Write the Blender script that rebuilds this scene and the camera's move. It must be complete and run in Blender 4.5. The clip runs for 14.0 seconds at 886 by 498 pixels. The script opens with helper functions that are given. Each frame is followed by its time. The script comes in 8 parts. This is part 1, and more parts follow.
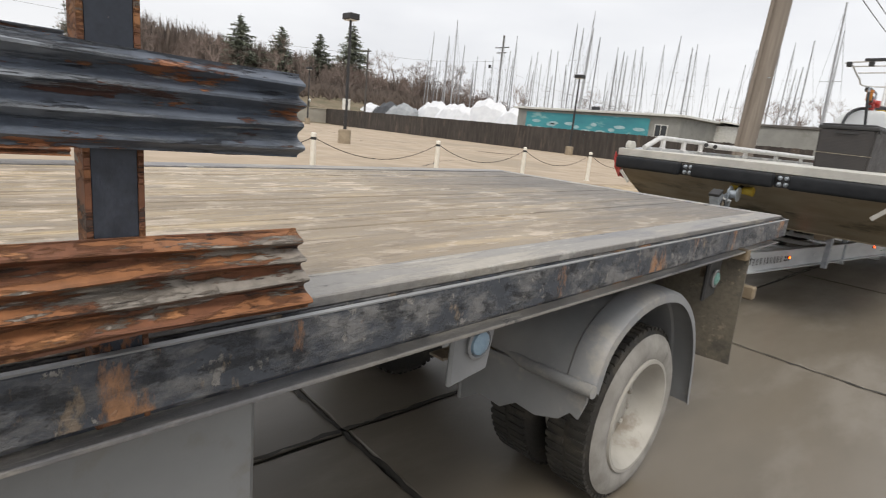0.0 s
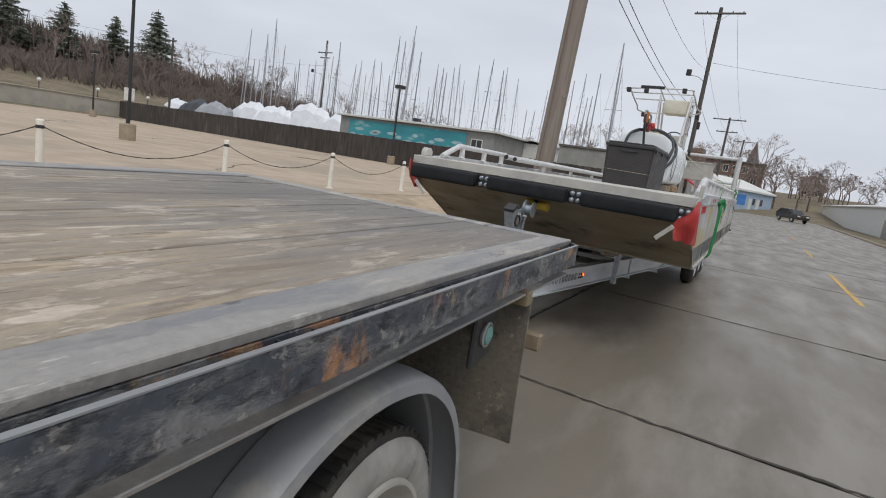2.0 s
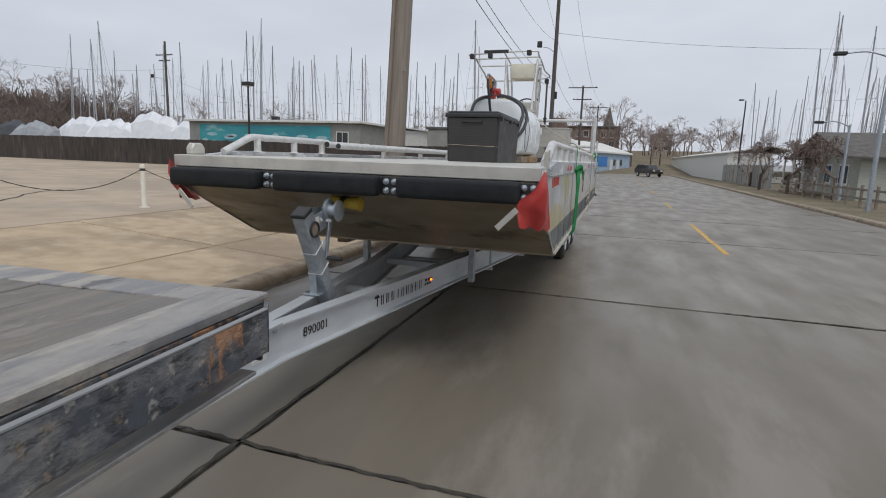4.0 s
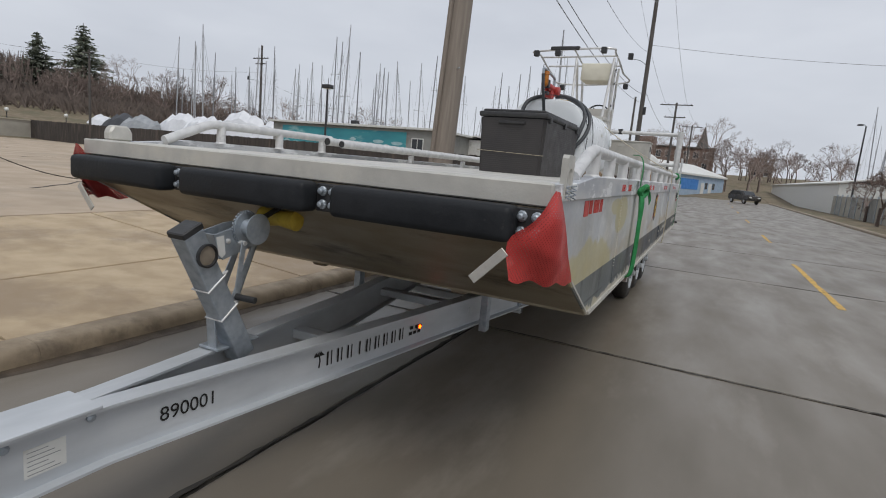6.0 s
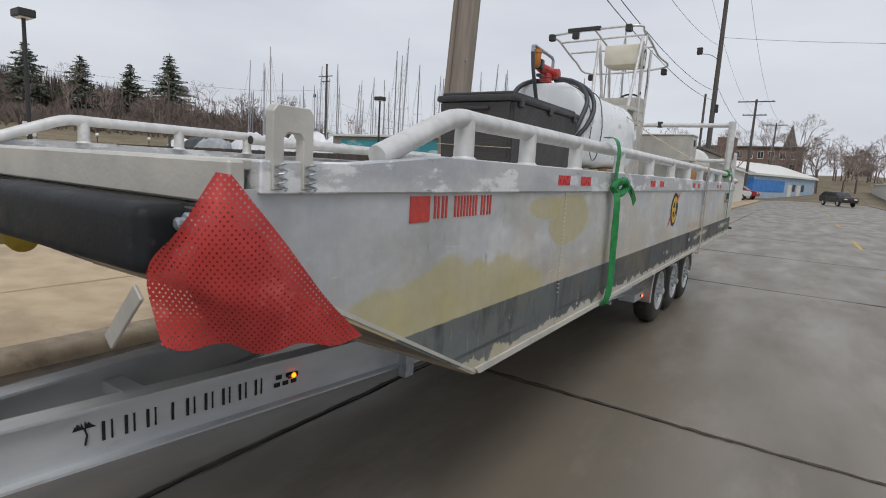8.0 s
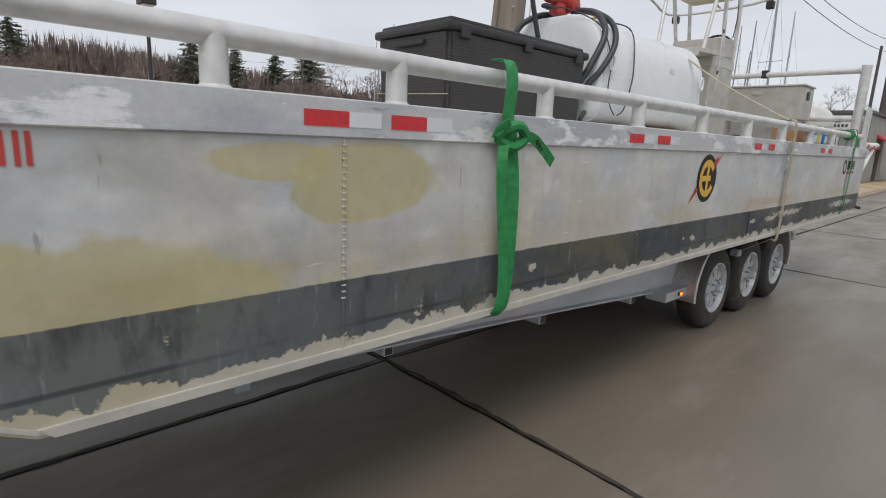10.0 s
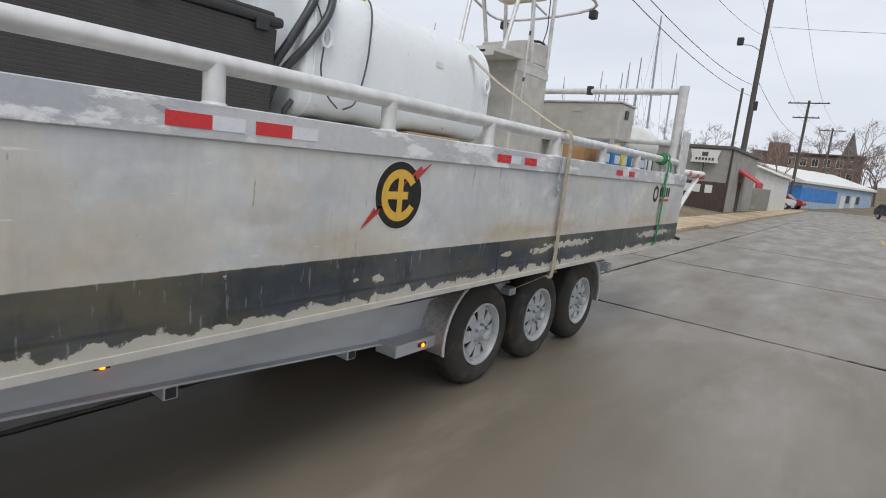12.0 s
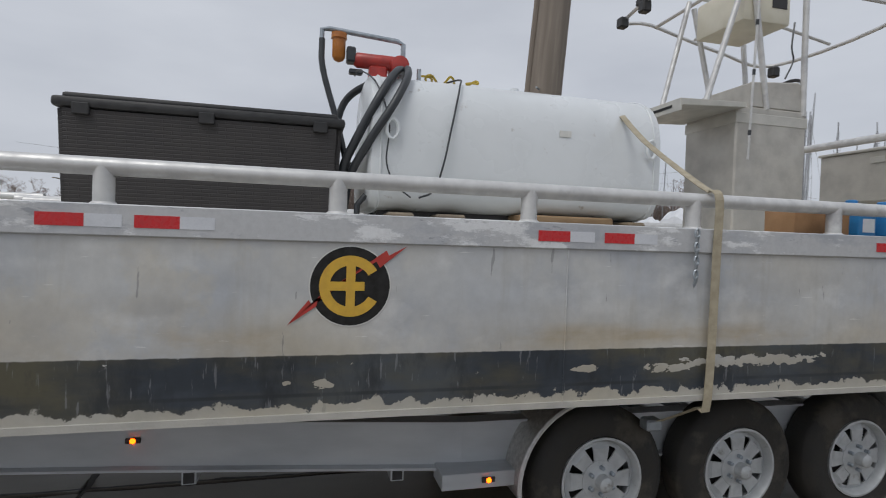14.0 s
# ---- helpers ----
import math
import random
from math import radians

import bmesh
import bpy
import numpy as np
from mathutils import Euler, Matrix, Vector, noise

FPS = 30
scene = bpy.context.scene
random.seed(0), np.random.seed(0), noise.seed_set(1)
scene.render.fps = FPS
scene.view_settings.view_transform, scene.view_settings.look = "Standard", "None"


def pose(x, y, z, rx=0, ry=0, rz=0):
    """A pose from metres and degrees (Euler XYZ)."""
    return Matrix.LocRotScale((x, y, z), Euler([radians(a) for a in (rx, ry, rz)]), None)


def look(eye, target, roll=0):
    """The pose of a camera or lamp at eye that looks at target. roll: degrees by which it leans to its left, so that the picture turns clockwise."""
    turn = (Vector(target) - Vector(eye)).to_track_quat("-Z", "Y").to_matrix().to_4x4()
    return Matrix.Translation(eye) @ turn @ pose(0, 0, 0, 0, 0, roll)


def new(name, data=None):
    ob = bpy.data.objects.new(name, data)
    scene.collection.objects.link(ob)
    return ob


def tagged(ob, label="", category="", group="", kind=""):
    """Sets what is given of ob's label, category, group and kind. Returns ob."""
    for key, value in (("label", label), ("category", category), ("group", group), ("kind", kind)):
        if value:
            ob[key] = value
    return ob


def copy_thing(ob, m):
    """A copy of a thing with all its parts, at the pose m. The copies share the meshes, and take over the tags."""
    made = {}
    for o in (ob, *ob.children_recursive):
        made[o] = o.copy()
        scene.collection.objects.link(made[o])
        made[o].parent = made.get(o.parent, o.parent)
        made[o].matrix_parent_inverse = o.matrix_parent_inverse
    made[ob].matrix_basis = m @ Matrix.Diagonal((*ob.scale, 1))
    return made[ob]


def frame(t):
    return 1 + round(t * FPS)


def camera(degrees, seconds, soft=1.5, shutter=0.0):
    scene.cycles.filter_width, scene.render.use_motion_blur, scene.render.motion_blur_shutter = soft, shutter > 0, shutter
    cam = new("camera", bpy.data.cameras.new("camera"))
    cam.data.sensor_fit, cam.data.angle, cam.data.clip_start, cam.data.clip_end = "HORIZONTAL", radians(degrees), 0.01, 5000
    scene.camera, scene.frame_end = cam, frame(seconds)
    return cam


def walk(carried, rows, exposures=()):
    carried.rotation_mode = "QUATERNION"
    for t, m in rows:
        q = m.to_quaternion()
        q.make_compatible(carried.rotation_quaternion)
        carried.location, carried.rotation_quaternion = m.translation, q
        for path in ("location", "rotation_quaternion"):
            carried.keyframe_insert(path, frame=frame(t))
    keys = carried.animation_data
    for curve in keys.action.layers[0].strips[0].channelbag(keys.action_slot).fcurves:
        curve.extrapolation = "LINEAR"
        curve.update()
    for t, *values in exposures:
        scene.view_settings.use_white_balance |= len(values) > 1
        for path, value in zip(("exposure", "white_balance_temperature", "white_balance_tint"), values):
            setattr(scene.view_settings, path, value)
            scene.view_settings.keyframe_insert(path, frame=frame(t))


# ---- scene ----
cam = camera(78.8, 14.0, soft=1.0, shutter=0.08)
PATH = [
    (0, (0.766, -6.513, 1.713), (-0.665, -5.187, 1.269), 5.7),
    (0.5, (0.78, -6.233, 1.729), (-0.99, -5.356, 1.417), 8.9),
    (1, (0.638, -5.993, 1.686), (-1.174, -5.246, 1.287), 11.1),
    (1.5, (0.555, -5.709, 1.717), (-0.533, -4.074, 1.339), 13.2),
    (2, (0.463, -5.329, 1.69), (-0.496, -3.607, 1.354), 8.6),
    (2.5, (0.369, -4.912, 1.682), (-0.428, -3.109, 1.346), 5.8),
    (3, (0.315, -4.479, 1.705), (-0.26, -2.594, 1.362), 5.5),
    (3.5, (0.413, -4.075, 1.712), (-0.131, -2.184, 1.354), 3.9),
    (3.7, (0.443, -3.919, 1.707), (-0.114, -2.031, 1.357), 2.9),
    (5.8, (0.564, -2.281, 1.707), (-0.226, -0.464, 1.436), 4.0),
    (6, (0.549, -2.135, 1.702), (-0.304, -0.353, 1.39), 5.1),
    (6.5, (0.693, -1.801, 1.691), (-0.345, -0.126, 1.347), 6.0),
    (7, (0.765, -1.422, 1.669), (-0.284, 0.248, 1.339), 5.2),
    (7.5, (0.816, -1.038, 1.699), (-0.229, 0.637, 1.386), 4.4),
    (7.7, (0.869, -0.901, 1.683), (-0.182, 0.773, 1.381), 4.1),
    (9.8, (1.425, 0.755, 1.626), (-0.007, 2.106, 1.275), -0.3),
    (10, (1.426, 0.942, 1.601), (0.004, 2.29, 1.2), 2.5),
    (10.5, (1.497, 1.413, 1.603), (0.241, 2.918, 1.207), 5.7),
    (11, (1.635, 1.823, 1.626), (0.329, 3.295, 1.267), 5.1),
    (11.5, (1.647, 2.31, 1.591), (0.451, 3.868, 1.213), 6.4),
    (12, (1.709, 2.778, 1.6), (0.518, 4.351, 1.277), 5.8),
    (12.5, (1.814, 3.289, 1.639), (0.549, 4.813, 1.359), 2.9),
    (13, (1.868, 3.748, 1.673), (0.436, 5.132, 1.489), -3.2),
    (13.5, (2.025, 4.125, 1.656), (0.311, 5.155, 1.637), -3.2),
    (14, (2.164, 4.472, 1.626), (0.228, 4.971, 1.581), 1.9),
]
walk(cam, [(t, look(eye, target, roll)) for t, eye, target, roll in PATH],
     [(0, 0.42, 6950, 10), (0.5, 0.3, 6850, 10), (1, 0.18, 6750, 10), (1.6, 0.08, 6550, 10), (3, -0.02, 6350, 10), (6, -0.08, 6450, 10), (6.5, -0.04, 6450, 10), (9.9, 0.08, 6600, 10), (10.5, 0.24, 6550, 10), (11.5, 0.28, 6500, 10), (12.5, 0.14, 6450, 10), (13.3, -0.04, 6450, 10), (14, -0.26, 6420, 10)])

# ---- sky and light: a bright, even overcast day ----
world = bpy.data.worlds.new("world")
scene.world = world
world.use_nodes = True
wn, wl = world.node_tree.nodes, world.node_tree.links
wn.clear()
sky = wn.new("ShaderNodeTexSky")
sky.sky_type, sky.sun_disc = "NISHITA", False
sky.sun_elevation, sky.sun_rotation = radians(38), radians(150)
sky.dust_density = 3.0
w_co = wn.new("ShaderNodeTexCoord")
w_map = wn.new("ShaderNodeMapping")
w_map.inputs["Scale"].default_value = (1.0, 1.0, 3.2)
w_noise = wn.new("ShaderNodeTexNoise")
w_noise.inputs["Scale"].default_value, w_noise.inputs["Detail"].default_value = 2.3, 5
w_ramp = wn.new("ShaderNodeValToRGB")
w_ramp.color_ramp.elements[0].position, w_ramp.color_ramp.elements[1].position = 0.32, 0.72
w_ramp.color_ramp.elements[0].color = (6.1, 6.4, 7.05, 1)
w_ramp.color_ramp.elements[1].color = (7.45, 7.75, 8.35, 1)
w_mix = wn.new("ShaderNodeMix")
w_mix.data_type = "RGBA"
w_mix.inputs[0].default_value = 0.93
w_bg = wn.new("ShaderNodeBackground")
w_bg.inputs["Strength"].default_value = 0.1
w_out = wn.new("ShaderNodeOutputWorld")
wl.new(w_co.outputs["Generated"], w_map.inputs["Vector"])
wl.new(w_map.outputs["Vector"], w_noise.inputs["Vector"])
wl.new(w_noise.outputs["Fac"], w_ramp.inputs["Fac"])
wl.new(sky.outputs["Color"], w_mix.inputs[6])
wl.new(w_ramp.outputs["Color"], w_mix.inputs[7])
wl.new(w_mix.outputs[2], w_bg.inputs["Color"])
wl.new(w_bg.outputs["Background"], w_out.inputs["Surface"])
sun = new("sun", bpy.data.lights.new("sun", "SUN"))
sun.data.energy, sun.data.angle, sun.data.color = 1.4, radians(25), (1.0, 0.97, 0.92)
sun.matrix_world = look((0, 0, 30), (-12, 14, 0))


# ---- materials ----
def mat(name, c1, c2=None, scale=6.0, rough=0.6, metal=0.0, bump=0.15, fine=60.0, c3=None, s3=1.2, cut=0.55, rvar=0.12, stretch=(1, 1, 1), rnd=0.0, coat=0.0):
    """A surface with two scales of colour variation (c1 to c2 finely, c3 in patches), uneven gloss and a fine relief."""
    m = bpy.data.materials.new(name)
    m.use_nodes = True
    n, l = m.node_tree.nodes, m.node_tree.links
    b = n["Principled BSDF"]
    co = n.new("ShaderNodeTexCoord")
    mp = n.new("ShaderNodeMapping")
    mp.inputs["Scale"].default_value = stretch
    l.new(co.outputs["Object"], mp.inputs["Vector"])
    n1 = n.new("ShaderNodeTexNoise")
    n1.inputs["Scale"].default_value, n1.inputs["Detail"].default_value = scale, 8
    l.new(mp.outputs["Vector"], n1.inputs["Vector"])
    mx = n.new("ShaderNodeMix")
    mx.data_type = "RGBA"
    rp = n.new("ShaderNodeMapRange")
    rp.inputs[1].default_value, rp.inputs[2].default_value = 0.35, 0.65
    l.new(n1.outputs["Fac"], rp.inputs[0])
    l.new(rp.outputs[0], mx.inputs[0])
    mx.inputs[6].default_value = (*c1, 1)
    mx.inputs[7].default_value = (*(c2 or tuple(v * 0.8 for v in c1)), 1)
    out = mx.outputs[2]
    if c3:
        n3 = n.new("ShaderNodeTexNoise")
        n3.inputs["Scale"].default_value, n3.inputs["Detail"].default_value, n3.inputs["Roughness"].default_value = s3, 9, 0.65
        l.new(mp.outputs["Vector"], n3.inputs["Vector"])
        r3 = n.new("ShaderNodeMapRange")
        r3.inputs[1].default_value, r3.inputs[2].default_value = cut - 0.04, cut + 0.06
        l.new(n3.outputs["Fac"], r3.inputs[0])
        m3 = n.new("ShaderNodeMix")
        m3.data_type = "RGBA"
        l.new(r3.outputs[0], m3.inputs[0])
        l.new(out, m3.inputs[6])
        m3.inputs[7].default_value = (*c3, 1)
        out = m3.outputs[2]
    if rnd:
        oi = n.new("ShaderNodeObjectInfo")
        hv = n.new("ShaderNodeHueSaturation")
        rr = n.new("ShaderNodeMapRange")
        rr.inputs[3].default_value, rr.inputs[4].default_value = 1 - rnd, 1 + rnd
        l.new(oi.outputs["Random"], rr.inputs[0])
        l.new(rr.outputs[0], hv.inputs["Value"])
        l.new(out, hv.inputs["Color"])
        out = hv.outputs["Color"]
    l.new(out, b.inputs["Base Color"])
    rg = n.new("ShaderNodeMapRange")
    rg.inputs[1].default_value, rg.inputs[2].default_value = 0.3, 0.7
    rg.inputs[3].default_value, rg.inputs[4].default_value = max(rough - rvar, 0.03), min(rough + rvar, 1)
    l.new(n1.outputs["Fac"], rg.inputs[0])
    l.new(rg.outputs[0], b.inputs["Roughness"])
    b.inputs["Metallic"].default_value = metal
    b.inputs["Coat Weight"].default_value = coat
    if bump:
        nf = n.new("ShaderNodeTexNoise")
        nf.inputs["Scale"].default_value, nf.inputs["Detail"].default_value = fine, 4
        l.new(mp.outputs["Vector"], nf.inputs["Vector"])
        bp = n.new("ShaderNodeBump")
        bp.inputs["Strength"].default_value, bp.inputs["Distance"].default_value = bump, 0.01
        l.new(nf.outputs["Fac"], bp.inputs["Height"])
        l.new(bp.outputs["Normal"], b.inputs["Normal"])
    return m


def worn(name, base, layers, rough=0.6, metal=0.0, bump=0.3, rnd=0.0, grain=1.0):
    """A weathered surface: sharp-edged layers (colour, scale, stretch, cut, edge, weight, seed) over a base, each a little proud."""
    m = bpy.data.materials.new(name)
    m.use_nodes = True
    n, l = m.node_tree.nodes, m.node_tree.links
    b = n["Principled BSDF"]
    co = n.new("ShaderNodeTexCoord")
    src, relief = None, None
    for k, (colour, scale, stretch, cut, edge, weight) in enumerate(layers):
        mp = n.new("ShaderNodeMapping")
        mp.inputs["Scale"].default_value = stretch
        mp.inputs["Location"].default_value = (3.7 * k, 1.3 * k, 2.1 * k)
        l.new(co.outputs["Object"], mp.inputs["Vector"])
        nz = n.new("ShaderNodeTexNoise")
        nz.inputs["Scale"].default_value, nz.inputs["Detail"].default_value, nz.inputs["Roughness"].default_value = scale, 11, 0.68
        l.new(mp.outputs["Vector"], nz.inputs["Vector"])
        st = n.new("ShaderNodeMapRange")
        st.inputs[1].default_value, st.inputs[2].default_value, st.inputs[4].default_value = cut, cut + edge, weight
        l.new(nz.outputs["Fac"], st.inputs[0])
        mx = n.new("ShaderNodeMix")
        mx.data_type = "RGBA"
        l.new(st.outputs[0], mx.inputs[0])
        if src:
            l.new(src, mx.inputs[6])
        else:
            mx.inputs[6].default_value = (*base, 1)
        mx.inputs[7].default_value = (*colour, 1)
        src = mx.outputs[2]
        if relief:
            ad = n.new("ShaderNodeMath")
            ad.operation = "ADD"
            l.new(relief, ad.inputs[0])
            l.new(st.outputs[0], ad.inputs[1])
            relief = ad.outputs[0]
        else:
            relief = st.outputs[0]
    fine = n.new("ShaderNodeTexNoise")
    fine.inputs["Scale"].default_value, fine.inputs["Detail"].default_value, fine.inputs["Roughness"].default_value = 45, 6, 0.7
    l.new(co.outputs["Object"], fine.inputs["Vector"])
    val = n.new("ShaderNodeMapRange")
    val.inputs[1].default_value, val.inputs[2].default_value, val.inputs[3].default_value, val.inputs[4].default_value = 0.3, 0.7, 1 - 0.28 * grain, 1 + 0.25 * grain
    l.new(fine.outputs["Fac"], val.inputs[0])
    hv = n.new("ShaderNodeHueSaturation")
    l.new(src, hv.inputs["Color"])
    gain = val.outputs[0]
    if rnd:
        oi = n.new("ShaderNodeObjectInfo")
        rr = n.new("ShaderNodeMapRange")
        rr.inputs[3].default_value, rr.inputs[4].default_value = 1 - rnd, 1 + rnd
        l.new(oi.outputs["Random"], rr.inputs[0])
        mu = n.new("ShaderNodeMath")
        mu.operation = "MULTIPLY"
        l.new(gain, mu.inputs[0])
        l.new(rr.outputs[0], mu.inputs[1])
        gain = mu.outputs[0]
    l.new(gain, hv.inputs["Value"])
    l.new(hv.outputs["Color"], b.inputs["Base Color"])
    rg = n.new("ShaderNodeMapRange")
    rg.inputs[3].default_value, rg.inputs[4].default_value = max(rough - 0.2, 0.05), min(rough + 0.2, 1)
    l.new(fine.outputs["Fac"], rg.inputs[0])
    l.new(rg.outputs[0], b.inputs["Roughness"])
    b.inputs["Metallic"].default_value = metal
    bp = n.new("ShaderNodeBump")
    bp.inputs["Strength"].default_value, bp.inputs["Distance"].default_value = bump, 0.004
    l.new(relief, bp.inputs["Height"])
    l.new(bp.outputs["Normal"], b.inputs["Normal"])
    return m


def glow(name, colour, strength):
    m = mat(name, colour, colour, bump=0)
    b = m.node_tree.nodes["Principled BSDF"]
    b.inputs["Emission Color"].default_value, b.inputs["Emission Strength"].default_value = (*colour, 1), strength
    return m


M_ROAD = mat("wet_concrete", (0.177, 0.153, 0.121), (0.148, 0.129, 0.102), 1.3, 0.42, bump=0.07, fine=160, c3=(0.211, 0.188, 0.157), s3=0.8, cut=0.56, rvar=0.12, rnd=0.05, stretch=(1.3, 0.4, 1))
M_JOINT = mat("joint_dirt", (0.03, 0.027, 0.023), (0.05, 0.044, 0.035), 9, 0.75, bump=0.4)
M_WALK = mat("tan_concrete", (0.45, 0.345, 0.215), (0.37, 0.28, 0.175), 3.0, 0.6, bump=0.25, fine=120, c3=(0.29, 0.215, 0.135), s3=0.5, cut=0.52, rnd=0.08)
M_KERB = mat("kerb_concrete", (0.3, 0.24, 0.165), (0.2, 0.155, 0.105), 5, 0.65, bump=0.35, c3=(0.13, 0.1, 0.07), s3=2.0, cut=0.58)
M_LOT = mat("pale_lot", (0.44, 0.35, 0.26), (0.37, 0.295, 0.215), 1.1, 0.8, bump=0.2, c3=(0.33, 0.27, 0.2), s3=0.15, cut=0.55)
M_EARTH = mat("dry_verge", (0.2, 0.155, 0.1), (0.15, 0.12, 0.075), 1.5, 0.9, bump=0.5, c3=(0.12, 0.105, 0.06), s3=0.25, cut=0.52)
M_YEL = mat("road_yellow", (0.62, 0.37, 0.05), (0.45, 0.28, 0.06), 9, 0.6, c3=(0.2, 0.17, 0.13), s3=7, cut=0.6)
M_ALU = mat("weathered_aluminium", (0.58, 0.565, 0.52), (0.47, 0.46, 0.425), 5, 0.5, 0.35, 0.12, 70, c3=(0.6, 0.58, 0.52), s3=1.6, cut=0.56)
M_ALU_RAIL = mat("dull_white_aluminium", (0.66, 0.66, 0.65), (0.55, 0.55, 0.55), 14, 0.45, 0.3, 0.08, c3=(0.46, 0.46, 0.47), s3=5, cut=0.62)
M_GUNWALE = worn("scuffed_white_gunwale", (0.54, 0.548, 0.56), [((0.4, 0.42, 0.46), 1.7, (1, 0.7, 2), 0.48, 0.1, 0.8), ((0.8, 0.81, 0.82), 4.2, (1, 0.55, 1.6), 0.53, 0.045, 0.9), ((0.27, 0.285, 0.32), 5.5, (1, 0.5, 2), 0.61, 0.03, 0.75), ((0.5, 0.46, 0.38), 2.2, (1, 0.8, 1.5), 0.62, 0.08, 0.6)], 0.42, 0.25, 0.15, grain=0.3)
M_ALU_DK = mat("grey_bare_aluminium", (0.512, 0.494, 0.451), (0.427, 0.409, 0.378), 7, 0.48, 0.35, 0.1, c3=(0.537, 0.512, 0.464), s3=2, cut=0.58)
M_TRAILER = mat("trailer_aluminium", (0.56, 0.585, 0.61), (0.48, 0.505, 0.53), 8, 0.42, 0.25, 0.06, stretch=(1, 0.3, 1), c3=(0.3, 0.3, 0.3), s3=2, cut=0.68)
M_GEAR = mat("dark_geared_steel", (0.15, 0.155, 0.16), (0.1, 0.1, 0.105), 20, 0.4, 0.6, 0.06)
M_GALV = mat("galvanised_steel", (0.42, 0.46, 0.5), (0.32, 0.36, 0.4), 20, 0.45, 0.6, 0.06)
M_RUBBER = mat("black_fender_rubber", (0.014, 0.0155, 0.018), (0.022, 0.024, 0.027), 12, 0.55, bump=0.15, c3=(0.06, 0.06, 0.06), s3=9, cut=0.7)
M_TYRE = mat("tyre_rubber", (0.0225, 0.0218, 0.0203), (0.0375, 0.0345, 0.03), 10, 0.75, bump=0.25, c3=(0.0638, 0.0562, 0.045), s3=4, cut=0.56)
M_TYRE_DUST = mat("dusty_tyre_rubber", (0.338, 0.325, 0.3), (0.237, 0.225, 0.206), 9, 0.85, bump=0.2, c3=(0.0625, 0.0587, 0.0537), s3=3, cut=0.62)
M_RIM = mat("white_rim", (0.55, 0.57, 0.58), (0.45, 0.47, 0.48), 14, 0.45, 0.2, 0.05, c3=(0.25, 0.24, 0.22), s3=10, cut=0.64)
M_RIM_OLD = mat("dirty_white_rim", (0.442, 0.425, 0.387), (0.357, 0.34, 0.306), 5, 0.6, 0.0, 0.08, c3=(0.255, 0.221, 0.178), s3=3, cut=0.6)
# black plastic, also the shade in pipe ends, wheels and under the tank
M_BLACK = mat("black_plastic_and_hollows", (0.02, 0.02, 0.021), (0.035, 0.035, 0.036), 20, 0.5, bump=0.08)
M_HOSE = mat("black_hose", (0.03, 0.034, 0.04), (0.045, 0.05, 0.055), 15, 0.45, bump=0.05)
M_TANK = mat("white_tank_paint", (0.72, 0.75, 0.77), (0.65, 0.68, 0.7), 2.5, 0.3, 0.0, 0.03, 30, c3=(0.42, 0.41, 0.39), s3=9, cut=0.68, rvar=0.08)
M_WHITE = mat("worn_white_paint", (0.7, 0.7, 0.67), (0.6, 0.6, 0.57), 6, 0.5, c3=(0.45, 0.43, 0.38), s3=2.5, cut=0.64)
M_CREAM = mat("cream_plastic", (0.72, 0.69, 0.58), (0.64, 0.61, 0.5), 6, 0.45, bump=0.05)
M_RED = mat("red_cast_paint", (0.45, 0.045, 0.035), (0.33, 0.035, 0.03), 18, 0.4, bump=0.1, c3=(0.12, 0.02, 0.02), s3=12, cut=0.66)
M_ORANGE = mat("amber_filter_bowl", (0.55, 0.2, 0.03), (0.4, 0.14, 0.03), 10, 0.3, bump=0.05)
M_TAPE = mat("red_reflective_tape", (0.6, 0.03, 0.035), (0.5, 0.025, 0.03), 60, 0.3, bump=0.03)
M_TAPE_W = mat("white_reflective_tape", (0.66, 0.68, 0.72), (0.58, 0.6, 0.64), 40, 0.3, bump=0.03)
M_GREEN = mat("green_webbing", (0.02, 0.25, 0.07), (0.015, 0.18, 0.05), 30, 0.65, bump=0.3, fine=250)
M_TAN = mat("tan_webbing", (0.42, 0.37, 0.27), (0.33, 0.29, 0.21), 25, 0.7, bump=0.3, fine=250)
M_WOODBEAM = mat("timber_block", (0.3, 0.2, 0.11), (0.2, 0.13, 0.07), 4, 0.75, stretch=(6, 1, 6), bump=0.3)
M_RUSTRAIL = worn("rusty_corrugated_steel", (0.115, 0.135, 0.17), [((0.27, 0.295, 0.33), 6, (1, 0.35, 4), 0.5, 0.06, 0.85), ((0.045, 0.05, 0.062), 7, (1, 0.4, 4), 0.54, 0.02, 0.85), ((0.33, 0.135, 0.06), 8, (1, 0.45, 2.2), 0.57, 0.02, 0.95), ((0.12, 0.05, 0.03), 10, (1, 0.45, 2.6), 0.57, 0.015, 0.9), ((0.48, 0.49, 0.5), 11, (1, 0.35, 4), 0.64, 0.015, 0.8)], 0.45, 0.15, 1.0)
M_RUSTRAIL2 = worn("brown_rusted_steel", (0.27, 0.115, 0.05), [((0.17, 0.07, 0.038), 6, (1, 0.35, 3), 0.47, 0.04, 0.9), ((0.4, 0.185, 0.08), 9, (1, 0.45, 2.5), 0.54, 0.04, 0.85), ((0.25, 0.24, 0.215), 4.5, (1, 0.35, 2.5), 0.58, 0.015, 0.85), ((0.05, 0.035, 0.03), 9, (1, 0.4, 4), 0.58, 0.015, 0.85)], 0.6, 0.05, 1.0)
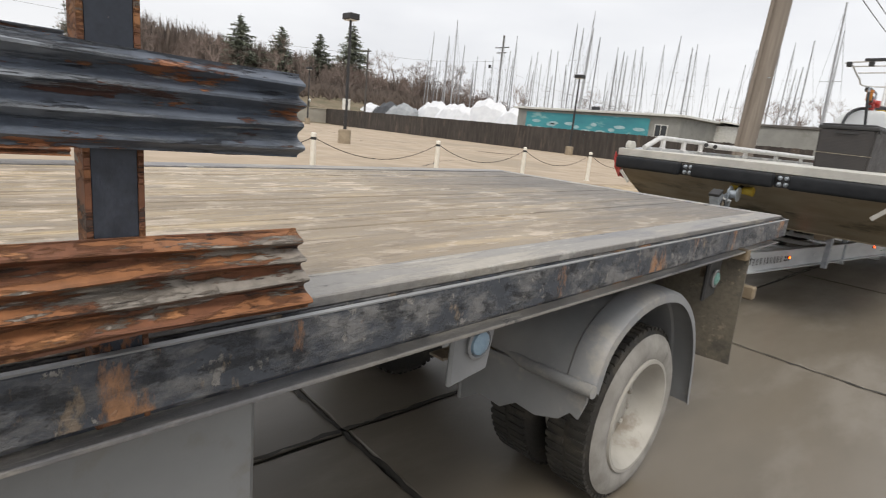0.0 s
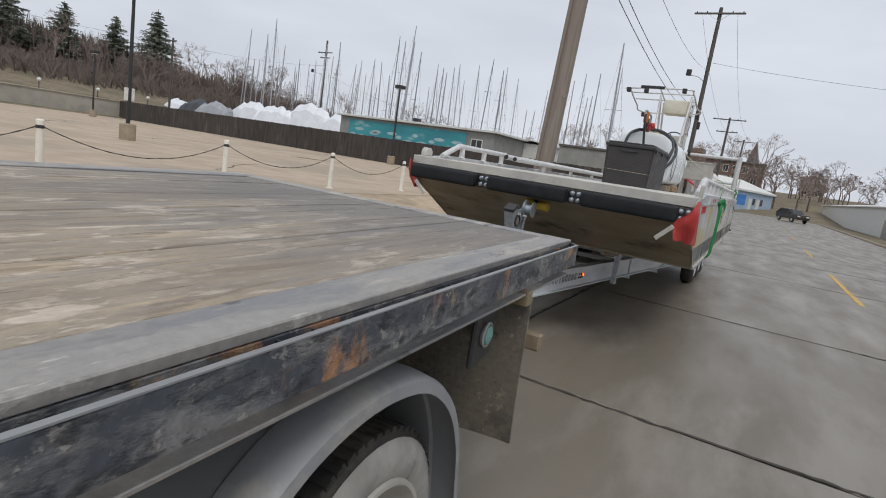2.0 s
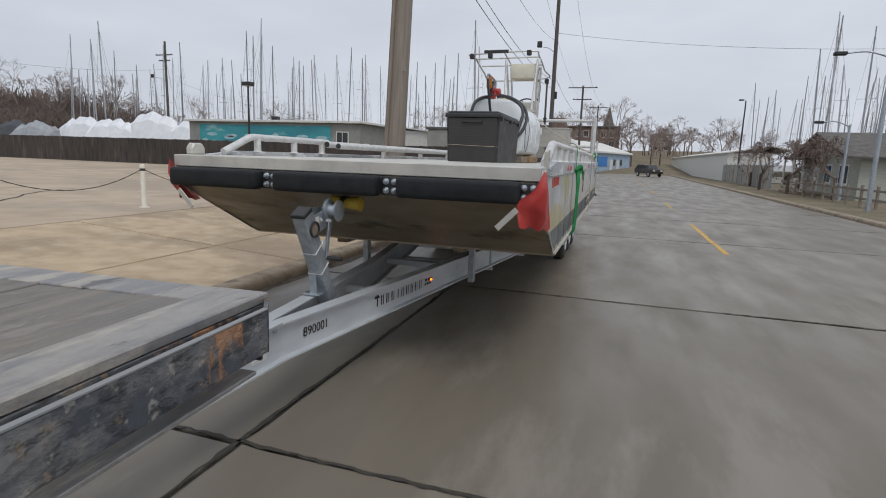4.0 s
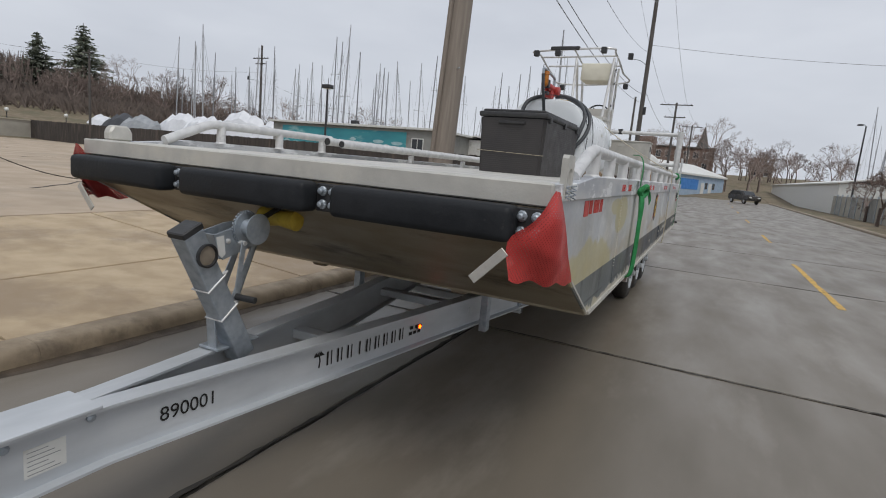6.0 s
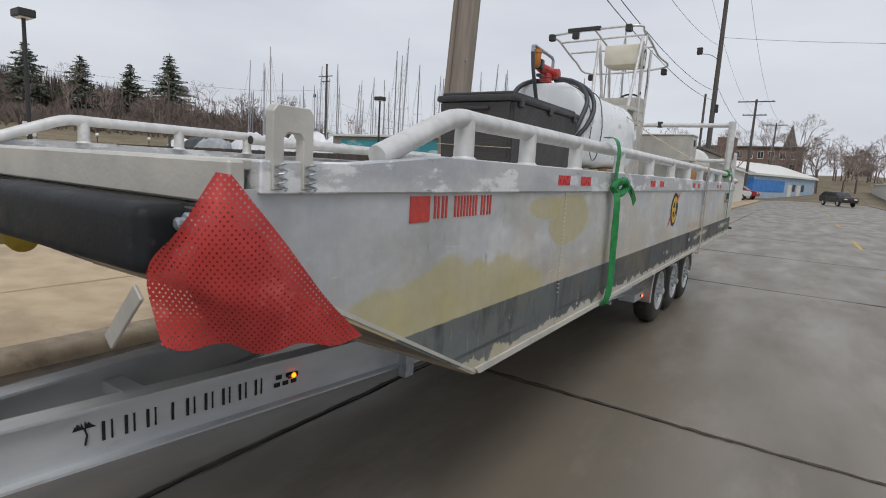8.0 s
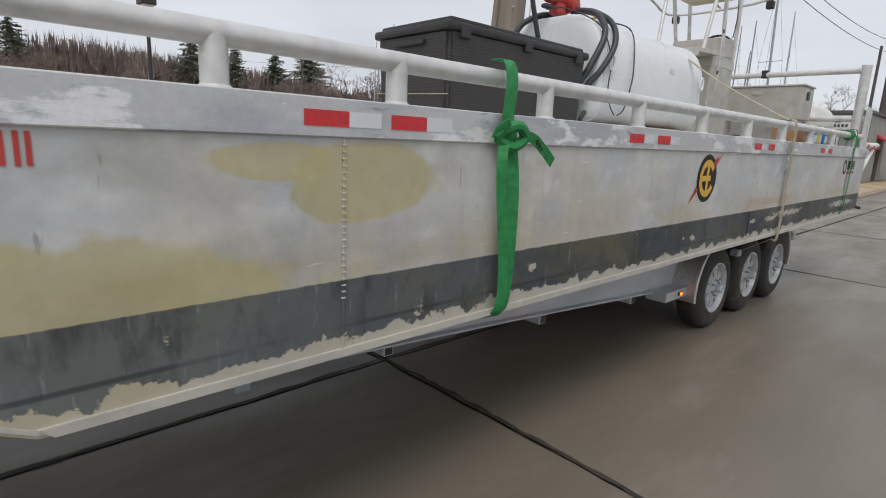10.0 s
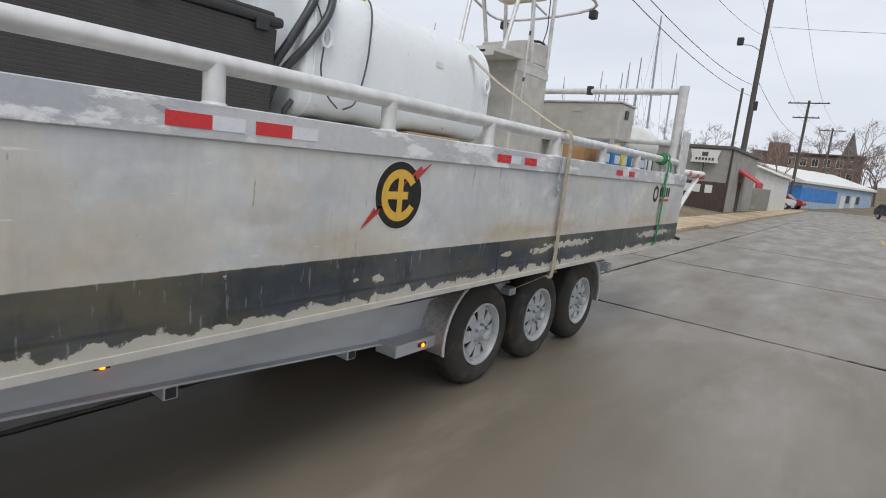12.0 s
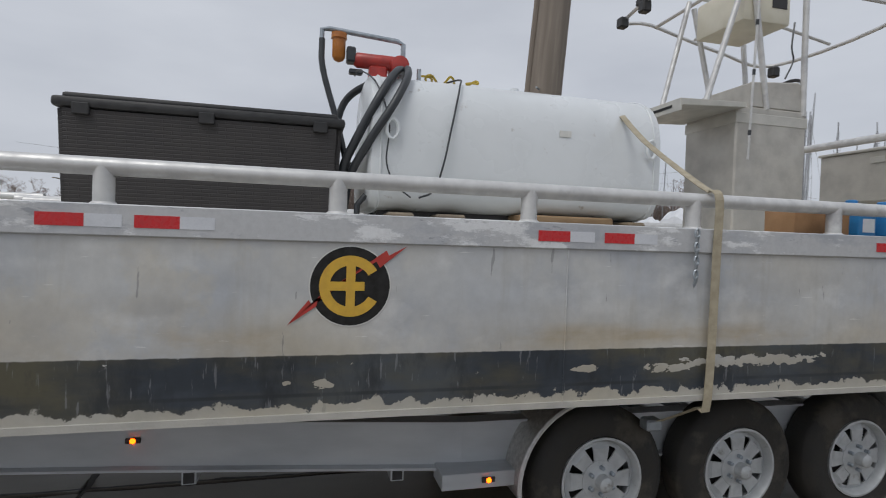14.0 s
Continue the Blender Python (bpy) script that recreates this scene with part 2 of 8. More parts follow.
M_POST = worn("worn_stake_post", (0.035, 0.042, 0.058), [((0.075, 0.085, 0.105), 4, (1, 1, 0.5), 0.52, 0.1, 0.7), ((0.22, 0.1, 0.05), 4, (1, 1, 0.6), 0.61, 0.02, 0.9), ((0.22, 0.22, 0.23), 8, (1, 1, 1), 0.66, 0.02, 0.7)], 0.45, 0.15, 0.6)
M_BEDSTEEL = worn("chipped_black_bed_steel", (0.0653, 0.0739, 0.0899), [((0.232, 0.229, 0.225), 9, (1, 0.6, 1.2), 0.46, 0.14, 0.75), ((0.435, 0.413, 0.377), 24, (1, 1, 0.9), 0.59, 0.03, 0.5), ((0.0203, 0.0232, 0.029), 15, (1, 0.6, 1.2), 0.52, 0.08, 0.85), ((0.435, 0.217, 0.102), 4.5, (1, 1, 0.45), 0.57, 0.05, 0.75), ((0.435, 0.319, 0.203), 9, (1, 0.9, 0.5), 0.61, 0.04, 0.45)], 0.5, 0.1, 0.8)
M_BEDEDGE = worn("worn_grey_steel", (0.29, 0.275, 0.255), [((0.19, 0.19, 0.2), 1.8, (3, 0.5, 1), 0.47, 0.1, 0.85), ((0.42, 0.385, 0.33), 2.6, (4, 0.5, 1), 0.52, 0.08, 0.8), ((0.52, 0.5, 0.46), 5, (4, 0.6, 1), 0.6, 0.04, 0.7), ((0.07, 0.072, 0.08), 5, (2, 0.8, 1), 0.62, 0.03, 0.75), ((0.3, 0.2, 0.13), 4, (1, 0.7, 1), 0.63, 0.04, 0.7)], 0.45, 0.15, 0.5, grain=0.7)
M_DECK = worn("weathered_deck_plank", (0.36, 0.3, 0.225), [((0.5, 0.39, 0.25), 2.6, (6, 0.6, 1), 0.47, 0.1, 0.75), ((0.314, 0.282, 0.246), 2.0, (5, 0.6, 1), 0.51, 0.08, 0.75), ((0.65, 0.553, 0.448), 3.6, (4, 1.2, 1), 0.53, 0.04, 0.85), ((0.197, 0.141, 0.0875), 3.0, (5, 0.8, 1), 0.57, 0.05, 0.7), ((0.0407, 0.0316, 0.0219), 3.2, (15, 0.8, 1), 0.64, 0.02, 0.9), ((0.232, 0.186, 0.136), 0.7, (1.8, 0.4, 1), 0.52, 0.08, 0.6)], 0.6, 0, 0.6, 0.04, grain=0.5)
M_MUD = mat("dusty_grey_plastic", (0.273, 0.282, 0.292), (0.21, 0.217, 0.225), 3, 0.5, 0, 0.1, c3=(0.342, 0.327, 0.303), s3=3.5, cut=0.57)
M_FLAP = worn("muddy_mudflap", (0.156, 0.138, 0.108), [((0.09, 0.084, 0.072), 3, (1, 1, 1), 0.5, 0.1, 0.8), ((0.288, 0.24, 0.18), 11, (1, 1, 1), 0.6, 0.03, 0.7), ((0.042, 0.0396, 0.036), 9, (1, 1, 1), 0.62, 0.03, 0.8)], 0.75, 0, 0.6)
M_GREYBOX = mat("dusty_grey_steel", (0.255, 0.262, 0.266), (0.21, 0.214, 0.217), 3, 0.6, 0.1, 0.15, c3=(0.203, 0.188, 0.165), s3=2, cut=0.58)
M_FRAMEDIRT = mat("dirty_chassis_steel", (0.297, 0.248, 0.187), (0.187, 0.156, 0.123), 6, 0.85, 0.1, 0.4, c3=(0.22, 0.171, 0.11), s3=4, cut=0.55)
M_AMBER = glow("amber_marker_glow", (1.0, 0.065, 0.001), 12.0)
M_GOLD = mat("gold_decal", (0.68, 0.42, 0.05), (0.6, 0.36, 0.05), 30, 0.45, bump=0.02)
M_DECALBLK = mat("black_decal", (0.018, 0.017, 0.016), (0.03, 0.03, 0.03), 30, 0.45, bump=0.02)
M_DECALRED = mat("red_decal", (0.5, 0.05, 0.04), (0.4, 0.04, 0.03), 30, 0.5, bump=0.02)
M_BRONZE = mat("yellow_rubber_roller", (0.5, 0.36, 0.04), (0.4, 0.28, 0.03), 20, 0.5)
M_TEALLENS = mat("dusty_green_lens", (0.16, 0.33, 0.29), (0.12, 0.27, 0.24), 20, 0.35, bump=0.05)
M_BLUELENS = mat("dusty_blue_lens", (0.3, 0.42, 0.52), (0.2, 0.3, 0.4), 30, 0.3, bump=0.05)



def rear_darkening(m):
    """Turns the planks an uneven darker grey towards the loading end of the bed."""
    n, l = m.node_tree.nodes, m.node_tree.links
    b = n["Principled BSDF"]
    src = b.inputs["Base Color"].links[0].from_socket
    co = n.new("ShaderNodeTexCoord")
    sp = n.new("ShaderNodeSeparateXYZ")
    l.new(co.outputs["Object"], sp.inputs[0])
    mp = n.new("ShaderNodeMapping")
    mp.inputs["Scale"].default_value = (5, 0.7, 1)
    l.new(co.outputs["Object"], mp.inputs["Vector"])
    nz = n.new("ShaderNodeTexNoise")
    nz.inputs["Scale"].default_value, nz.inputs["Detail"].default_value, nz.inputs["Roughness"].default_value = 2.0, 9, 0.7
    l.new(mp.outputs["Vector"], nz.inputs["Vector"])
    ad = n.new("ShaderNodeMath")
    ad.operation = "MULTIPLY_ADD"
    l.new(nz.outputs["Fac"], ad.inputs[0])
    ad.inputs[1].default_value = 3.0
    l.new(sp.outputs["Y"], ad.inputs[2])
    st = n.new("ShaderNodeMapRange")
    st.inputs[1].default_value, st.inputs[2].default_value, st.inputs[4].default_value = -0.9, 0.9, 0.78
    l.new(ad.outputs[0], st.inputs[0])
    mx = n.new("ShaderNodeMix")
    mx.data_type = "RGBA"
    l.new(st.outputs[0], mx.inputs[0])
    l.new(src, mx.inputs[6])
    mx.inputs[7].default_value = (0.12, 0.118, 0.118, 1)
    l.new(mx.outputs[2], b.inputs["Base Color"])


rear_darkening(M_DECK)
for dull in (M_RUBBER, M_DECALBLK):
    dull.node_tree.nodes["Principled BSDF"].inputs["Specular IOR Level"].default_value = 0.2


# ---- mesh helpers ----
def part(name, bm, material, parent=None, label="", smooth=False):
    """Links a bmesh as one mesh object, under parent where one is given."""
    bmesh.ops.recalc_face_normals(bm, faces=bm.faces)
    me = bpy.data.meshes.new(name)
    bm.to_mesh(me)
    bm.free()
    if material:
        me.materials.append(material)
    if smooth:
        me.polygons.foreach_set("use_smooth", [True] * len(me.polygons))
        me.set_sharp_from_angle(angle=radians(38))
    ob = new(name, me)
    if parent:
        ob.parent = parent
    if label:
        ob["label"] = label
    return ob


def thing(name, label, category, m=None, group="", kind=""):
    e = new(name)
    if m:
        e.matrix_world = m
    return tagged(e, label, category, group, kind)


def box(x0, x1, y0, y1, z0, z1, bevel=0.004, bm=None, seg=1):
    b = bmesh.new()
    r = bmesh.ops.create_cube(b, size=1, matrix=Matrix.Translation(((x0 + x1) / 2, (y0 + y1) / 2, (z0 + z1) / 2)) @ Matrix.Diagonal((abs(x1 - x0), abs(y1 - y0), abs(z1 - z0), 1)))
    if bevel:
        bmesh.ops.bevel(b, geom=b.edges[:], offset=bevel, segments=seg, affect="EDGES", profile=0.5)
    return join(bm, b)


def join(bm, b, m=None):
    """Adds the bmesh b to bm (or starts a new one with it)."""
    if m is not None:
        b.transform(m)
    if bm is None:
        return b
    me = bpy.data.meshes.new("t")
    b.to_mesh(me)
    b.free()
    bm.from_mesh(me)
    bpy.data.meshes.remove(me)
    return bm


def tube(pts, r, seg=10, bm=None, caps=True, closed=False):
    """A round tube along a line of points; r may be a list, one radius a point."""
    bm = bm or bmesh.new()
    pts = [Vector(p) for p in pts]
    rad = r if isinstance(r, (list, tuple)) else [r] * len(pts)
    rings, up = [], None
    for i, p in enumerate(pts):
        a = pts[i - 1] if i else (pts[-1] if closed else p)
        c = pts[i + 1] if i + 1 < len(pts) else (pts[0] if closed else p)
        d = (c - a).normalized()
        if up is None:
            up = d.orthogonal().normalized()
        up = (up - d * up.dot(d))
        up = up.normalized() if up.length > 1e-6 else d.orthogonal().normalized()
        side = d.cross(up)
        rings.append([bm.verts.new(p + (up * math.cos(k * math.tau / seg) + side * math.sin(k * math.tau / seg)) * rad[i]) for k in range(seg)])
    for i in range(len(rings) - (0 if closed else 1)):
        A, B = rings[i], rings[(i + 1) % len(rings)]
        for k in range(seg):
            bm.faces.new((A[k], A[(k + 1) % seg], B[(k + 1) % seg], B[k]))
    if caps and not closed:
        bm.faces.new(rings[0])
        bm.faces.new(rings[-1])
    return bm


def curve(pts, n=8, closed=False):
    """A smooth line (Catmull-Rom) through points."""
    P = [Vector(p) for p in pts]
    out = []
    for i in range(len(P) - (0 if closed else 1)):
        p1, p2 = P[i], P[(i + 1) % len(P)]
        p0 = P[i - 1] if (i or closed) else p1 * 2 - p2
        p3 = P[(i + 2) % len(P)] if (i + 2 < len(P) or closed) else p2 * 2 - p1
        for k in range(n):
            t = k / n
            out.append(0.5 * (2 * p1 + (p2 - p0) * t + (2 * p0 - 5 * p1 + 4 * p2 - p3) * t * t + (3 * p1 - p0 - 3 * p2 + p3) * t ** 3))
    if not closed:
        out.append(P[-1])
    return out


def prism(profile, a, b, axis="x", bm=None, bevel=0.0):
    """A closed 2D outline pushed along an axis from a to b. Outline: (y, z) for x, (x, z) for y, (x, y) for z."""
    bm2 = bmesh.new()
    def at(p, d):
        return {"x": (d, p[0], p[1]), "y": (p[0], d, p[1]), "z": (p[0], p[1], d)}[axis]
    A = [bm2.verts.new(at(p, a)) for p in profile]
    B = [bm2.verts.new(at(p, b)) for p in profile]
    bm2.faces.new(A)
    bm2.faces.new(B)
    for i in range(len(A)):
        j = (i + 1) % len(A)
        bm2.faces.new((A[i], A[j], B[j], B[i]))
    bmesh.ops.recalc_face_normals(bm2, faces=bm2.faces)
    if bevel:
        bmesh.ops.bevel(bm2, geom=bm2.edges[:], offset=bevel, segments=1, affect="EDGES")
    return join(bm, bm2)


def lathe(profile, seg=32, m=None, bm=None, closed=False, caps=True):
    """A turned shape about local z: profile of (radius, height)."""
    b = bmesh.new()
    rings = [[b.verts.new((r * math.cos(k * math.tau / seg), r * math.sin(k * math.tau / seg), h)) for k in range(seg)] for r, h in profile]
    pairs = list(zip(rings, rings[1:])) + ([(rings[-1], rings[0])] if closed else [])
    for A, B in pairs:
        for k in range(seg):
            b.faces.new((A[k], A[(k + 1) % seg], B[(k + 1) % seg], B[k]))
    if caps and not closed:
        b.faces.new(rings[0])
        b.faces.new(rings[-1])
    return join(bm, b, m)


def ribbon(pts, width, across, thick=0.004, bm=None):
    """A flat band along points; across: the band's sideways direction."""
    bm = bm or bmesh.new()
    P = [Vector(p) for p in pts]
    s = Vector(across).normalized()
    rows = []
    for i, p in enumerate(P):
        d = (P[min(i + 1, len(P) - 1)] - P[max(i - 1, 0)]).normalized()
        n = d.cross(s).normalized()
        w = s * width / 2
        rows.append([bm.verts.new(q) for q in (p - w, p + w, p + w + n * thick, p - w + n * thick)])
    for A, B in zip(rows, rows[1:]):
        for k in range(4):
            bm.faces.new((A[k], A[(k + 1) % 4], B[(k + 1) % 4], B[k]))
    bm.faces.new(rows[0])
    bm.faces.new(rows[-1])
    return bm


ALONG_X = Matrix.Rotation(radians(90), 4, "Y")


# ---- ground, road, kerb, walk and lot ----
def ground():
    # one sheet in strips across x: road level, then the kerb's foot, rising walk, the lot, the far bank
    prof = [(-600, 0.3), (-170, 9.0), (-110, 6.5), (-88, 4.6), (-72, 2.6), (-66, 0.6), (-62, 0.4), (-9, 0.38), (-8, 0.33), (-3.85, 0.06), (-3.6, -0.03), (8.55, -0.03), (8.8, 0.08), (30, 0.3), (70, 0.4), (600, 0.4)]
    ys = [-600, -120, -60, -30, -12, 0, 12, 14, 30, 45, 60, 90, 130, 180, 300, 1500]
    bm = bmesh.new()
    def lift(x, y):
        far = max(0.0, min(1.0, (y - 110) / 90))
        low = 1.0 if x > -60 else max(0.0, min(1.0, 1 - (y - 60) / 60))
        return far * 7.5 * (1 if x > -60 else 0.4), low
    g = []
    for y in ys:
        row = []
        for x, z in prof:
            u, low = lift(x, y)
            row.append(bm.verts.new((x, y, (z if x > -60 else z * (0.35 + 0.65 * low)) + u)))
        g.append(row)
    for j in range(len(ys) - 1):
        for i in range(len(prof) - 1):
            bm.faces.new((g[j][i], g[j][i + 1], g[j + 1][i + 1], g[j + 1][i]))
    return tagged(part("ground", bm, M_EARTH), "dry winter verge and sandy ground round the harbour", "ground", kind="structure")


ground()


def slab(x0, x1, y0, y1, ztop, name, material, parent, rise=None, depth=0.05, gap=0.012, step=0.2, wob=0.014):
    """One cast slab with slightly ragged edges; rise(x) bends its top across x."""
    bm = bmesh.new()
    rim = []
    def walk_edge(a, b, n):
        return [a + (b - a) * i / n for i in range(n)]
    nx, ny = max(2, int((x1 - x0) / step)), max(2, int((y1 - y0) / step))
    for x in walk_edge(x0, x1, nx):
        rim.append((x, y0 + gap + random.uniform(0, wob)))
    for y in walk_edge(y0, y1, ny):
        rim.append((x1 - gap - random.uniform(0, wob), y))
    for x in walk_edge(x1, x0, nx):
        rim.append((x, y1 - gap - random.uniform(0, wob)))
    for y in walk_edge(y1, y0, ny):
        rim.append((x0 + gap + random.uniform(0, wob), y))
    z = (lambda x: ztop + rise(x)) if rise else (lambda x: ztop)
    cx, cy = (x0 + x1) / 2, (y0 + y1) / 2
    top = [bm.verts.new((x - (x - cx) * 0.004, y - (y - cy) * 0.003, z(x))) for x, y in rim]
    mid = [bm.verts.new((x, y, z(x) - 0.008)) for x, y in rim]
    low = [bm.verts.new((x, y, z(x) - depth)) for x, y in rim]
    bm.faces.new(top)
    for A, B in ((top, mid), (mid, low)):
        for i in range(len(A)):
            j = (i + 1) % len(A)
            bm.faces.new((A[i], A[j], B[j], B[i]))
    return part(name, bm, material, parent)


def road():
    r = part("road", box(-3.64, 8.5, -40, 46, -0.06, -0.02, 0), M_JOINT)
    tagged(r, "damp grey concrete road of cast slabs with dark joints", "road", kind="structure")
    ys = [-40, -30, -24, -18, -14, -9.6, -5.0, -1.22, 3.2, 9.55, 14.6, 20, 26, 32, 39, 46]
    xs = [-3.62, -1.53, 8.45]
    for y0, y1 in zip(ys, ys[1:]):
        for x0, x1 in zip(xs, xs[1:]):
            slab(x0, x1, y0, y1, random.uniform(-0.003, 0.003), "slab", M_ROAD, r)
    def seal(pts, width):
        # ragged dark filler lying in and over a joint
        bm = bmesh.new()
        A, B = [], []
        for x, y, dx, dy in pts:
            w = width * random.uniform(0.35, 1.25)
            o = random.uniform(-0.3, 0.3) * width
            A.append(bm.verts.new((x + dy * (w / 2 + o), y + dx * (w / 2 + o), 0.0065)))
            B.append(bm.verts.new((x - dy * (w / 2 - o), y - dx * (w / 2 - o), 0.0065)))
        for i in range(len(A) - 1):
            bm.faces.new((A[i], A[i + 1], B[i + 1], B[i]))
        part("joint_filler", bm, M_JOINT, r)
    for y in ys[4:13]:
        xs2 = [-3.6 + 0.06 * k for k in range(201)]
        seal([(x, y + 0.02 * math.sin(x * 1.7 + y) + random.uniform(-0.006, 0.006), 1, 0) for x in xs2], 0.034)
    ys2 = [-20 + 0.08 * k for k in range(560)]
    seal([(-1.53 + 0.012 * math.sin(y * 1.3), y, 0, 1) for y in ys2], 0.032)
    far = part("road", prism([(-3.62, 46), (8.45, 46), (8.45, 75), (10.2, 100), (16, 135), (9, 135), (1.6, 104), (-3.62, 78)], -0.04, 0.0, "z"), M_ROAD)
    tagged(far, "damp grey concrete road running on into the distance", "road", kind="structure")
    for y in (8.0, 19.5, 31.0, 43.0, 55.0, 67.0):
        bm = bmesh.new()
        ln = 5.6 if y < 10 else 3.4
        pts = []
        for k in range(17):
            t = k / 16
            pts.append((2.66 - 0.055 + random.uniform(-0.012, 0.012), y + t * ln))
        back = [(x + 0.11 + random.uniform(-0.015, 0.015), yy) for x, yy in reversed(pts)]
        bm.faces.new([bm.verts.new((x, yy, 0.006)) for x, yy in pts + back])
        tagged(part("lane_marking", bm, M_YEL), "worn yellow centre dash painted on the road", "road marking", "centre dashes", "structure")


M_GUTTER_DIRT_SHADE = mat("wet_gutter_dirt_shade", (0.075, 0.055, 0.036), (0.045, 0.033, 0.022), 6, 0.6, bump=0.5, fine=90)


def kerb_piece(x, y0, y1, h, side, name="kerb"):
    s = side
    prof = [(x, -0.02), (x - s * 0.006, h * 0.4), (x - s * 0.016, h * 0.62), (x - s * 0.033, h * 0.8), (x - s * 0.057, h * 0.93), (x - s * 0.09, h), (x - s * 0.24, h + 0.01), (x - s * 0.24, -0.02)]
    return prism(prof, y0 + 0.0015, y1 - 0.0015, "y", bevel=0.0)


def kerbs():
    k = thing("kerb", "rounded tan concrete kerb along the walk", "kerb", kind="structure")
    y = -36.0
    while y < 13.5:
        part("kerb_stone", kerb_piece(-3.64, y, y + 3.0, 0.145, 1), M_KERB, k, smooth=True)
        y += 3.0
    # wet dirt gathered at the kerb's foot, darkened with painted shade
    bm = bmesh.new()
    row = []
    for i in range(320):
        yy = -36 + i * 0.16
        w = 0.085 + 0.03 * math.sin(yy * 1.9) + 0.02 * math.sin(yy * 5.3) + random.uniform(-0.012, 0.012)
        row.append([bm.verts.new(p) for p in ((-3.65, yy, 0.02), (-3.62, yy, 0.014), (-3.63 + w, yy, 0.0062), (-3.62 + w, yy, 0.0))])
    for a, b in zip(row, row[1:]):
        for j in range(3):
            bm.faces.new((a[j], a[j + 1], b[j + 1], b[j]))
    part("gutter_dirt", bm, M_GUTTER_DIRT_SHADE, k, "dark wet dirt with painted shade in the gutter", smooth=True)
    y = 26.0
    while y < 41:
        part("kerb_stone", kerb_piece(-2.8 - 0.02 * (y - 26), y, y + 3.0, 0.12, 1), M_KERB, k, smooth=True)
        y += 3.0
    k2 = thing("kerb", "low weathered concrete kerb beside the verge", "kerb", kind="structure")
    y = -30.0
    while y < 110:
        part("kerb_stone", kerb_piece(8.45, y, y + 5.0, 0.13, -1), M_KERB, k2, smooth=True)
        y += 5.0


def walks():
    w = part("pavement", box(-8.3, -3.86, -36, 13.5, 0.0, 0.09, 0), M_JOINT)
    tagged(w, "tan concrete walk sloping up to the lot", "pavement", kind="structure")
    ys = [-36, -30, -24, -18, -14, -10, -6.2, -3.1, -0.1, 3.1, 6.2, 9.3, 13.5]
    xs = [-8.25, -5.35, -3.88]
    for y0, y1 in zip(ys, ys[1:]):
        for x0, x1 in zip(xs, xs[1:]):
            slab(x0, x1, y0, y1, 0.15, "slab", M_WALK, w, rise=lambda x: 0.065 * (-3.88 - x), gap=0.011)
    lot = part("pavement", box(-66, -8.26, -60, 31.5, 0.2, 0.44, 0.004), M_LOT)
    tagged(lot, "pale sandy parking lot surface with faint cracks", "parking lot", kind="structure")
    f = part("pavement", box(-9.5, -3.05, 13.6, 75, 0.0, 0.12, 0.01), M_WALK)
    tagged(f, "sandy concrete forecourt beside the road", "pavement", kind="structure")
    v = part("pavement", box(8.7, 12.0, -30, 100, 0.0, 0.13, 0.02), M_EARTH)
    tagged(v, "bare dry verge beside the kerb", "verge", kind="structure")
    # cracks in the lot, as thin raised seams of sealant
    for k in range(16):
        bm = bmesh.new()
        x, y, a = random.uniform(-40, -12), random.uniform(-14, 26), random.uniform(0, 3.1)
        L = []
        for i in range(14):
            L.append((x, y))
            a += random.uniform(-0.35, 0.35)
            x, y = x + 0.5 * math.cos(a), y + 0.5 * math.sin(a)
        pts = [(p[0] + random.uniform(0.02, 0.05), p[1] + 0.04) for p in L]
        bm.faces.new([bm.verts.new((*p, 0.446)) for p in L + pts[::-1]])
        tagged(part("crack", bm, M_JOINT), "dark sealed crack in the lot", "crack", "lot cracks", "structure")


road()
kerbs()
walks()


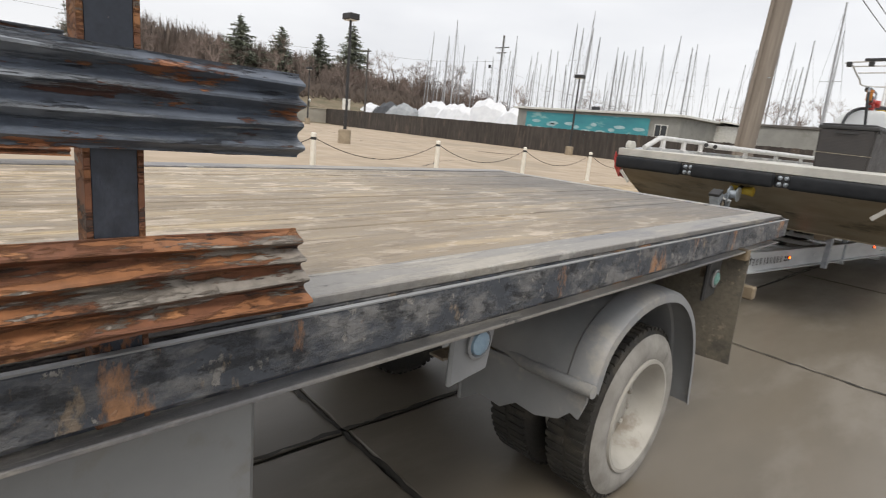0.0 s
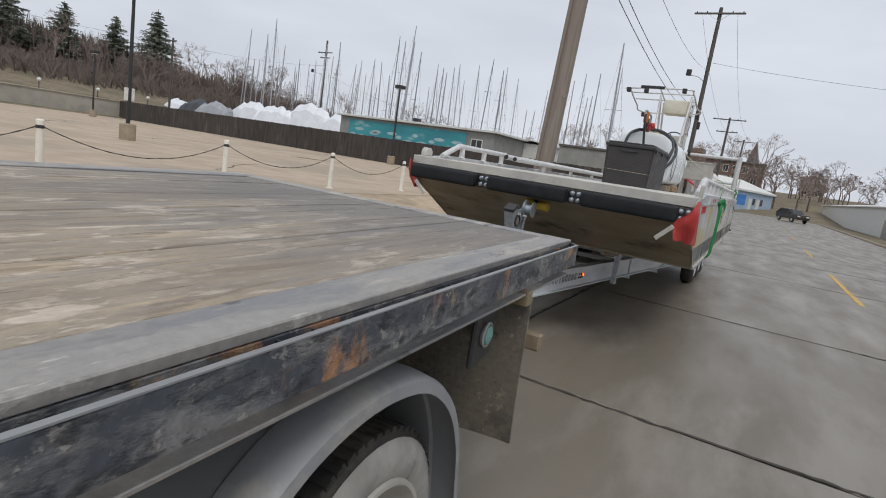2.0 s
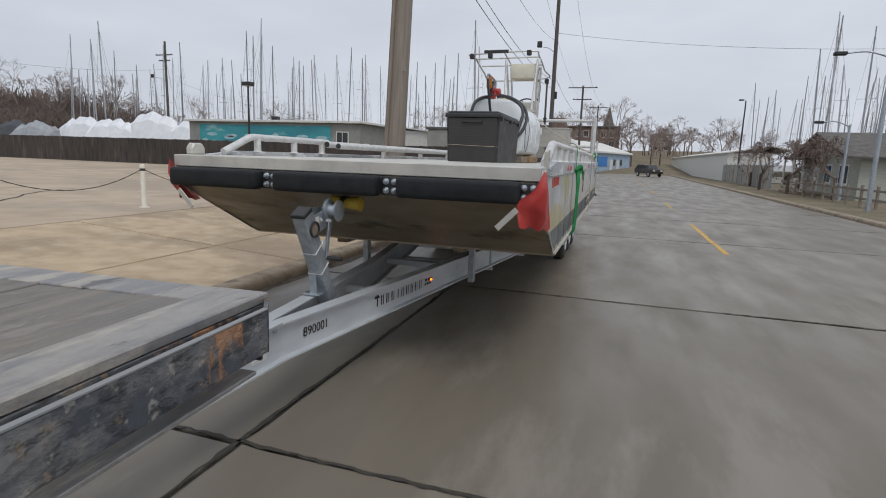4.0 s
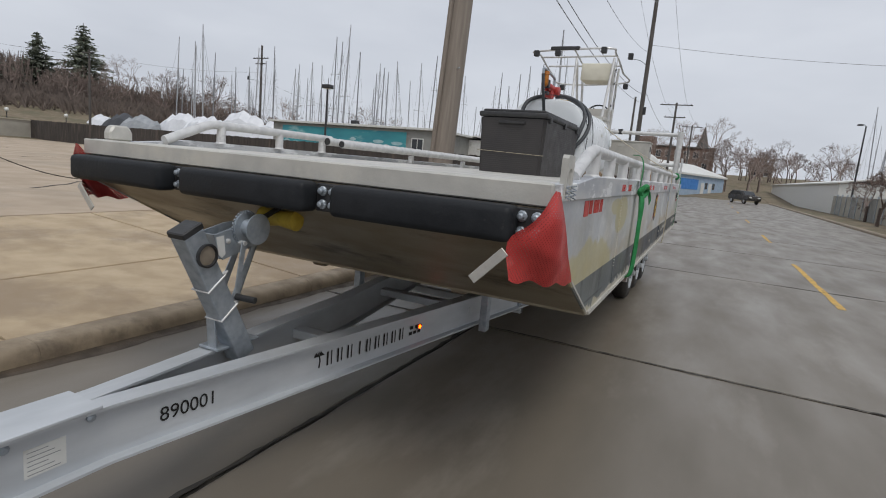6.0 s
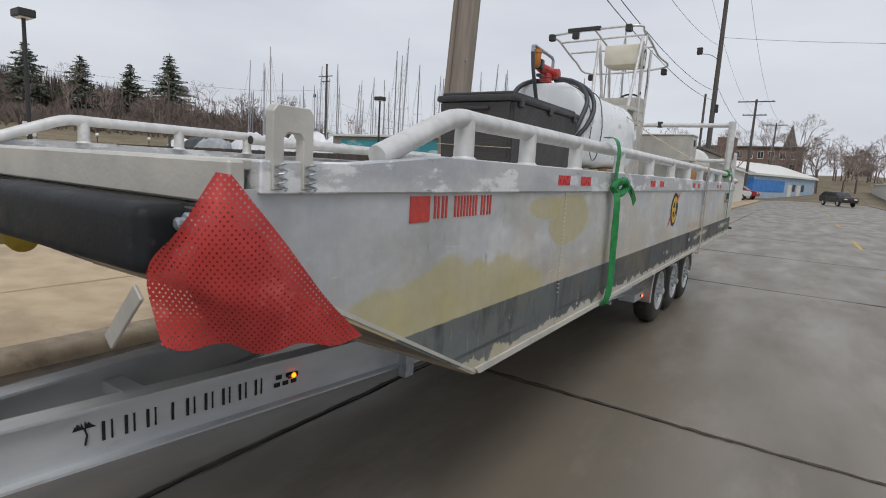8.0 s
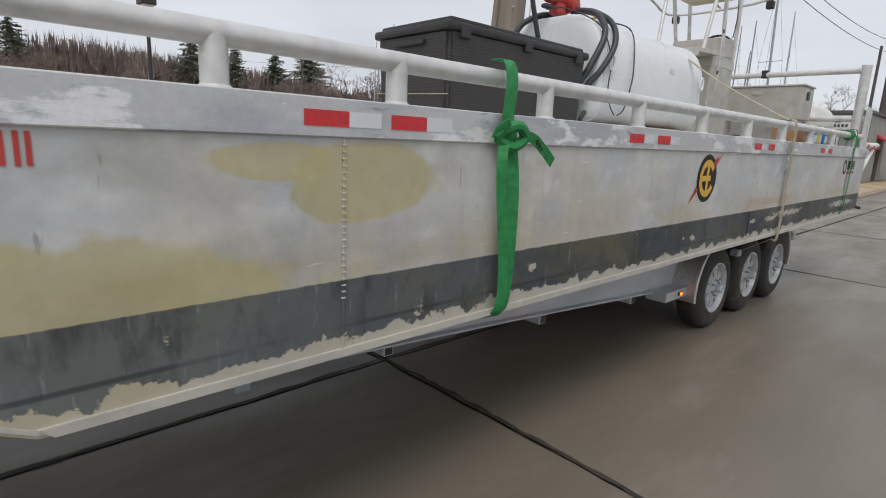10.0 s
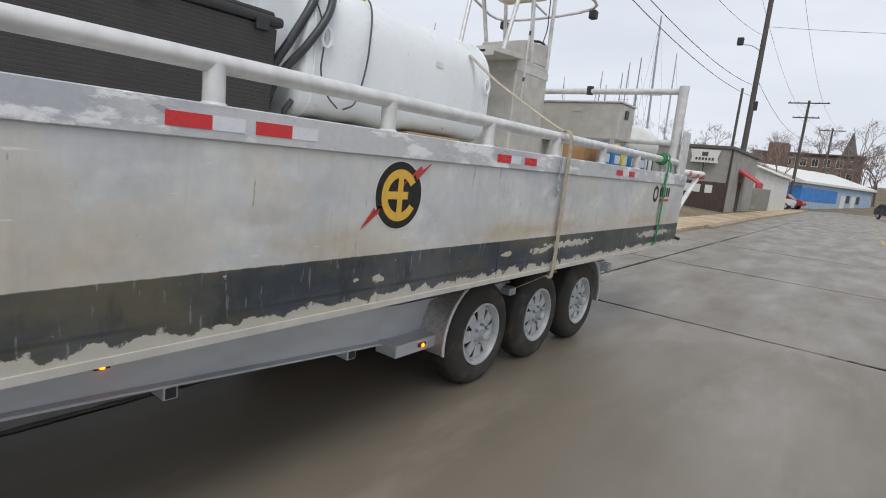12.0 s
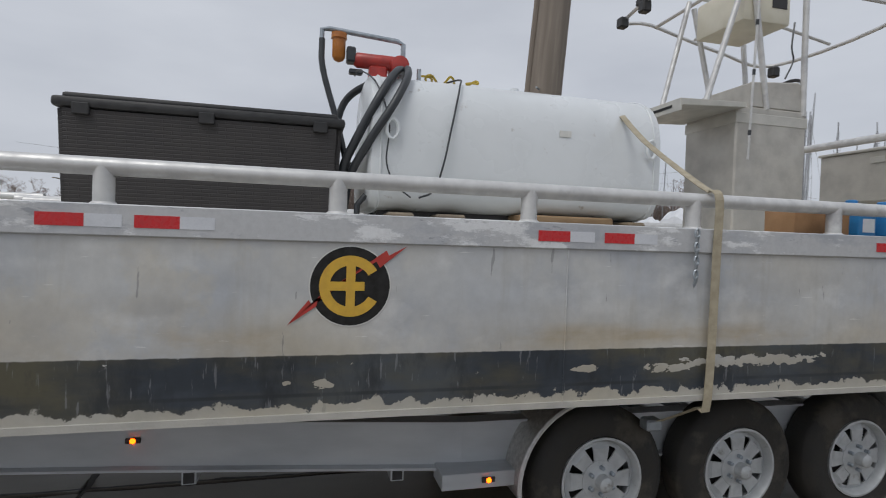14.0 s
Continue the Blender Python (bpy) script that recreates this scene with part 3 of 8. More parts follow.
# ---- the work boat ----
def hull_paint():
    """Bare mottled aluminium with a dark flaking band above the chine, a rusty waterline and olive primer patches."""
    m = mat("hull_side", (0.46, 0.483, 0.515), (0.57, 0.565, 0.54), 1.6, 0.45, 0.15, 0.04, 35, c3=(0.57, 0.54, 0.47), s3=1.1, cut=0.55)
    n, l = m.node_tree.nodes, m.node_tree.links
    b = n["Principled BSDF"]
    src = b.inputs["Base Color"].links[0].from_socket
    co = n.new("ShaderNodeTexCoord")
    sep = n.new("ShaderNodeSeparateXYZ")
    l.new(co.outputs["Object"], sep.inputs[0])
    def math_node(op, a, bb=None, c=None):
        k = n.new("ShaderNodeMath")
        k.operation = op
        for i, v in enumerate((a, bb, c)):
            if v is None:
                continue
            if isinstance(v, (int, float)):
                k.inputs[i].default_value = v
            else:
                l.new(v, k.inputs[i])
        return k.outputs[0]
    def noise_node(scale, detail=6, rough=0.6, stretch=None, turn=0.0):
        k = n.new("ShaderNodeTexNoise")
        k.inputs["Scale"].default_value, k.inputs["Detail"].default_value, k.inputs["Roughness"].default_value = scale, detail, rough
        v = co.outputs["Object"]
        if stretch:
            mp = n.new("ShaderNodeMapping")
            mp.inputs["Scale"].default_value = stretch
            mp.inputs["Rotation"].default_value = (turn, 0, 0)
            l.new(v, mp.inputs["Vector"])
            v = mp.outputs["Vector"]
        l.new(v, k.inputs["Vector"])
        return k.outputs["Fac"]
    def step(v, lo, hi):
        k = n.new("ShaderNodeMapRange")
        k.inputs[1].default_value, k.inputs[2].default_value = lo, hi
        l.new(v, k.inputs[0])
        return k.outputs[0]
    def over(fac, colour):
        nonlocal src
        k = n.new("ShaderNodeMix")
        k.data_type = "RGBA"
        l.new(fac, k.inputs[0])
        l.new(src, k.inputs[6])
        if isinstance(colour, tuple):
            k.inputs[7].default_value = (*colour, 1)
        else:
            l.new(colour, k.inputs[7])
        src = k.outputs[2]
    y, z = sep.outputs["Y"], sep.outputs["Z"]
    def oval(cy, cz, ry, rz, wobble):
        dy = math_node("DIVIDE", math_node("SUBTRACT", y, cy), ry)
        dz = math_node("DIVIDE", math_node("SUBTRACT", z, cz), rz)
        return math_node("ADD", math_node("ADD", math_node("POWER", dy, 2), math_node("POWER", dz, 2)), wobble)
    # blue-grey clouds where the plate was brushed, pale oxide bloom, vertical wash marks
    over(math_node("MULTIPLY", step(noise_node(2.2, 4, 0.55), 0.5, 0.66), 0.65), (0.375, 0.405, 0.46))
    over(math_node("MULTIPLY", step(noise_node(3.0, 5, 0.58, (1, 1, 1.6)), 0.54, 0.7), 0.6), (0.7, 0.705, 0.7))
    over(math_node("MULTIPLY", step(noise_node(2.0, 6, 0.6, (1, 5.5, 0.6)), 0.55, 0.7), 0.35), (0.37, 0.355, 0.32))
    # brown waterline stain under the bare middle, strongest aft
    st = math_node("MULTIPLY", step(z, 1.38, 1.2), math_node("MULTIPLY", step(noise_node(1.7), 0.35, 0.62), 0.6))
    over(st, (0.488, 0.421, 0.299))
    over(math_node("MULTIPLY", math_node("MULTIPLY", step(z, 1.27, 1.22), step(z, 1.14, 1.19)), math_node("MULTIPLY", step(noise_node(1.1, 7, 0.65, (1, 0.7, 2.5)), 0.48, 0.62), 0.55)), (0.403, 0.305, 0.171))
    # dents and scuffs: thin slanting scratches, dark and bright
    over(math_node("MULTIPLY", step(noise_node(3.2, 5, 0.55, (1, 9, 1.4), 0.5), 0.685, 0.705), 0.6), (0.207, 0.207, 0.207))
    over(math_node("MULTIPLY", step(noise_node(3.7, 5, 0.55, (1, 1.2, 13), 0.12), 0.68, 0.7), 0.5), (0.757, 0.757, 0.732))
    # greyer handled areas of the fore plates
    over(math_node("MULTIPLY", math_node("MULTIPLY", step(noise_node(2.1, 6, 0.62, (1, 1, 1.6), 0.4), 0.46, 0.64), step(y, 3.0, 1.2)), 0.5), (0.3, 0.295, 0.26))
    # olive primer patches with ragged edges
    wob = math_node("MULTIPLY", math_node("SUBTRACT", noise_node(3.0, 4, 0.55), 0.5), 2.2)
    for cy, cz, ry, rz in ((0.95, 1.12, 0.78, 0.22), (1.97, 1.46, 0.3, 0.125), (1.62, 1.52, 0.2, 0.06)):
        over(math_node("MULTIPLY", step(oval(cy, cz, ry, rz, wob), 1.15, 0.9), math_node("ADD", 0.5, math_node("MULTIPLY", noise_node(7, 6), 0.55))), (0.451, 0.403, 0.214))
    # dark band: upper edge straight, lower edge flaked away
    mix = n.new("ShaderNodeMix")
    mix.data_type = "RGBA"
    l.new(step(noise_node(1.9, 6, 0.6, (1, 0.7, 2)), 0.42, 0.62), mix.inputs[0])
    mix.inputs[6].default_value, mix.inputs[7].default_value = (0.04, 0.049, 0.062, 1), (0.1, 0.093, 0.064, 1)
    up = step(math_node("ADD", z, math_node("MULTIPLY", math_node("SUBTRACT", noise_node(14, 6, 0.7), 0.5), 0.012)), 1.146, 1.142)
    flake = math_node("ADD", z, math_node("MULTIPLY", math_node("SUBTRACT", noise_node(7.5, 6, 0.66), 0.5), 0.2))
    lowe = step(flake, 0.947, 0.953)
    chips = step(noise_node(6.5, 9, 0.7), 0.665, 0.65)
    rag = math_node("MULTIPLY", math_node("SUBTRACT", noise_node(22.0, 3, 0.55, (1, 0.7, 1.3)), 0.5), 7.0)
    for cy, cz, ry, rz in ((4.55, 1.03, 0.045, 0.016), (4.42, 1.035, 0.02, 0.01), (5.7, 1.055, 0.06, 0.016), (6.62, 1.075, 0.4, 0.026), (6.15, 1.05, 0.12, 0.02), (8.75, 1.06, 0.5, 0.03), (2.85, 1.06, 0.035, 0.02)):
        chips = math_node("MULTIPLY", chips, step(oval(cy, cz, ry, rz, rag), 0.95, 1.1))
    band = math_node("MULTIPLY", math_node("MULTIPLY", up, lowe), chips)
    over(math_node("MULTIPLY", step(z, 1.1, 1.06), 0.6), (0.42, 0.395, 0.33))
    over(band, mix.outputs[2])
    # lighter blue-grey patches paint the band's gloss into its colour
    over(math_node("MULTIPLY", math_node("MULTIPLY", band, step(noise_node(1.5, 5, 0.6, (1, 0.8, 2.2), 0.3), 0.46, 0.66)), 0.8), (0.075, 0.09, 0.11))
    over(math_node("MULTIPLY", math_node("MULTIPLY", band, step(y, 3.2, 1.0)), 0.75), (0.16, 0.178, 0.172))
    over(math_node("MULTIPLY", math_node("MULTIPLY", band, step(noise_node(2.6, 6, 0.65, (1, 2.2, 0.9)), 0.52, 0.66)), 0.75), (0.026, 0.03, 0.036))
    over(math_node("MULTIPLY", math_node("MULTIPLY", band, step(noise_node(5, 5, 0.6, (1, 8, 1), 0.9), 0.62, 0.66)), 0.4), (0.3, 0.31, 0.33))
    # thin dark line along the hull's bend, its shade put into the colour
    over(math_node("MULTIPLY", math_node("MULTIPLY", step(z, 0.998, 0.992), step(z, 0.978, 0.984)), math_node("MULTIPLY", step(noise_node(3.0, 4, 0.6, (1, 0.5, 1)), 0.38, 0.55), 0.75)), (0.03, 0.034, 0.04))
    # fine mottle over all
    fm = n.new("ShaderNodeHueSaturation")
    mr = n.new("ShaderNodeMapRange")
    mr.inputs[1].default_value, mr.inputs[2].default_value, mr.inputs[3].default_value, mr.inputs[4].default_value = 0.35, 0.65, 0.95, 1.04
    l.new(noise_node(17, 6, 0.62), mr.inputs[0])
    l.new(mr.outputs[0], fm.inputs["Value"])
    l.new(src, fm.inputs["Color"])
    src = fm.outputs["Color"]
    l.new(src, b.inputs["Base Color"])
    # seams and gentle oil-canning of the plate
    old = b.inputs["Normal"].links[0].from_node
    big = n.new("ShaderNodeBump")
    big.inputs["Strength"].default_value, big.inputs["Distance"].default_value = 0.6, 0.06
    l.new(noise_node(1.5, 2, 0.4, (1, 1, 1.5)), big.inputs["Height"])
    l.new(big.outputs["Normal"], old.inputs["Normal"])
    return m


M_HULL = hull_paint()
M_BOTTOM = mat("stained_bow_plate", (0.3, 0.26, 0.19), (0.24, 0.2, 0.14), 3, 0.45, 0.4, 0.15, c3=(0.1, 0.085, 0.06), s3=2.4, cut=0.6, stretch=(0.6, 1, 1.6))


def mesh_vinyl():
    """Open red weave: a fine grid of small see-through holes."""
    m = mat("red_mesh_vinyl", (0.52, 0.05, 0.045), (0.4, 0.032, 0.03), 7, 0.55, bump=0, c3=(0.6, 0.11, 0.1), s3=5, cut=0.58)
    n, l = m.node_tree.nodes, m.node_tree.links
    out = [k for k in n if k.type == "OUTPUT_MATERIAL"][0]
    co = n.new("ShaderNodeTexCoord")
    sp = n.new("ShaderNodeSeparateXYZ")
    l.new(co.outputs["Object"], sp.inputs[0])
    run = n.new("ShaderNodeMath")
    run.operation = "ADD"
    l.new(sp.outputs["X"], run.inputs[0])
    l.new(sp.outputs["Y"], run.inputs[1])
    waves = []
    for ky, kz in ((330.0, 350.0), (-330.0, 350.0)):
        a = n.new("ShaderNodeMath")
        a.operation = "MULTIPLY"
        l.new(run.outputs[0], a.inputs[0])
        a.inputs[1].default_value = ky
        c = n.new("ShaderNodeMath")
        c.operation = "MULTIPLY_ADD"
        l.new(sp.outputs["Z"], c.inputs[0])
        c.inputs[1].default_value = kz
        l.new(a.outputs[0], c.inputs[2])
        s = n.new("ShaderNodeMath")
        s.operation = "SINE"
        l.new(c.outputs[0], s.inputs[0])
        waves.append(s.outputs[0])
    lo = n.new("ShaderNodeMath")
    lo.operation = "MINIMUM"
    l.new(waves[0], lo.inputs[0])
    l.new(waves[1], lo.inputs[1])
    st = n.new("ShaderNodeMapRange")
    st.inputs[1].default_value, st.inputs[2].default_value, st.inputs[4].default_value = 0.3, 0.5, 0.6
    l.new(lo.outputs[0], st.inputs[0])
    tr = n.new("ShaderNodeBsdfTransparent")
    mx = n.new("ShaderNodeMixShader")
    l.new(st.outputs[0], mx.inputs[0])
    l.new(n["Principled BSDF"].outputs[0], mx.inputs[1])
    l.new(tr.outputs[0], mx.inputs[2])
    l.new(mx.outputs[0], out.inputs["Surface"])
    return m


M_MESHFLAG = mesh_vinyl()
M_FLAGRED = mat("red_vinyl_scrim", (0.42, 0.03, 0.028), (0.32, 0.022, 0.022), 14, 0.55, bump=0.3, fine=220)


def weave():
    m = mat("woven_resin", (0.032, 0.029, 0.029), (0.042, 0.038, 0.037), 8, 0.55, bump=0)
    n, l = m.node_tree.nodes, m.node_tree.links
    b = n["Principled BSDF"]
    co = n.new("ShaderNodeTexCoord")
    sw = n.new("ShaderNodeSeparateXYZ")
    cb = n.new("ShaderNodeCombineXYZ")
    ad = n.new("ShaderNodeMath")
    ad.operation = "ADD"
    l.new(co.outputs["Object"], sw.inputs[0])
    l.new(sw.outputs["X"], ad.inputs[0])
    l.new(sw.outputs["Y"], ad.inputs[1])
    l.new(ad.outputs[0], cb.inputs["X"])
    l.new(sw.outputs["Z"], cb.inputs["Y"])
    br = n.new("ShaderNodeTexBrick")
    br.inputs["Scale"].default_value = 1.0
    br.inputs["Brick Width"].default_value, br.inputs["Row Height"].default_value = 0.09, 0.02
    br.inputs["Mortar Size"].default_value, br.inputs["Mortar Smooth"].default_value = 0.004, 1.0
    l.new(cb.outputs[0], br.inputs["Vector"])
    bp = n.new("ShaderNodeBump")
    bp.invert = True
    bp.inputs["Strength"].default_value, bp.inputs["Distance"].default_value = 0.35, 0.004
    l.new(br.outputs["Fac"], bp.inputs["Height"])
    l.new(bp.outputs["Normal"], b.inputs["Normal"])
    return m


M_WEAVE = weave()


def boat():
    b = thing("work_boat", "flat-bowed bare aluminium work boat with dark waterline band on trailer", "boat", Matrix.Translation((0, 0, 0)))
    # closed hull outline in side view
    side = [(0.0, 1.6), (0.0, 1.42), (1.05, 0.89), (9.55, 0.89), (9.62, 1.0), (9.65, 1.6)]
    for x in (0.0, -3.06):
        s = 1 if x == 0 else -1
        part("side_plate", prism(side, x, x - s * 0.012, "x"), M_HULL, b)
    part("bow_plate", prism([(0.01, 1.56), (0.01, 1.42), (1.05, 0.9), (1.06, 0.93), (0.04, 1.45), (0.04, 1.56)], -3.046, -0.014, "x"), M_BOTTOM, b, "stained sloping bow plate")
    part("bottom_plate", box(-3.046, -0.014, 1.05, 9.56, 0.885, 0.91, 0), M_BOTTOM, b)
    part("transom", box(-3.046, -0.014, 9.58, 9.62, 0.92, 1.6, 0), M_ALU, b)
    part("deck", box(-3.04, -0.02, 0.03, 9.6, 1.64, 1.662, 0.002), M_ALU, b, "scuffed aluminium deck")
    part("bow_beam", box(-3.07, -0.01, -0.012, 0.03, 1.565, 1.66, 0.006), M_ALU, b)
    for x0, x1 in ((-0.05, 0.012), (-3.072, -3.01)):
        part("gunwale", prism([(0.05, 1.59), (9.66, 1.59), (9.66, 1.705), (0.75, 1.705), (0.35, 1.668), (0.05, 1.662)], x0, x1, "x", bevel=0.004), M_GUNWALE, b, "scuffed white gunwale cap")
    # plate seams as thin weld beads
    for y in (1.86, 5.6):
        part("weld_seam", tube([(0.001, y, 1.59), (0.001, y, 0.9)], 0.005, 6), M_HULL, b)
    for k in range(24):
        z = 1.57 - k * 0.021
        part("weld_dot", box(0.0, 0.0075, 1.853, 1.867, z - 0.003, z + 0.002, 0.001), M_ALU, b)
    part("knuckle", prism([(0.01, 1.428), (1.048, 0.9), (1.09, 0.9), (1.05, 0.912), (0.02, 1.438)], 0.0, 0.004, "x"), M_ALU, b)
    # chine angle
    part("chine_strip", prism([(1.08, 0.888), (9.5, 0.888), (9.5, 0.915), (1.05, 0.915)], 0.0, 0.01, "x"), M_ALU, b)
    # fenders on the bow
    for x0, x1 in ((-3.02, -2.19), (-2.04, -1.17), (-1.02, -0.13)):
        f = bmesh.new()
        f = box(x0, x1, -0.135, 0.0, 1.412, 1.562, 0.032, seg=3)
        part("bow_fender", f, M_RUBBER, b, "black rubber bow fender", smooth=True)
    for x in (-2.115, -1.095, -0.085):
        pl = part("fender_bracket", box(x - 0.075, x + 0.075, -0.03, 0.0, 1.42, 1.555, 0.004), M_BLACK, b, "black bolted bracket")
        for dx in (-0.032, 0.032):
            for z in (1.455, 1.52):
                part("bolt", lathe([(0.024, 0), (0.024, 0.008), (0.02, 0.012), (0.014, 0.013), (0.014, 0.03), (0.008, 0.034)], 10, Matrix.Translation((x + dx, -0.03, z)) @ Matrix.Rotation(radians(90), 4, "X")), M_GALV, pl)
    # near rail with posts, lower at its foot
    zr, xr = 1.842, -0.055
    rail = curve([(xr, 0.5, 1.69), (xr, 0.7, 1.768), (xr, 0.84, 1.822), (xr, 0.93, zr), (xr, 1.05, zr)], 4) + [(xr, y, zr) for y in (2.5, 5, 7.5, 9.42)]
    hr = part("handrail", tube(rail, 0.034, 12), M_ALU_RAIL, b, "dull white tubular handrail", smooth=True)
    for y in (0.97, 1.5, 2.1, 2.92, 3.76, 4.6, 5.43, 6.28, 7.14, 8.0, 8.85):
        part("rail_post", lathe([(0.05, 0), (0.048, 0.006), (0.037, 0.014), (0.036, 0.14)], 12, Matrix.Translation((xr, y, 1.7))), M_ALU_RAIL, hr, smooth=True)
    xl = -2.99
    rail = curve([(xl, 0.5, 1.69), (xl, 0.7, 1.768), (xl, 0.84, 1.822), (xl, 0.93, zr), (xl, 1.05, zr)], 4) + [(xl, 2.38, zr)]
    hl = part("handrail", tube(rail, 0.034, 12), M_ALU_RAIL, b, "short white handrail with an open end", smooth=True)
    for y in (1.0, 1.65, 2.25):
        part("rail_post", lathe([(0.048, 0), (0.036, 0.014), (0.034, 0.14)], 12, Matrix.Translation((xl, y, 1.7))), M_ALU_RAIL, hl, smooth=True)
    h2 = part("handrail", tube([(xl + 0.09, 2.22, 1.815), (xl + 0.09, 9.3, 1.815)], 0.04, 12), M_ALU_RAIL, b, "long white pipe along the far gunwale", smooth=True)
    lp = part("loose_pipe", tube([(xl + 0.19, 2.32, 1.8), (xl + 0.19, 8.6, 1.8)], 0.038, 12), M_ALU_RAIL, None, smooth=True)
    tagged(lp, "loose white pipe lying beside the far handrail", "pipe")
    # black discs on the pipe ends paint the shade inside them
    part("pipe_mouth", lathe([(0.034, 0), (0.034, 0.004)], 16, Matrix.Translation((xl + 0.09, 2.218, 1.815)) @ Matrix.Rotation(radians(90), 4, "X")), M_BLACK, h2)
    part("pipe_mouth", lathe([(0.032, 0), (0.032, 0.004)], 16, Matrix.Translation((xl + 0.19, 2.318, 1.8)) @ Matrix.Rotation(radians(90), 4, "X")), M_BLACK, lp)
    part("pipe_mouth", lathe([(0.025, 0), (0.025, 0.004)], 12, Matrix.Translation((xl, 2.382, zr)) @ Matrix.Rotation(radians(-90), 4, "X")), M_BLACK, hl)
    part("pipe_collar", lathe([(0.04, -0.02), (0.047, -0.018), (0.047, 0.018), (0.04, 0.02)], 12, Matrix.Translation((xl + 0.09, 3.3, 1.815)) @ Matrix.Rotation(radians(90), 4, "X")), M_ALU_RAIL, h2)
    for y in (3.9, 5.5, 7.1, 8.7):
        part("rail_post", lathe([(0.045, 0), (0.034, 0.1)], 12, Matrix.Translation((xl + 0.09, y, 1.66))), M_ALU_RAIL, h2, smooth=True)
    # slotted stake plate at the near bow corner, rounded fairlead at the far one
    st = prism([(0.075, 1.6), (0.105, 1.6), (0.105, 1.712), (0.115, 1.724), (0.15, 1.724), (0.16, 1.712), (0.16, 1.6), (0.19, 1.6), (0.19, 1.768), (0.178, 1.782), (0.087, 1.782), (0.075, 1.768)], -0.008, 0.02, "x", bevel=0.002)
    part("stake_plate", st, M_ALU, b, "slotted aluminium stake plate")
    for y in (0.09, 0.175):
        spring = [(0.03 + 0.012 * math.cos(k * 1.05), y + 0.012 * math.sin(k * 1.05), 1.6 + k * 0.0032) for k in range(19)]
        part("spring", tube(spring, 0.003, 5), M_GALV, b)
    part("fairlead", prism([(0.1, 1.66), (0.26, 1.66), (0.26, 1.72), (0.23, 1.76), (0.13, 1.76), (0.1, 1.72)], -3.05, -2.98, "x", bevel=0.012), M_ALU, b)
    # stern uprights, gantry and lower bar
    part("stern_plate", box(-0.04, -0.012, 9.36, 9.62, 1.7, 2.2, 0.006), M_ALU_RAIL, b)
    part("stern_plate", box(-3.05, -3.02, 9.36, 9.62, 1.7, 2.2, 0.006), M_ALU_RAIL, b)
    part("gantry_post", tube([(-0.12, 9.42, 1.66), (-0.12, 9.42, 2.7)], 0.055, 14), M_ALU_RAIL, b, smooth=True)
    part("gantry_post", tube([(-2.94, 9.42, 1.66), (-2.94, 9.42, 2.7)], 0.055, 14), M_ALU_RAIL, b, smooth=True)
    g = part("gantry_bar", tube([(-0.12, 9.42, 2.64), (-2.94, 9.42, 2.64)], 0.036, 12), M_ALU_RAIL, b, smooth=True)
    part("clamp", tube([(-1.25, 9.42, 2.6), (-1.25, 9.42, 2.7)], 0.045, 10), M_BLACK, g)
    part("stern_bar", tube([(-0.05, 9.44, 2.06), (-3.0, 9.44, 2.06)], 0.034, 12), M_ALU_RAIL, b, smooth=True)
    for x in (-0.75, -0.95):
        part("stern_bar_post", tube([(x, 9.44, 1.66), (x, 9.44, 2.05)], 0.03, 10), M_ALU_RAIL, b, smooth=True)
    # striped boom past the stern with its brace
    boom = part("stern_boom", tube([(-0.12, 9.6, 1.74), (-0.12, 10.95, 1.76)], 0.045, 12), M_WHITE, b, "white boom banded with red tape", smooth=True)
    for y in (10.1, 10.5, 10.85):
        part("tape_band", tube([(-0.12, y, 1.745), (-0.12, y + 0.12, 1.747)], 0.0465, 12), M_TAPE, boom)
    part("boom_brace", tube([(-0.12, 10.7, 1.7), (-0.12, 9.66, 1.1)], 0.03, 10), M_WHITE, b, smooth=True)
    # red and white tape along the gunwale
    for y in (1.72, 2.03, 3.57, 3.88, 5.45, 5.77, 7.35, 7.66):
        part("reflector_tape", box(0.0125, 0.0145, y, y + 0.15, 1.622, 1.668, 0), M_TAPE, b, "red reflective tape")
        part("reflector_tape", box(0.0122, 0.0138, y + 0.15, y + 0.27, 1.622, 1.668, 0), M_TAPE_W, b, "white reflective tape")
    # registration marks as plain red bars
    part("permit_sticker", box(0.001, 0.003, 0.592, 0.695, 1.5, 1.58, 0), M_DECALRED, b, "faded red permit sticker")
    for k, y in enumerate((0.72, 0.765, 0.84, 0.88, 0.92, 0.96, 1.02, 1.065)):
        for dy in (0, 0.02):
            part("registration_mark", box(0.001, 0.003, y + dy, y + dy + 0.01, 1.508, 1.58, 0), M_DECALRED, b)
    # round decal: black disc, gold ring and cross, red bolt
    cy, cz = 4.655, 1.418
    def disc(r0, r1, a0, a1, x, n=40):
        bm = bmesh.new()
        A = [bm.verts.new((x, cy + r0 * math.cos(a0 + (a1 - a0) * i / n), cz + r0 * math.sin(a0 + (a1 - a0) * i / n))) for i in range(n + 1)]
        B = [bm.verts.new((x, cy + r1 * math.cos(a0 + (a1 - a0) * i / n), cz + r1 * math.sin(a0 + (a1 - a0) * i / n))) for i in range(n + 1)]
        for i in range(n):
            bm.faces.new((A[i], A[i + 1], B[i + 1], B[i]))
        return bm
    part("decal_edge", disc(0.1, 0.162, 0, math.tau, 0.0016), M_WHITE, b)
    dec = part("round_decal", disc(0.002, 0.157, 0, math.tau, 0.0025), M_DECALBLK, b, "black round decal with gold ring and red bolt")
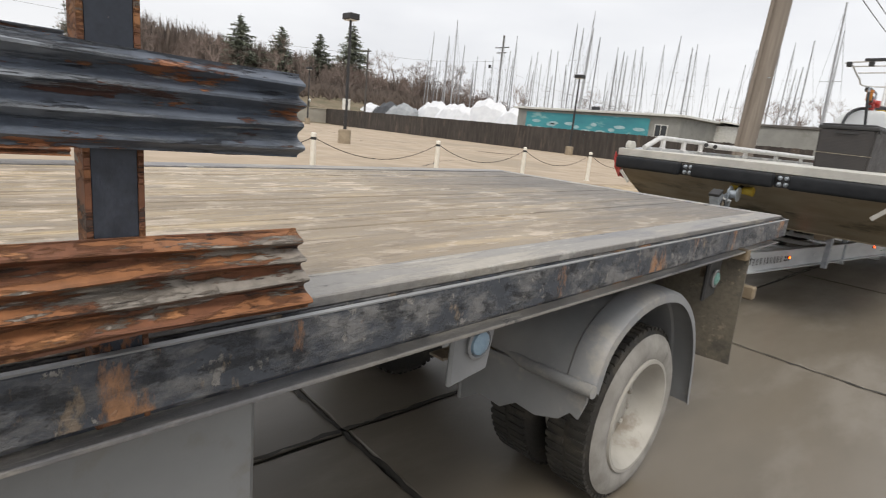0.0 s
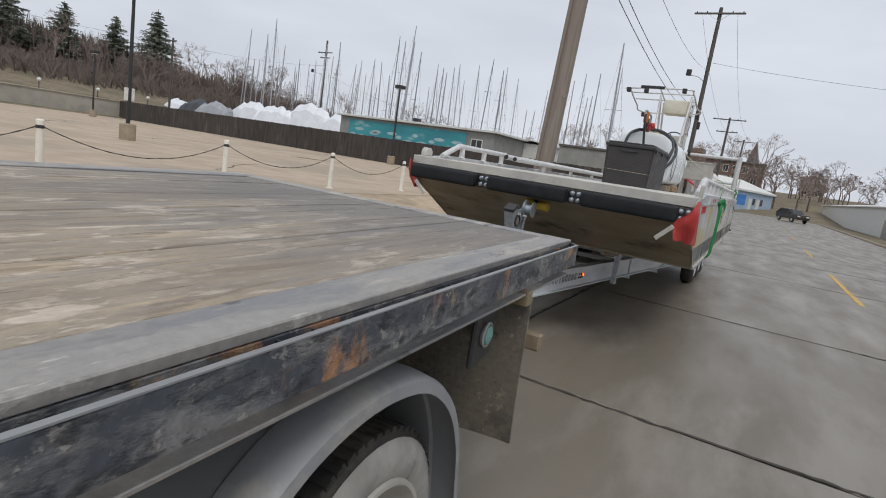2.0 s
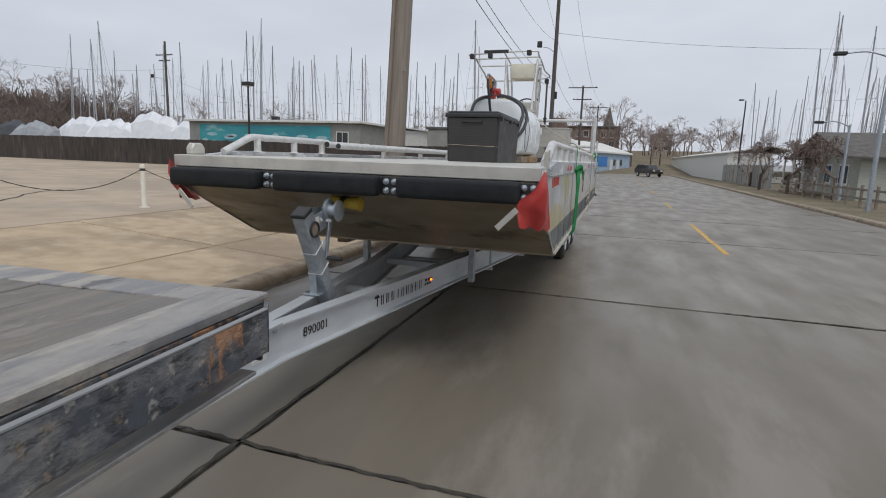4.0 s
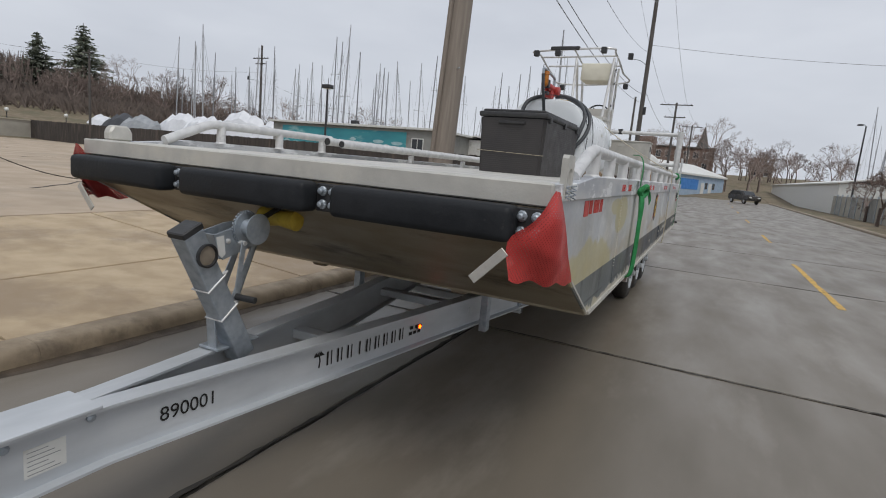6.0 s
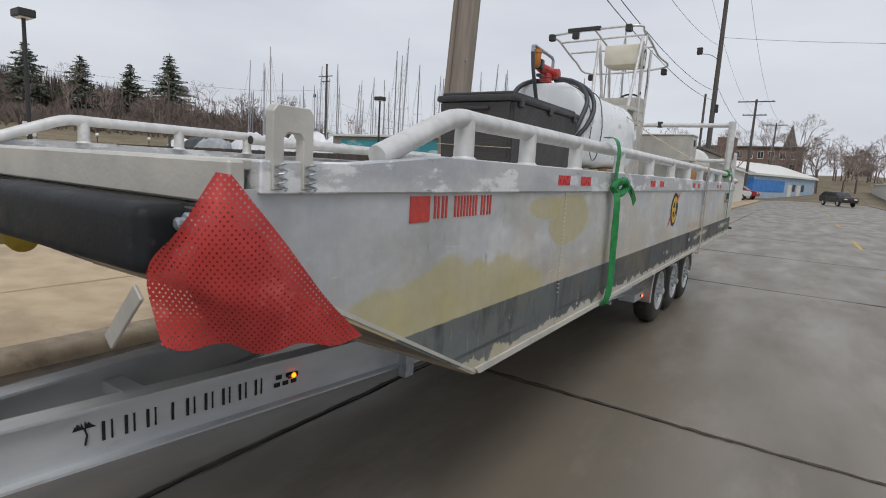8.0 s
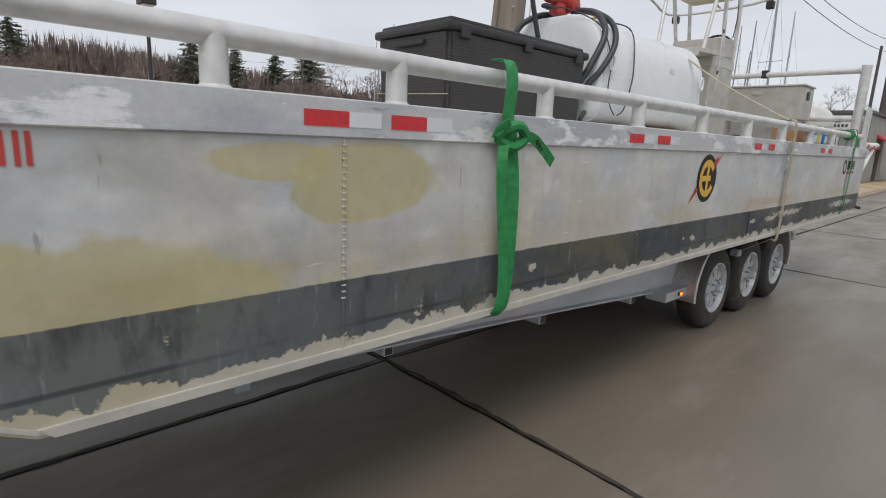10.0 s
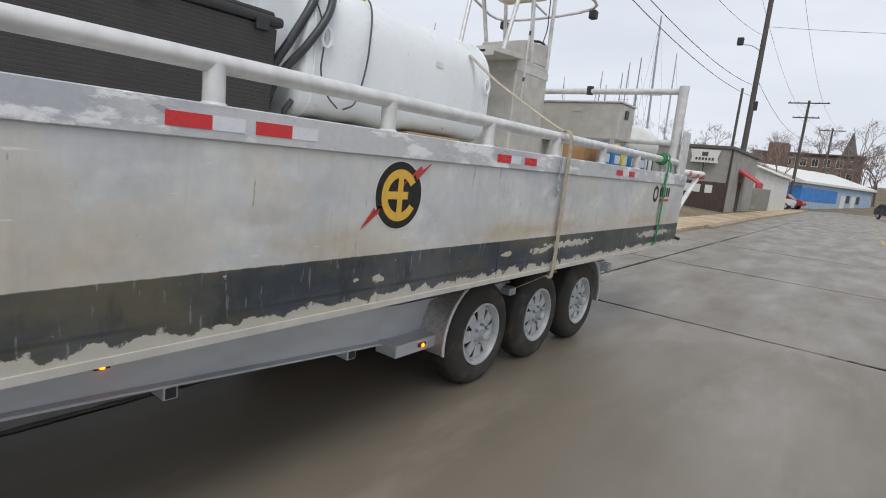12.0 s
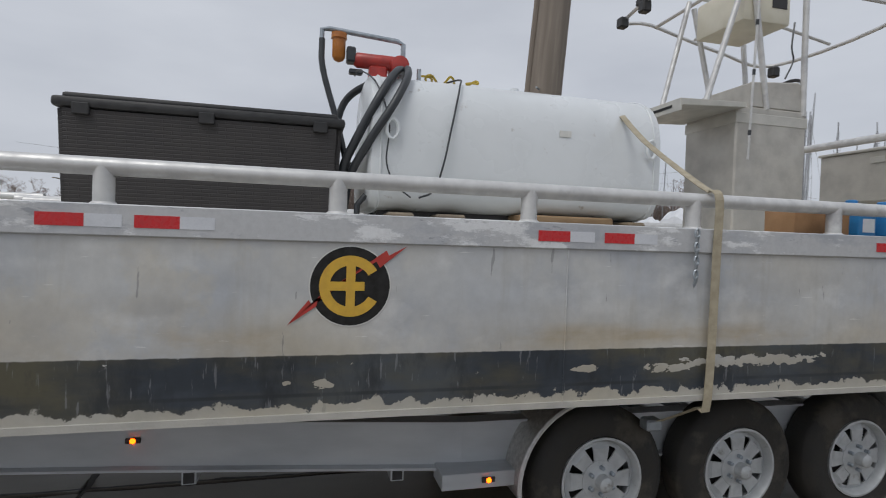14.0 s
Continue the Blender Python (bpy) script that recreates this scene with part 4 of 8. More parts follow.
    part("decal_bolt", prism([(cy - 0.24, cz - 0.155), (cy - 0.13, cz - 0.08), (cy - 0.125, cz - 0.045), (cy + 0.1, cz + 0.1), (cy + 0.115, cz + 0.075), (cy + 0.225, cz + 0.165), (cy + 0.15, cz + 0.125), (cy + 0.14, cz + 0.145), (cy - 0.1, cz - 0.025), (cy - 0.15, cz - 0.075), (cy - 0.16, cz - 0.055)], 0.0035, 0.0042, "x"), M_DECALRED, dec)
    part("decal_ring", disc(0.082, 0.122, radians(32), radians(330), 0.005), M_GOLD, dec)
    part("decal_bar", box(0.0055, 0.006, cy - 0.085, cy + 0.055, cz - 0.018, cz + 0.018, 0), M_GOLD, dec)
    part("decal_bar", box(0.0062, 0.0066, cy - 0.018, cy + 0.018, cz - 0.11, cz + 0.11, 0), M_GOLD, dec)
    # maker's mark near the stern as plain shapes
    part("maker_mark", disc(0.05, 0.085, 0, math.tau, 0.0025), M_DECALBLK, b).location = (0, 3.93, 0.06)
    for k in range(5):
        part("maker_mark", box(0.001, 0.003, 8.72 + k * 0.075, 8.765 + k * 0.075, 1.45, 1.55, 0), M_DECALBLK, b)
    part("maker_mark", box(0.001, 0.003, 8.72, 9.07, 1.4, 1.425, 0), M_DECALRED, b)
    part("drain_fitting", tube([(-0.02, 9.6, 0.97), (0.03, 9.68, 0.95)], 0.02, 8), M_BLACK, b)
    return b


boat()


# ---- deck load ----
def deck_box():
    d = thing("deck_box", "dark grey resin storage box with woven sides on boat deck", "storage box", Matrix.Translation((-1.36, 3.945, 1.663)))
    b = bmesh.new()
    for z, sx, sy in ((0.0, 0.335, 0.7), (0.56, 0.355, 0.72)):
        for k in range(4):
            b.verts.new(((1, 1, -1, -1)[k] * sx, (1, -1, -1, 1)[k] * sy, z))
    v = list(b.verts)
    b.faces.new(v[0:4])
    b.faces.new(v[4:8])
    for k in range(4):
        b.faces.new((v[k], v[(k + 1) % 4], v[4 + (k + 1) % 4], v[4 + k]))
    bmesh.ops.recalc_face_normals(b, faces=b.faces)
    bmesh.ops.bevel(b, geom=[e for e in b.edges if abs(e.verts[0].co.z - e.verts[1].co.z) > 0.3], offset=0.03, segments=3, affect="EDGES")
    part("body", b, M_WEAVE, d)
    b = box(-0.372, 0.372, -0.738, 0.738, 0.565, 0.62, 0.018, seg=2)
    b = box(-0.34, 0.34, -0.7, 0.7, 0.61, 0.648, 0.016, b, seg=2)
    part("lid", b, M_BLACK, d, "smooth dark lid", smooth=True)
    for y in (-0.6, 0.0, 0.6):
        part("hinge", box(0.356, 0.378, y - 0.04, y + 0.04, 0.53, 0.59, 0.004), M_BLACK, d)
    part("handle_recess", box(-0.14, 0.14, -0.745, -0.722, 0.5, 0.53, 0.006), M_BLACK, d)
    part("tie_line", tube([(-0.36, -0.722, 0.22), (0.36, -0.722, 0.2)], 0.003, 5), M_TAN, d)


def fuel_tank():
    t = thing("fuel_tank", "white steel fuel tank with rounded top on timber blocks", "tank", Matrix.Translation((-1.48, 5.8, 1.663)))
    b = bmesh.new()
    W, Z0, Z1 = 0.5, 0.115, 0.97
    ring = []
    n = 40
    for k in range(n):
        a = math.tau * k / n
        c, s = math.cos(a), math.sin(a)
        ring.append((W * math.copysign(abs(c) ** (0.62 if s > 0 else 0.3), c), (Z0 + Z1) / 2 + (Z1 - Z0) / 2 * math.copysign(abs(s) ** (0.8 if s > 0 else 0.45), s)))
    cz = (Z0 + Z1) / 2
    rings = []
    for y, k in ((-0.985, 0.0), (-0.982, 0.8), (-0.975, 0.95), (-0.962, 0.99), (-0.94, 1.0), (-0.9, 1.004), (0.9, 1.004), (0.94, 1.0), (0.962, 0.99), (0.975, 0.95), (0.982, 0.8), (0.985, 0.0)):
        if k == 0:
            rings.append([b.verts.new((0, y, cz))])
        else:
            rings.append([b.verts.new((x * k, y, cz + (z - cz) * k)) for x, z in ring])
    for A, B in zip(rings, rings[1:]):
        for k in range(n):
            j = (k + 1) % n
            if len(A) == 1:
                b.faces.new((A[0], B[k], B[j]))
            elif len(B) == 1:
                b.faces.new((A[k], A[j], B[0]))
            else:
                b.faces.new((A[k], A[j], B[j], B[k]))
    part("shell", b, M_TANK, t, smooth=True)
    for y in (-0.91, 0.91):
        loop = [(x * 1.008, y, cz + (z - cz) * 1.008) for x, z in ring]
        part("end_seam", tube(loop, 0.008, 6, closed=True), M_TANK, t, smooth=True)
    part("filler_cap", lathe([(0.03, 0), (0.03, 0.02), (0.045, 0.022), (0.045, 0.045), (0.03, 0.05)], 16, Matrix.Translation((0.02, 0.735, 0.955))), M_BLACK, t, "black filler cap", smooth=True)
    part("vent", tube([(0, 0.1, 0.98), (0, 0.1, 1.035)], 0.03, 10), M_TANK, t)
    part("riser", tube([(0, -0.6, 0.97), (0, -0.6, 1.1)], 0.015, 8), M_GALV, t)
    for y in (-0.86, 0.86):
        part("lifting_lug", tube([(0.53, y + 0.01 + 0.035 * math.cos(a * 0.7), 0.58 + 0.06 * math.sin(a * 0.7)) for a in range(9)], 0.012, 6, closed=True), M_TANK, t, smooth=True)
    # skids coloured black to give the shaded gap under the tank
    part("skid", box(-0.3, -0.2, -0.9, 0.9, 0.08, 0.2, 0.006), M_BLACK, t)
    part("skid", box(0.2, 0.3, -0.9, 0.9, 0.08, 0.2, 0.006), M_BLACK, t)
    for y, hw, m in ((-0.78, 0.08, M_FRAMEDIRT), (-0.47, 0.09, M_FRAMEDIRT), (0.3, 0.33, M_WOODBEAM), (0.8, 0.07, M_FRAMEDIRT)):
        tb = part("timber_block", box(-0.52, 0.5, y - hw, y + hw, 0.0, 0.12 if hw > 0.2 else 0.1, 0.012), m)
        tb.location = (-1.48, 5.8, 1.663)
        tagged(tb, "rough timber bearer under the tank on the deck", "timber", "tank bearers")
    part("data_plate", box(0.5, 0.504, 0.22, 0.3, 0.62, 0.66, 0), M_WHITE, t)
    # pump on top
    p = thing("fuel_pump", "red cast fuel transfer pump on top of the white tank", "pump", Matrix.Translation((-1.5, 5.02, 2.6)))
    part("base_flange", lathe([(0.06, -0.02), (0.06, 0.02), (0.035, 0.03), (0.03, 0.08)], 14), M_RED, p)
    part("pump_body", lathe([(0.03, -0.1), (0.062, -0.09), (0.066, 0.0), (0.06, 0.09), (0.03, 0.1)], 18, Matrix.Translation((0, 0.04, 0.16)) @ ALONG_X), M_RED, p, smooth=True)
    part("motor", lathe([(0.02, -0.14), (0.05, -0.13), (0.05, 0.12), (0.035, 0.14)], 18, Matrix.Translation((0.0, -0.12, 0.185)) @ Matrix.Rotation(radians(90), 4, "X")), M_RED, p, smooth=True)
    part("gear_cover", box(-0.05, 0.05, -0.16, -0.04, 0.06, 0.15, 0.012), M_RED, p)
    part("junction_box", box(-0.045, 0.045, -0.31, -0.25, 0.16, 0.26, 0.01), M_HOSE, p)
    part("switch", box(-0.03, 0.03, -0.29, -0.2, 0.09, 0.12, 0.006), M_HOSE, p)
    part("outlet_pipe", tube([(0, 0.07, 0.2), (0, 0.07, 0.32), (0, 0.03, 0.34), (0, -0.42, 0.37), (0, -0.47, 0.36), (0, -0.47, 0.28)], 0.017, 10), M_GALV, p, smooth=True)
    f = part("filter", lathe([(0.025, 0.09), (0.05, 0.085), (0.052, 0.05), (0.044, 0.045), (0.043, -0.07), (0.03, -0.09), (0.01, -0.1)], 18, Matrix.Translation((0, -0.36, 0.26))), M_ORANGE, p, "amber fuel filter", smooth=True)
    part("hose", tube(curve([(0.0, -0.47, 0.3), (0.02, -0.46, 0.1), (0.05, -0.36, -0.25), (0.1, -0.3, -0.5), (0.22, -0.26, -0.68)], 8), 0.02, 10), M_HOSE, p, "black delivery hose", smooth=True)
    part("hose", tube(curve([(0.05, 0.05, 0.1), (0.2, 0.03, 0.09), (0.38, -0.04, 0.01), (0.5, -0.14, -0.16), (0.47, -0.26, -0.4), (0.4, -0.34, -0.6), (0.38, -0.36, -0.85)], 8), 0.026, 10), M_HOSE, p, "black delivery hose", smooth=True)
    part("hose", tube(curve([(-0.04, 0.0, 0.08), (-0.14, -0.16, 0.06), (-0.24, -0.3, -0.05), (-0.28, -0.36, -0.3), (-0.27, -0.37, -0.6)], 8), 0.026, 10), M_HOSE, p, "black delivery hose", smooth=True)
    part("hose", tube(curve([(0.08, 0.07, 0.12), (0.26, 0.06, 0.08), (0.46, 0.02, -0.04), (0.555, -0.07, -0.22), (0.53, -0.19, -0.42), (0.4, -0.29, -0.62), (0.32, -0.32, -0.82)], 8), 0.024, 10), M_HOSE, p, smooth=True)
    part("cable", tube(curve([(0.02, 0.3, 0.06), (0.25, 0.4, 0.05), (0.46, 0.35, -0.06), (0.545, 0.28, -0.35), (0.55, 0.24, -0.55), (0.54, 0.19, -0.7), (0.54, 0.1, -0.75)], 8), 0.006, 6), M_HOSE, p, smooth=True)
    part("cable", tube(curve([(0.0, -0.25, 0.08), (0.2, -0.24, 0.06), (0.46, -0.16, -0.08), (0.545, -0.09, -0.32), (0.55, -0.1, -0.55), (0.545, -0.04, -0.68), (0.54, 0.05, -0.75)], 8), 0.005, 6), M_HOSE, p, smooth=True)
    rope = [(0.1 + 0.12 * math.cos(k * 0.9) * (1 - k / 60), 0.16 + 0.016 * k + 0.07 * math.sin(k * 0.7), 0.06 + 0.012 * (k % 3)) for k in range(24)]
    part("rope", tube(curve(rope, 3), 0.008, 6), M_BRONZE, p, "loose yellow rope", smooth=True)
    part("nozzle", tube([(0.42, -0.25, -0.98), (0.42, -0.25, -0.8), (0.42, -0.2, -0.74)], 0.018, 8), M_HOSE, p, smooth=True)


def console():
    c = thing("helm_console", "bare aluminium helm console with light tower on boat deck", "console", Matrix.Translation((-1.53, 7.93, 1.663)))
    part("cabinet", box(-0.28, 0.28, -0.33, 0.33, 0.0, 1.03, 0.012), M_ALU_DK, c)
    part("trim_band", box(-0.285, 0.285, -0.335, 0.335, 0.9, 0.98, 0.004), M_ALU, c)
    part("shelf", prism([(-0.86, 0.97), (-0.3, 1.0), (-0.3, 1.04), (-0.86, 1.02)], -0.34, 0.34, "x", bevel=0.004), M_ALU, c)
    part("shelf_skirt", box(-0.34, 0.34, -0.87, -0.855, 0.93, 1.02, 0.003), M_ALU, c)
    part("maker_mark", box(0.0, 0.25, -0.874, -0.871, 0.965, 0.985, 0), M_DECALBLK, c)
    part("dash", prism([(-0.2, 1.03), (0.33, 1.03), (0.33, 1.16), (0.26, 1.26), (-0.2, 1.22)], -0.27, 0.27, "x", bevel=0.01), M_ALU_DK, c)
    ring = [(0.2 * math.cos(k * math.tau / 20), 0.37 + 0.07 * math.sin(k * math.tau / 20), 1.2 + 0.16 * math.sin(k * math.tau / 20)) for k in range(20)]
    sw = part("steering_wheel", tube(ring, 0.014, 8, closed=True), M_BLACK, c, smooth=True)
    for k in (0, 7, 13):
        part("spoke", tube([(0, 0.36, 1.2), ring[k]], 0.008, 6), M_BLACK, sw)
    # light tower
    R = 0.02
    legs = (((-0.27, -0.6, 1.03), (-0.34, -0.3, 2.05)), ((0.27, -0.6, 1.03), (0.3, -0.3, 2.05)), ((-0.27, 0.3, 1.0), (-0.34, 0.25, 1.98)), ((0.27, 0.3, 1.0), (0.3, 0.25, 1.98)), ((0.27, -0.05, 1.02), (0.3, -0.25, 2.0)), ((-0.27, -0.05, 1.02), (-0.34, -0.25, 2.0)))
    for a, e in legs:
        part("tower_leg", tube([a, e], 0.022, 10), M_ALU_RAIL, c, smooth=True)
    fr = part("tower_frame", tube(curve([(-1.0, -0.5, 2.13), (0.2, -0.5, 2.17), (0.3, -0.2, 2.14), (0.32, 0.6, 1.98), (0.28, 1.24, 1.9), (-0.95, 1.24, 1.86), (-1.02, 0.6, 1.95), (-1.02, -0.2, 2.12)], 5, closed=True), 0.017, 8, closed=True), M_ALU_RAIL, c, smooth=True)
    part("crossbar", tube([(-1.0, -0.15, 2.1), (0.3, -0.15, 2.12)], 0.016, 8), M_ALU_RAIL, fr)
    part("crossbar", tube([(-1.0, 0.3, 2.03), (0.32, 0.3, 2.04)], 0.016, 8), M_ALU_RAIL, fr)
    part("crossbar", tube([(-0.34, -0.5, 2.15), (-0.34, 1.24, 1.88)], 0.014, 8), M_ALU_RAIL, fr)
    part("radio_box", box(-0.24, 0.27, -0.3, 0.14, 1.68, 1.97, 0.02, seg=2), M_CREAM, c, "cream overhead box", smooth=True)
    part("speaker_grille", box(0.271, 0.276, -0.04, 0.1, 1.8, 1.92, 0.002), M_BLACK, c)
    lb = part("light_bar", box(-0.75, -0.25, -0.56, -0.5, 2.14, 2.2, 0.01), M_BLACK, fr, "black light bar")
    for x, y, z in ((-1.0, -0.52, 2.1), (0.16, -0.54, 2.14), (0.3, 1.24, 1.84), (-0.95, 1.24, 1.8), (-0.62, -0.54, 2.1)):
        part("flood_lamp", box(x - 0.045, x + 0.045, y - 0.05, y + 0.04, z - 0.06, z + 0.04, 0.012), M_BLACK, fr, "black flood lamp")
    ae = part("antenna", tube([(0.32, -0.25, 0.62), (0.34, -0.22, 2.1)], 0.009, 8), M_ALU_RAIL, c, smooth=True)
    for z in (0.8, 1.25, 1.62, 1.85):
        part("antenna_band", tube([(0.3205 + 0.0135 * (z - 0.62), -0.25 + 0.02 * (z - 0.62), z), (0.3205 + 0.0135 * (z - 0.57), -0.25 + 0.02 * (z - 0.57), z + 0.04)], 0.0115, 8), M_HOSE, ae)
    part("cable", tube(curve([(0.3, 0.15, 1.7), (0.33, 0.1, 1.5), (0.31, 0.14, 1.4), (0.33, 0.05, 1.25)], 6), 0.006, 6), M_HOSE, c)


def stern_load():
    d = thing("aluminium_locker", "bare aluminium locker on a frame near the stern", "locker", Matrix.Translation((-1.15, 9.05, 1.663)))
    part("body", box(-0.46, 0.55, -0.22, 0.24, 0.36, 0.76, 0.008), M_ALU_DK, d)
    part("lid", box(-0.475, 0.565, -0.235, 0.255, 0.76, 0.782, 0.006), M_ALU, d)
    part("latch", box(0.551, 0.562, -0.06, 0.04, 0.6, 0.7, 0.003), M_BLACK, d)
    part("latch", box(-0.02, 0.09, -0.23, -0.221, 0.66, 0.71, 0.003), M_ALU, d)
    for x in (-0.42, 0.5):
        for y in (-0.19, 0.2):
            part("leg", box(x - 0.025, x + 0.025, y - 0.025, y + 0.025, 0, 0.36, 0.003), M_ALU_DK, d)
    o = thing("outboard_motor", "white outboard motor cowling on the transom", "outboard motor", Matrix.Translation((-0.75, 9.86, 1.6)))
    b = bmesh.new()
    bmesh.ops.create_uvsphere(b, u_segments=24, v_segments=14, radius=1, matrix=Matrix.Translation((0, 0, 0.42)) @ Matrix.Diagonal((0.3, 0.36, 0.26, 1)))
    for v in b.verts:
        v.co.z = max(v.co.z, 0.3)
    part("cowl", b, M_WHITE, o, smooth=True)
    part("midsection", box(-0.16, 0.16, -0.24, 0.14, -0.45, 0.31, 0.03, seg=2), M_WHITE, o, smooth=True)
    # small loose load along the near gunwale
    M_BLUE = mat("blue_jug_plastic", (0.03, 0.22, 0.5), (0.03, 0.17, 0.4), 12, 0.45, bump=0.05)
    M_YELB = mat("yellow_jug_plastic", (0.72, 0.6, 0.05), (0.6, 0.5, 0.05), 12, 0.45, bump=0.05)
    M_CARD = mat("brown_cardboard", (0.35, 0.2, 0.1), (0.28, 0.16, 0.08), 10, 0.85, bump=0.1)
    M_LBL = mat("white_label", (0.75, 0.76, 0.78), (0.68, 0.7, 0.72), 30, 0.5, bump=0)
    for name, y, w, h, m, lab in (("carton", 6.98, 0.24, 0.19, M_CARD, "brown cardboard carton on the boat deck"), ("carton", 7.23, 0.13, 0.17, M_CARD, "small torn cardboard carton on the boat deck"),
                                  ("jug", 7.42, 0.13, 0.215, M_BLUE, "blue plastic fluid jug with a pale label"), ("jug", 7.62, 0.2, 0.215, M_BLUE, "wide blue plastic fluid jug on the deck"),
                                  ("jug", 7.85, 0.15, 0.215, M_YELB, "yellow plastic fluid jug on the deck"), ("jug", 8.06, 0.24, 0.215, M_BLUE, "blue plastic jug with a white label"),
                                  ("jug", 8.33, 0.2, 0.215, M_BLUE, "blue plastic fluid jug beside the rail"), ("bottle", 8.56, 0.1, 0.215, M_LBL, "white plastic bottle with dark print"), ("bottle", 8.72, 0.1, 0.215, M_LBL, "white plastic bottle near the stern")):
        e = thing(name, lab, name, Matrix.Translation((-0.24, y, 1.663)), "loose deck load")
        part("body", box(-0.1, 0.1, 0, w, 0, h, 0.015, seg=2), m, e, smooth=True)
        if name == "jug":
            part("neck", lathe([(0.03, 0), (0.03, 0.03), (0.02, 0.035)], 12, Matrix.Translation((0, w / 2, h))), m, e)
            part("jug_label", box(0.1005, 0.102, w * 0.2, w * 0.85, h * 0.3, h * 0.65, 0), M_LBL, e)
        if name == "bottle":
            part("cap", lathe([(0.022, 0), (0.022, 0.03)], 12, Matrix.Translation((0, w / 2, h))), M_BLACK, e)
            part("print_bar", box(0.1005, 0.102, w * 0.3, w * 0.6, h * 0.15, h * 0.8, 0), M_HOSE, e)


def straps():
    s = thing("ratchet_strap", "bright green webbing strap knotted round the handrail and under the hull", "strap", Matrix.Translation((0, -0.05, 0)))
    x = 0.03
    wrap = curve([(-0.06, 2.64, 1.905), (0.0, 2.645, 1.9), (x, 2.64, 1.83), (x, 2.63, 1.7), (x, 2.63, 1.62)], 5)
    part("webbing", ribbon(wrap, 0.065, (0, 1, 0)), M_GREEN, s)
    part("webbing", ribbon(curve([(x, 2.65, 1.64), (x + 0.02, 2.665, 1.4), (x + 0.015, 2.67, 1.1), (x, 2.66, 0.92), (-0.05, 2.66, 0.86)], 6), 0.058, (0.2, 1, 0.1)), M_GREEN, s)
    part("webbing", ribbon(curve([(x + 0.01, 2.61, 1.63), (x + 0.04, 2.565, 1.53), (x + 0.035, 2.585, 1.36), (x + 0.03, 2.625, 1.1), (x + 0.01, 2.635, 0.92), (-0.06, 2.64, 0.86)], 6), 0.04, (0.9, 1, 0)), M_GREEN, s)
    part("webbing", ribbon(curve([(-0.05, 2.66, 0.87), (-0.3, 2.4, 0.8), (-0.45, 2.2, 0.72)], 5), 0.06, (0.3, 1, 0.2)), M_GREEN, s)
    part("knot", tube(curve([(x + 0.01, 2.57, 1.62), (x + 0.05, 2.63, 1.66), (x + 0.05, 2.68, 1.62), (x + 0.03, 2.63, 1.58)], 5, closed=True), 0.022, 8, closed=True), M_GREEN, s, smooth=True)
    part("tail", ribbon(curve([(x + 0.04, 2.66, 1.63), (x + 0.06, 2.72, 1.615), (x + 0.07, 2.78, 1.57), (x + 0.07, 2.84, 1.525)], 5), 0.04, (0.3, 0.3, 1)), M_GREEN, s)
    part("tail", ribbon(curve([(x + 0.04, 2.6, 1.64), (x + 0.06, 2.55, 1.66), (x + 0.05, 2.5, 1.63)], 5), 0.04, (0.3, 0.2, 1)), M_GREEN, s)
    for k in range(6):
        part("print_mark", box(x + 0.068, x + 0.073, 2.73 + k * 0.016, 2.738 + k * 0.016, 1.592 - k * 0.011, 1.612 - k * 0.011, 0), M_DECALBLK, s)
    t = thing("ratchet_strap", "tan webbing strap over the tank and handrail down to the trailer", "strap")
    part("webbing", ribbon(curve([(-1.44, 6.56, 2.65), (-1.2, 6.52, 2.575), (-0.7, 6.44, 2.24), (-0.1, 6.37, 1.91), (-0.02, 6.36, 1.89), (0.022, 6.36, 1.84), (0.024, 6.355, 1.6), (0.024, 6.34, 0.9), (-0.02, 6.33, 0.85), (-0.14, 6.3, 0.77), (-0.25, 6.26, 0.7)], 3), 0.042, (0.15, 1, 0.1)), M_TAN, t)
    part("ratchet", box(-0.3, -0.22, 6.2, 6.29, 0.66, 0.72, 0.01), M_GALV, t, "steel ratchet")
    g = thing("ratchet_strap", "dark green strap tied round the stern rail", "strap")
    part("webbing", ribbon(curve([(-0.06, 8.78, 1.905), (0.02, 8.78, 1.88), (0.022, 8.78, 1.6), (0.022, 8.76, 1.1), (0.0, 8.75, 0.93), (-0.1, 8.5, 0.84), (-0.3, 8.1, 0.78)], 5), 0.05, (0, 1, 0)), M_GREEN, g)
    for y in (8.74, 8.765, 8.8):
        part("knot", tube([(-0.055 + 0.048 * math.cos(k * 0.5236), y + 0.006 * math.sin(k * 1.05), 1.842 + 0.048 * math.sin(k * 0.5236)) for k in range(12)], 0.014, 6, closed=True), M_GREEN, g, smooth=True)
    part("tail", ribbon(curve([(0.0, 8.8, 1.84), (0.03, 8.84, 1.8), (0.03, 8.86, 1.72)], 5), 0.03, (0.2, 1, 0.2)), M_GREEN, g)
    c = thing("safety_chain", "short galvanised chain hanging over the gunwale", "chain")
    for k in range(8):
        z = 1.68 - k * 0.032
        pts = [(0.03 + (0.008 if k % 2 else 0.0) * math.sin(a * 0.785), 6.24 + (0.011 if k % 2 == 0 else 0.003) * math.cos(a * 0.785), z + 0.024 * math.sin(a * 0.785)) for a in range(8)]
        part("link", tube(pts, 0.0055, 5, closed=True), M_GALV, c)
